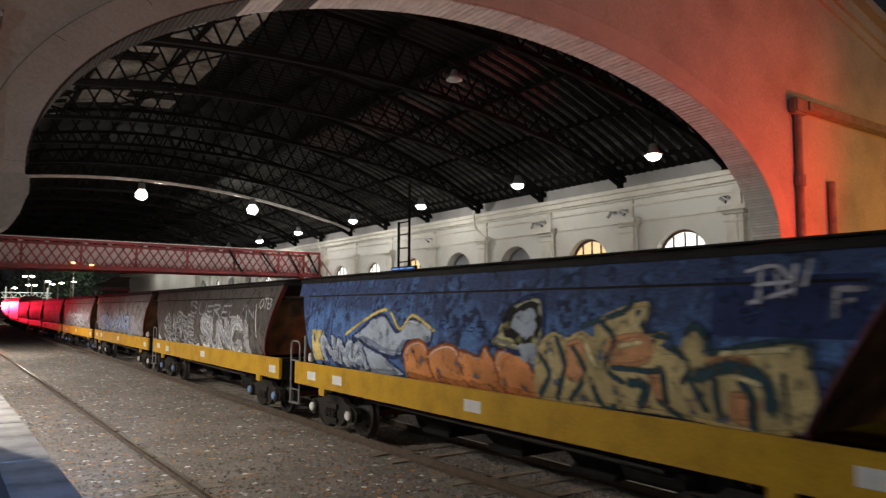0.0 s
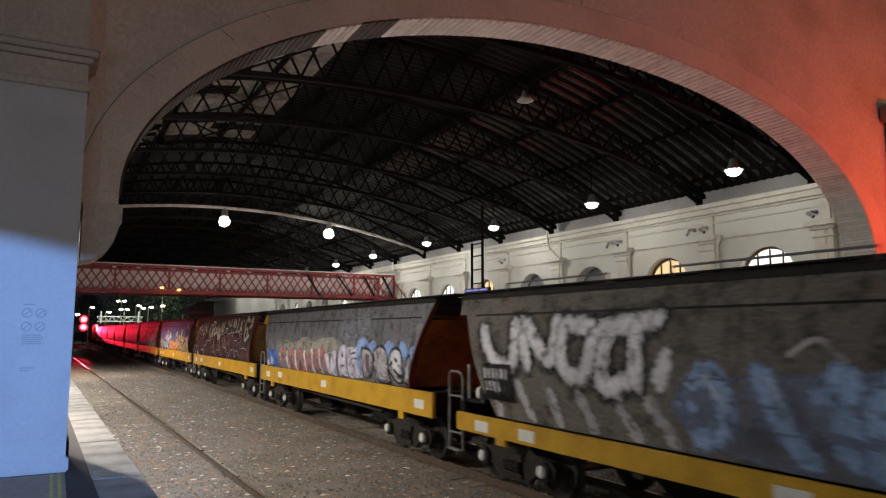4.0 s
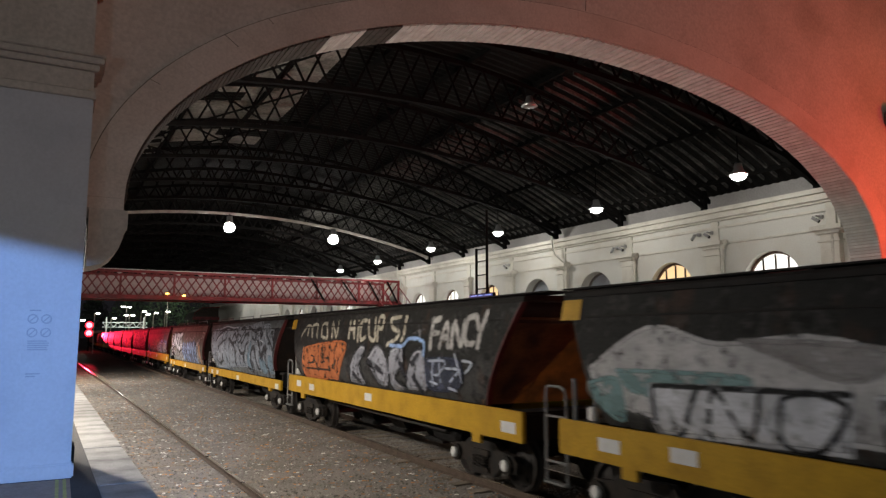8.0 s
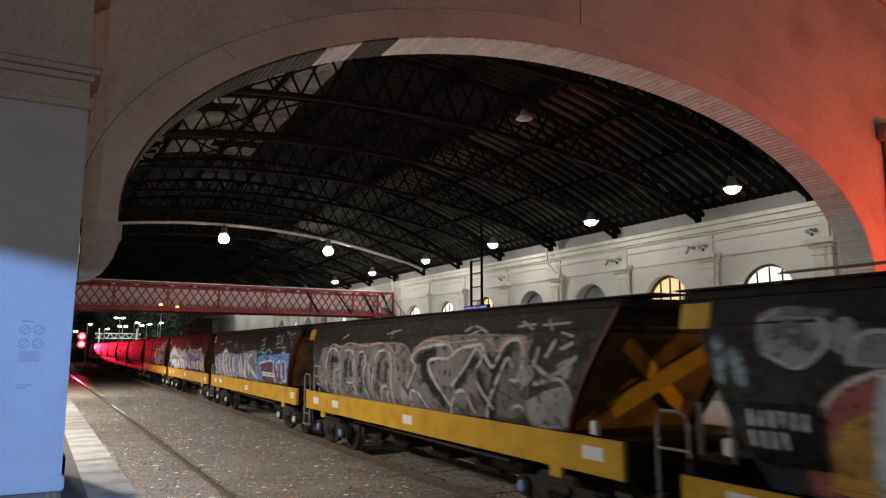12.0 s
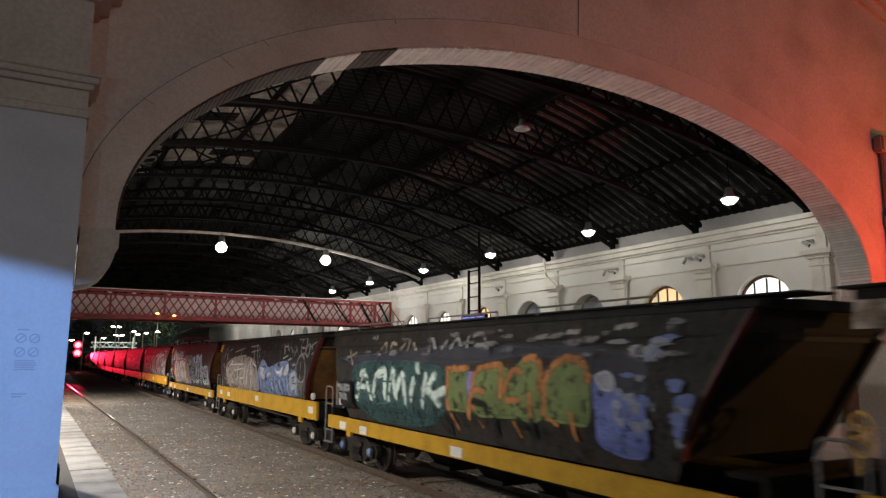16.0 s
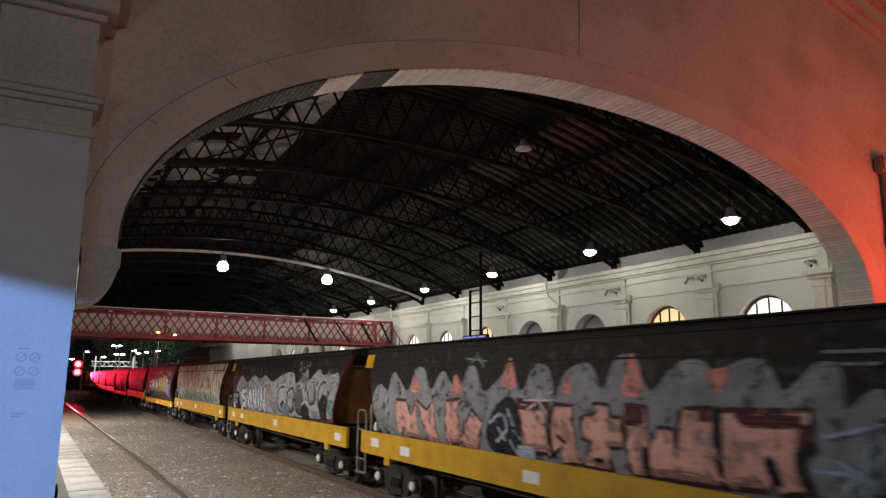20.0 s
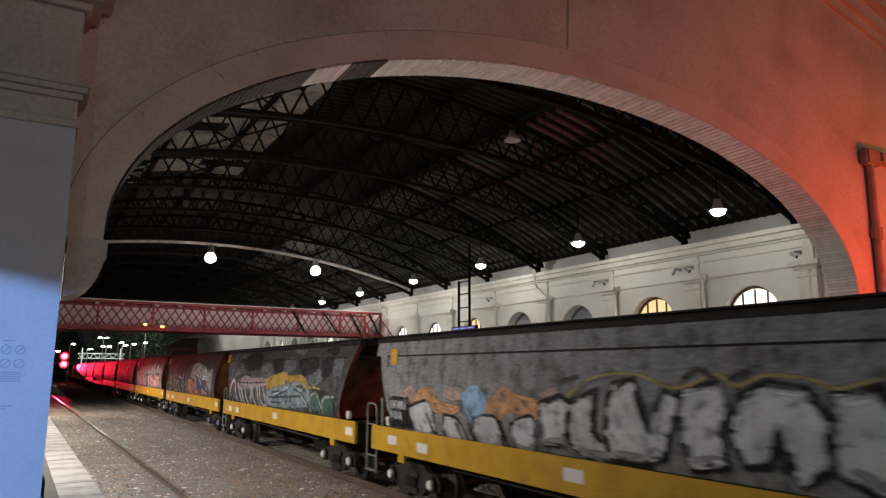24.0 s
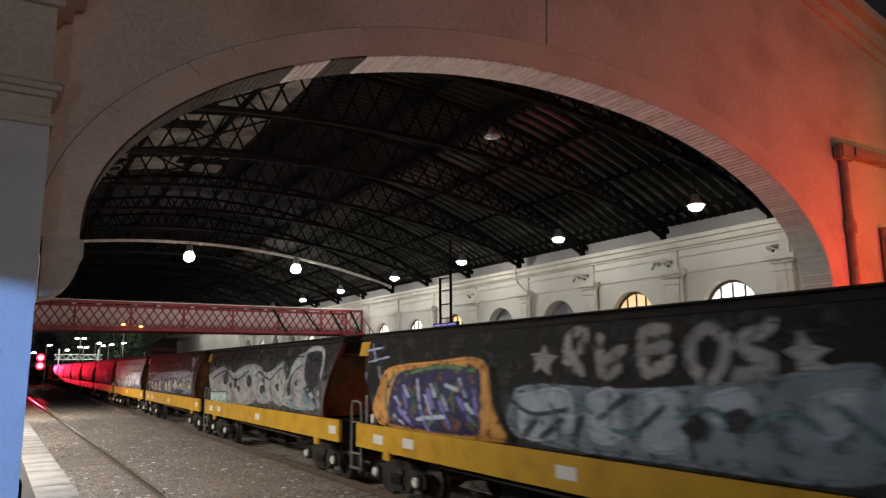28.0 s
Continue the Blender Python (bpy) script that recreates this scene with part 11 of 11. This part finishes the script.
box(bm, WALL_X - 0.04, WALL_X - 0.004, 11.12, 107, 0.99, 2.02, 0.008)
part("dado", bm, DADO_RED, wall_east, "dull brick-red painted dado")
# display on the masts
bm = bmesh.new()
box(bm, -0.05, 0.05, -0.78, 0.72, 2.76, 3.05, 0.01)
part("display_case", bm, IRON_DARK, ps)
bm = bmesh.new()
box(bm, -0.058, -0.051, -0.74, 0.68, 2.79, 3.02)
part("display_screen", bm, SCREEN_BLUE, ps, "glowing blue departure display")
for k in range(3):
    for y0, y1 in ((0.60, 0.2), (0.1, -0.15), (-0.3, -0.66)):
        bm = bmesh.new()
        box(bm, -0.064, -0.060, min(y0, y1), max(y0, y1) - 0.05 * k, 2.97 - 0.07 * k, 2.995 - 0.07 * k)
        part("display_line", bm, DISPLAY_TEXT, ps)
bm = bmesh.new()
tube(bm, [(0, 0.32, 2.7), (-0.25, 0.32, 2.75)], 0.02, 6)
part("bracket", bm, IRON_DARK, ps)

# sheet added for the lit background behind the lattice, and studs along the rail
bm = bmesh.new()
box(bm, BR_X0, BR_X1 - 0.2, BR_Y + 2.30, BR_Y + 2.33, BR_Z0 + 0.2, BR_Z1 - 0.15)
part("infill_mesh", bm, BRIDGE_BACKING, bridge, "greyish wire mesh infill")
for k in range(40):
    x = BR_X0 + 3 + k * 0.58
    bm = bmesh.new()
    lathe(bm, [(0.0, -0.07), (0.09, -0.04), (0.12, 0.0), (0.0, 0.01)], (x, BR_Y - 0.1, BR_Z1 - 0.16), 8)
    part("rail_stud", bm, CAP_WHITE if k % 5 in (0, 3) else RED_PAINT, bridge)

# ---- by the pier ----
bm = bmesh.new()
box(bm, -0.60, 0.20, 7.2, 9.55, 0.996, 1.004)
strip = tagged(part("tactile_paving", bm, TACTILE), "ribbed brown tactile paving with yellow edge lines", "paving", kind="structure")
for k in range(11):
    bm = bmesh.new()
    x = -0.58 + 0.055 * k
    box(bm, x, x + 0.028, 7.22, 9.53, 1.004, 1.010, 0.002)
    part("rib", bm, TACTILE, strip)
for x in (0.05, 0.125):
    bm = bmesh.new()
    box(bm, x, x + 0.035, 7.22, 9.53, 1.004, 1.010)
    part("yellow_line", bm, YELLOW_LINE, strip)
NOTICE_PRINT = mat("faded_print", (0.35, 0.38, 0.44), 0.6, 0, 0.1, 9, 50, 0.0)
sign = thing("rules_sign", pose(0, 9.648, 0), "faded printed notice with four pictograms on the pier", "sign")
bm = bmesh.new()
box(bm, -0.385, -0.06, -0.004, 0.0, 2.12, 2.98)
part("sheet", bm, mat("notice_sheet", (0.50, 0.52, 0.56), 0.6, 0, 0.08, 3, 30, 0.02), sign)
for x, z in ((-0.29, 2.86), (-0.15, 2.86), (-0.29, 2.70), (-0.15, 2.70)):
    bm = bmesh.new()
    for j in range(16):
        a, b = j * math.tau / 16, (j + 1) * math.tau / 16
        bm.faces.new([bm.verts.new((x + r * math.cos(t), -0.006, z + r * math.sin(t))) for r, t in ((0.042, a), (0.058, a), (0.058, b), (0.042, b))])
    bar(bm, (x - 0.035, -0.006, z - 0.035), (x + 0.035, -0.006, z + 0.035), 0.014, 0.003)
    part("pictogram", bm, NOTICE_PRINT, sign)
for z, w in ((2.96, 0.12), (2.60, 0.2), (2.575, 0.22), (2.55, 0.22), (2.525, 0.2), (2.50, 0.21), (2.22, 0.15), (2.19, 0.1)):
    bm = bmesh.new()
    box(bm, -0.33, -0.33 + w, -0.008, -0.005, z - 0.008, z + 0.008)
    part("print_line", bm, NOTICE_PRINT, sign)
# joint lines and a rubbing strip at the foot of the pier
bm = bmesh.new()
box(bm, 0.20, 0.235, 9.75, 10.2, 1.0, 1.35, 0.01)
part("kerb_guard", bm, IRON_DARK, pier)


# stand-ins on the footbridge for two amber lamps beyond it
for x, z in ((4.9, 4.95), (5.75, 4.86)):
    t = thing("bridge_lamp", pose(x, BR_Y - 0.09, z), "small amber lamp on the side of the footbridge, lit", "lamp", "amber lamps on the footbridge")
    bm = bmesh.new()
    bar(bm, (0, 0.0, 0.06), (0, -0.12, 0.06), 0.05)
    part("bracket", bm, IRON_DARK, t)
    bm = bmesh.new()
    lathe(bm, [(0, 0.04), (0.07, 0.02), (0.10, -0.02), (0.06, -0.05), (0, -0.06)], (0, -0.16, 0.0), 10)
    part("lens", bm, FAR_AMBER, t, "glowing amber lens", smooth=True)


# ---- unseen lamp bodies added on the viewer's side of the gable ----
def fill_lamp(x, y, z):
    t = thing("platform_post_lamp", pose(x, y, 1.0), "short platform lamp with a round white globe, lit", "lamp", "post lamps on the platform")
    bm = bmesh.new()
    tube(bm, [(0, 0, 0), (0, 0, z - 1.16)], 0.045, 10)
    part("post", bm, IRON_DARK, t)
    bm = bmesh.new()
    lathe(bm, [(0, 0.0), (0.14, 0.0), (0.14, 0.02), (0.06, 0.06), (0.0, 0.06)], (0, 0, 0), 12)
    part("base_flange", bm, IRON_DARK, t)
    bm = bmesh.new()
    lathe(bm, [(0, -0.16), (0.08, -0.14), (0.15, -0.06), (0.16, 0.02), (0.12, 0.11), (0.0, 0.16)], (0, 0, z - 1.0), 14)
    o = part("globe", bm, BULB, t, "glowing white globe", smooth=True)
    o.visible_shadow = False


for p in ((-3.4, -0.6, 2.5), (-3.4, -8.5, 2.5)):
    fill_lamp(*p)

# housing added for the unseen blue light on the pier
t = thing("verandah_lamp", pose(-0.55, -2.0, 4.02), "bluish floodlight fixed under the verandah roof", "lamp")
bm = bmesh.new()
box(bm, -0.12, 0.12, -0.16, -0.07, -0.07, 0.09, 0.02)
part("housing", bm, IRON_DARK, t)
bm = bmesh.new()
bar(bm, (0, -0.11, 0.08), (0, -0.11, 0.15), 0.04)
part("bracket", bm, IRON_DARK, t)

t = thing("red_signal", pose(19.7, 4.7, -0.17), "railway signal on a post showing a red light", "railway signal")
bm = bmesh.new()
tube(bm, [(0.15, -0.30, 0), (0.15, -0.30, 3.6)], 0.07, 10)
part("post", bm, IRON_DARK, t)
bm = bmesh.new()
box(bm, -0.2, 0.5, -0.32, -0.12, 2.85, 3.65, 0.03)
part("head", bm, IRON_DARK, t)
bm = bmesh.new()
lathe(bm, [(0, 0.02), (0.09, 0.015), (0.13, 0.0), (0.0, -0.01)], n=16)
bm.transform(Matrix.Translation((0.0, -0.11, 3.17)) @ Matrix.Rotation(radians(-90), 4, "X"))
part("lens", bm, RED_GLOW, t, "glowing red lens")


def mast_lamp(name, x, y, z, glow_material, label):
    """A tall lamp: the head hangs over its light on a short arm."""
    t = thing(name, pose(x, y, -0.17), label, "street lamp")
    bm = bmesh.new()
    tube(bm, [(0.9, 0, 0), (0.9, 0, z + 0.3), (0.7, 0, z + 0.5), (0.1, 0, z + 0.55)], 0.08, 10)
    part("pole", bm, LAMP_METAL, t)
    bm = bmesh.new()
    lathe(bm, [(0, 0.62), (0.12, 0.60), (0.22, 0.48), (0.24, 0.44), (0.0, 0.46)], (0, 0, z), 14)
    part("head", bm, LAMP_METAL, t)
    bm = bmesh.new()
    lathe(bm, [(0, 0.45), (0.2, 0.44), (0.14, 0.36), (0.0, 0.33)], (0, 0, z), 14)
    o = part("lens", bm, glow_material, t, "glowing lens", smooth=True)
    o.visible_shadow = False


mast_lamp("street_lamp", 24.0, 5.0, 5.8, FAR_AMBER, "sodium street lamp on a grey pole, lit amber")

# post and housing added for the wagon end fill light
t = thing("yard_floodlight", pose(20.5, -8.0, -0.17), "sodium floodlight on a low post, aimed at the track, lit", "floodlight")
bm = bmesh.new()
tube(bm, [(0.2, -0.35, 0), (0.2, -0.35, 2.5)], 0.06, 10)
part("post", bm, IRON_DARK, t)
bm = bmesh.new()
box(bm, -0.18, 0.18, -0.30, -0.14, 2.22, 2.52, 0.03)
part("housing", bm, LAMP_METAL, t)
# pole and head added at the unseen light behind the viewer
mast_lamp("yard_mast_lamp", 11.5, -18.0, 13.0, FAR_WHITE, "tall yard lamp on a grey pole, lit")

motions()
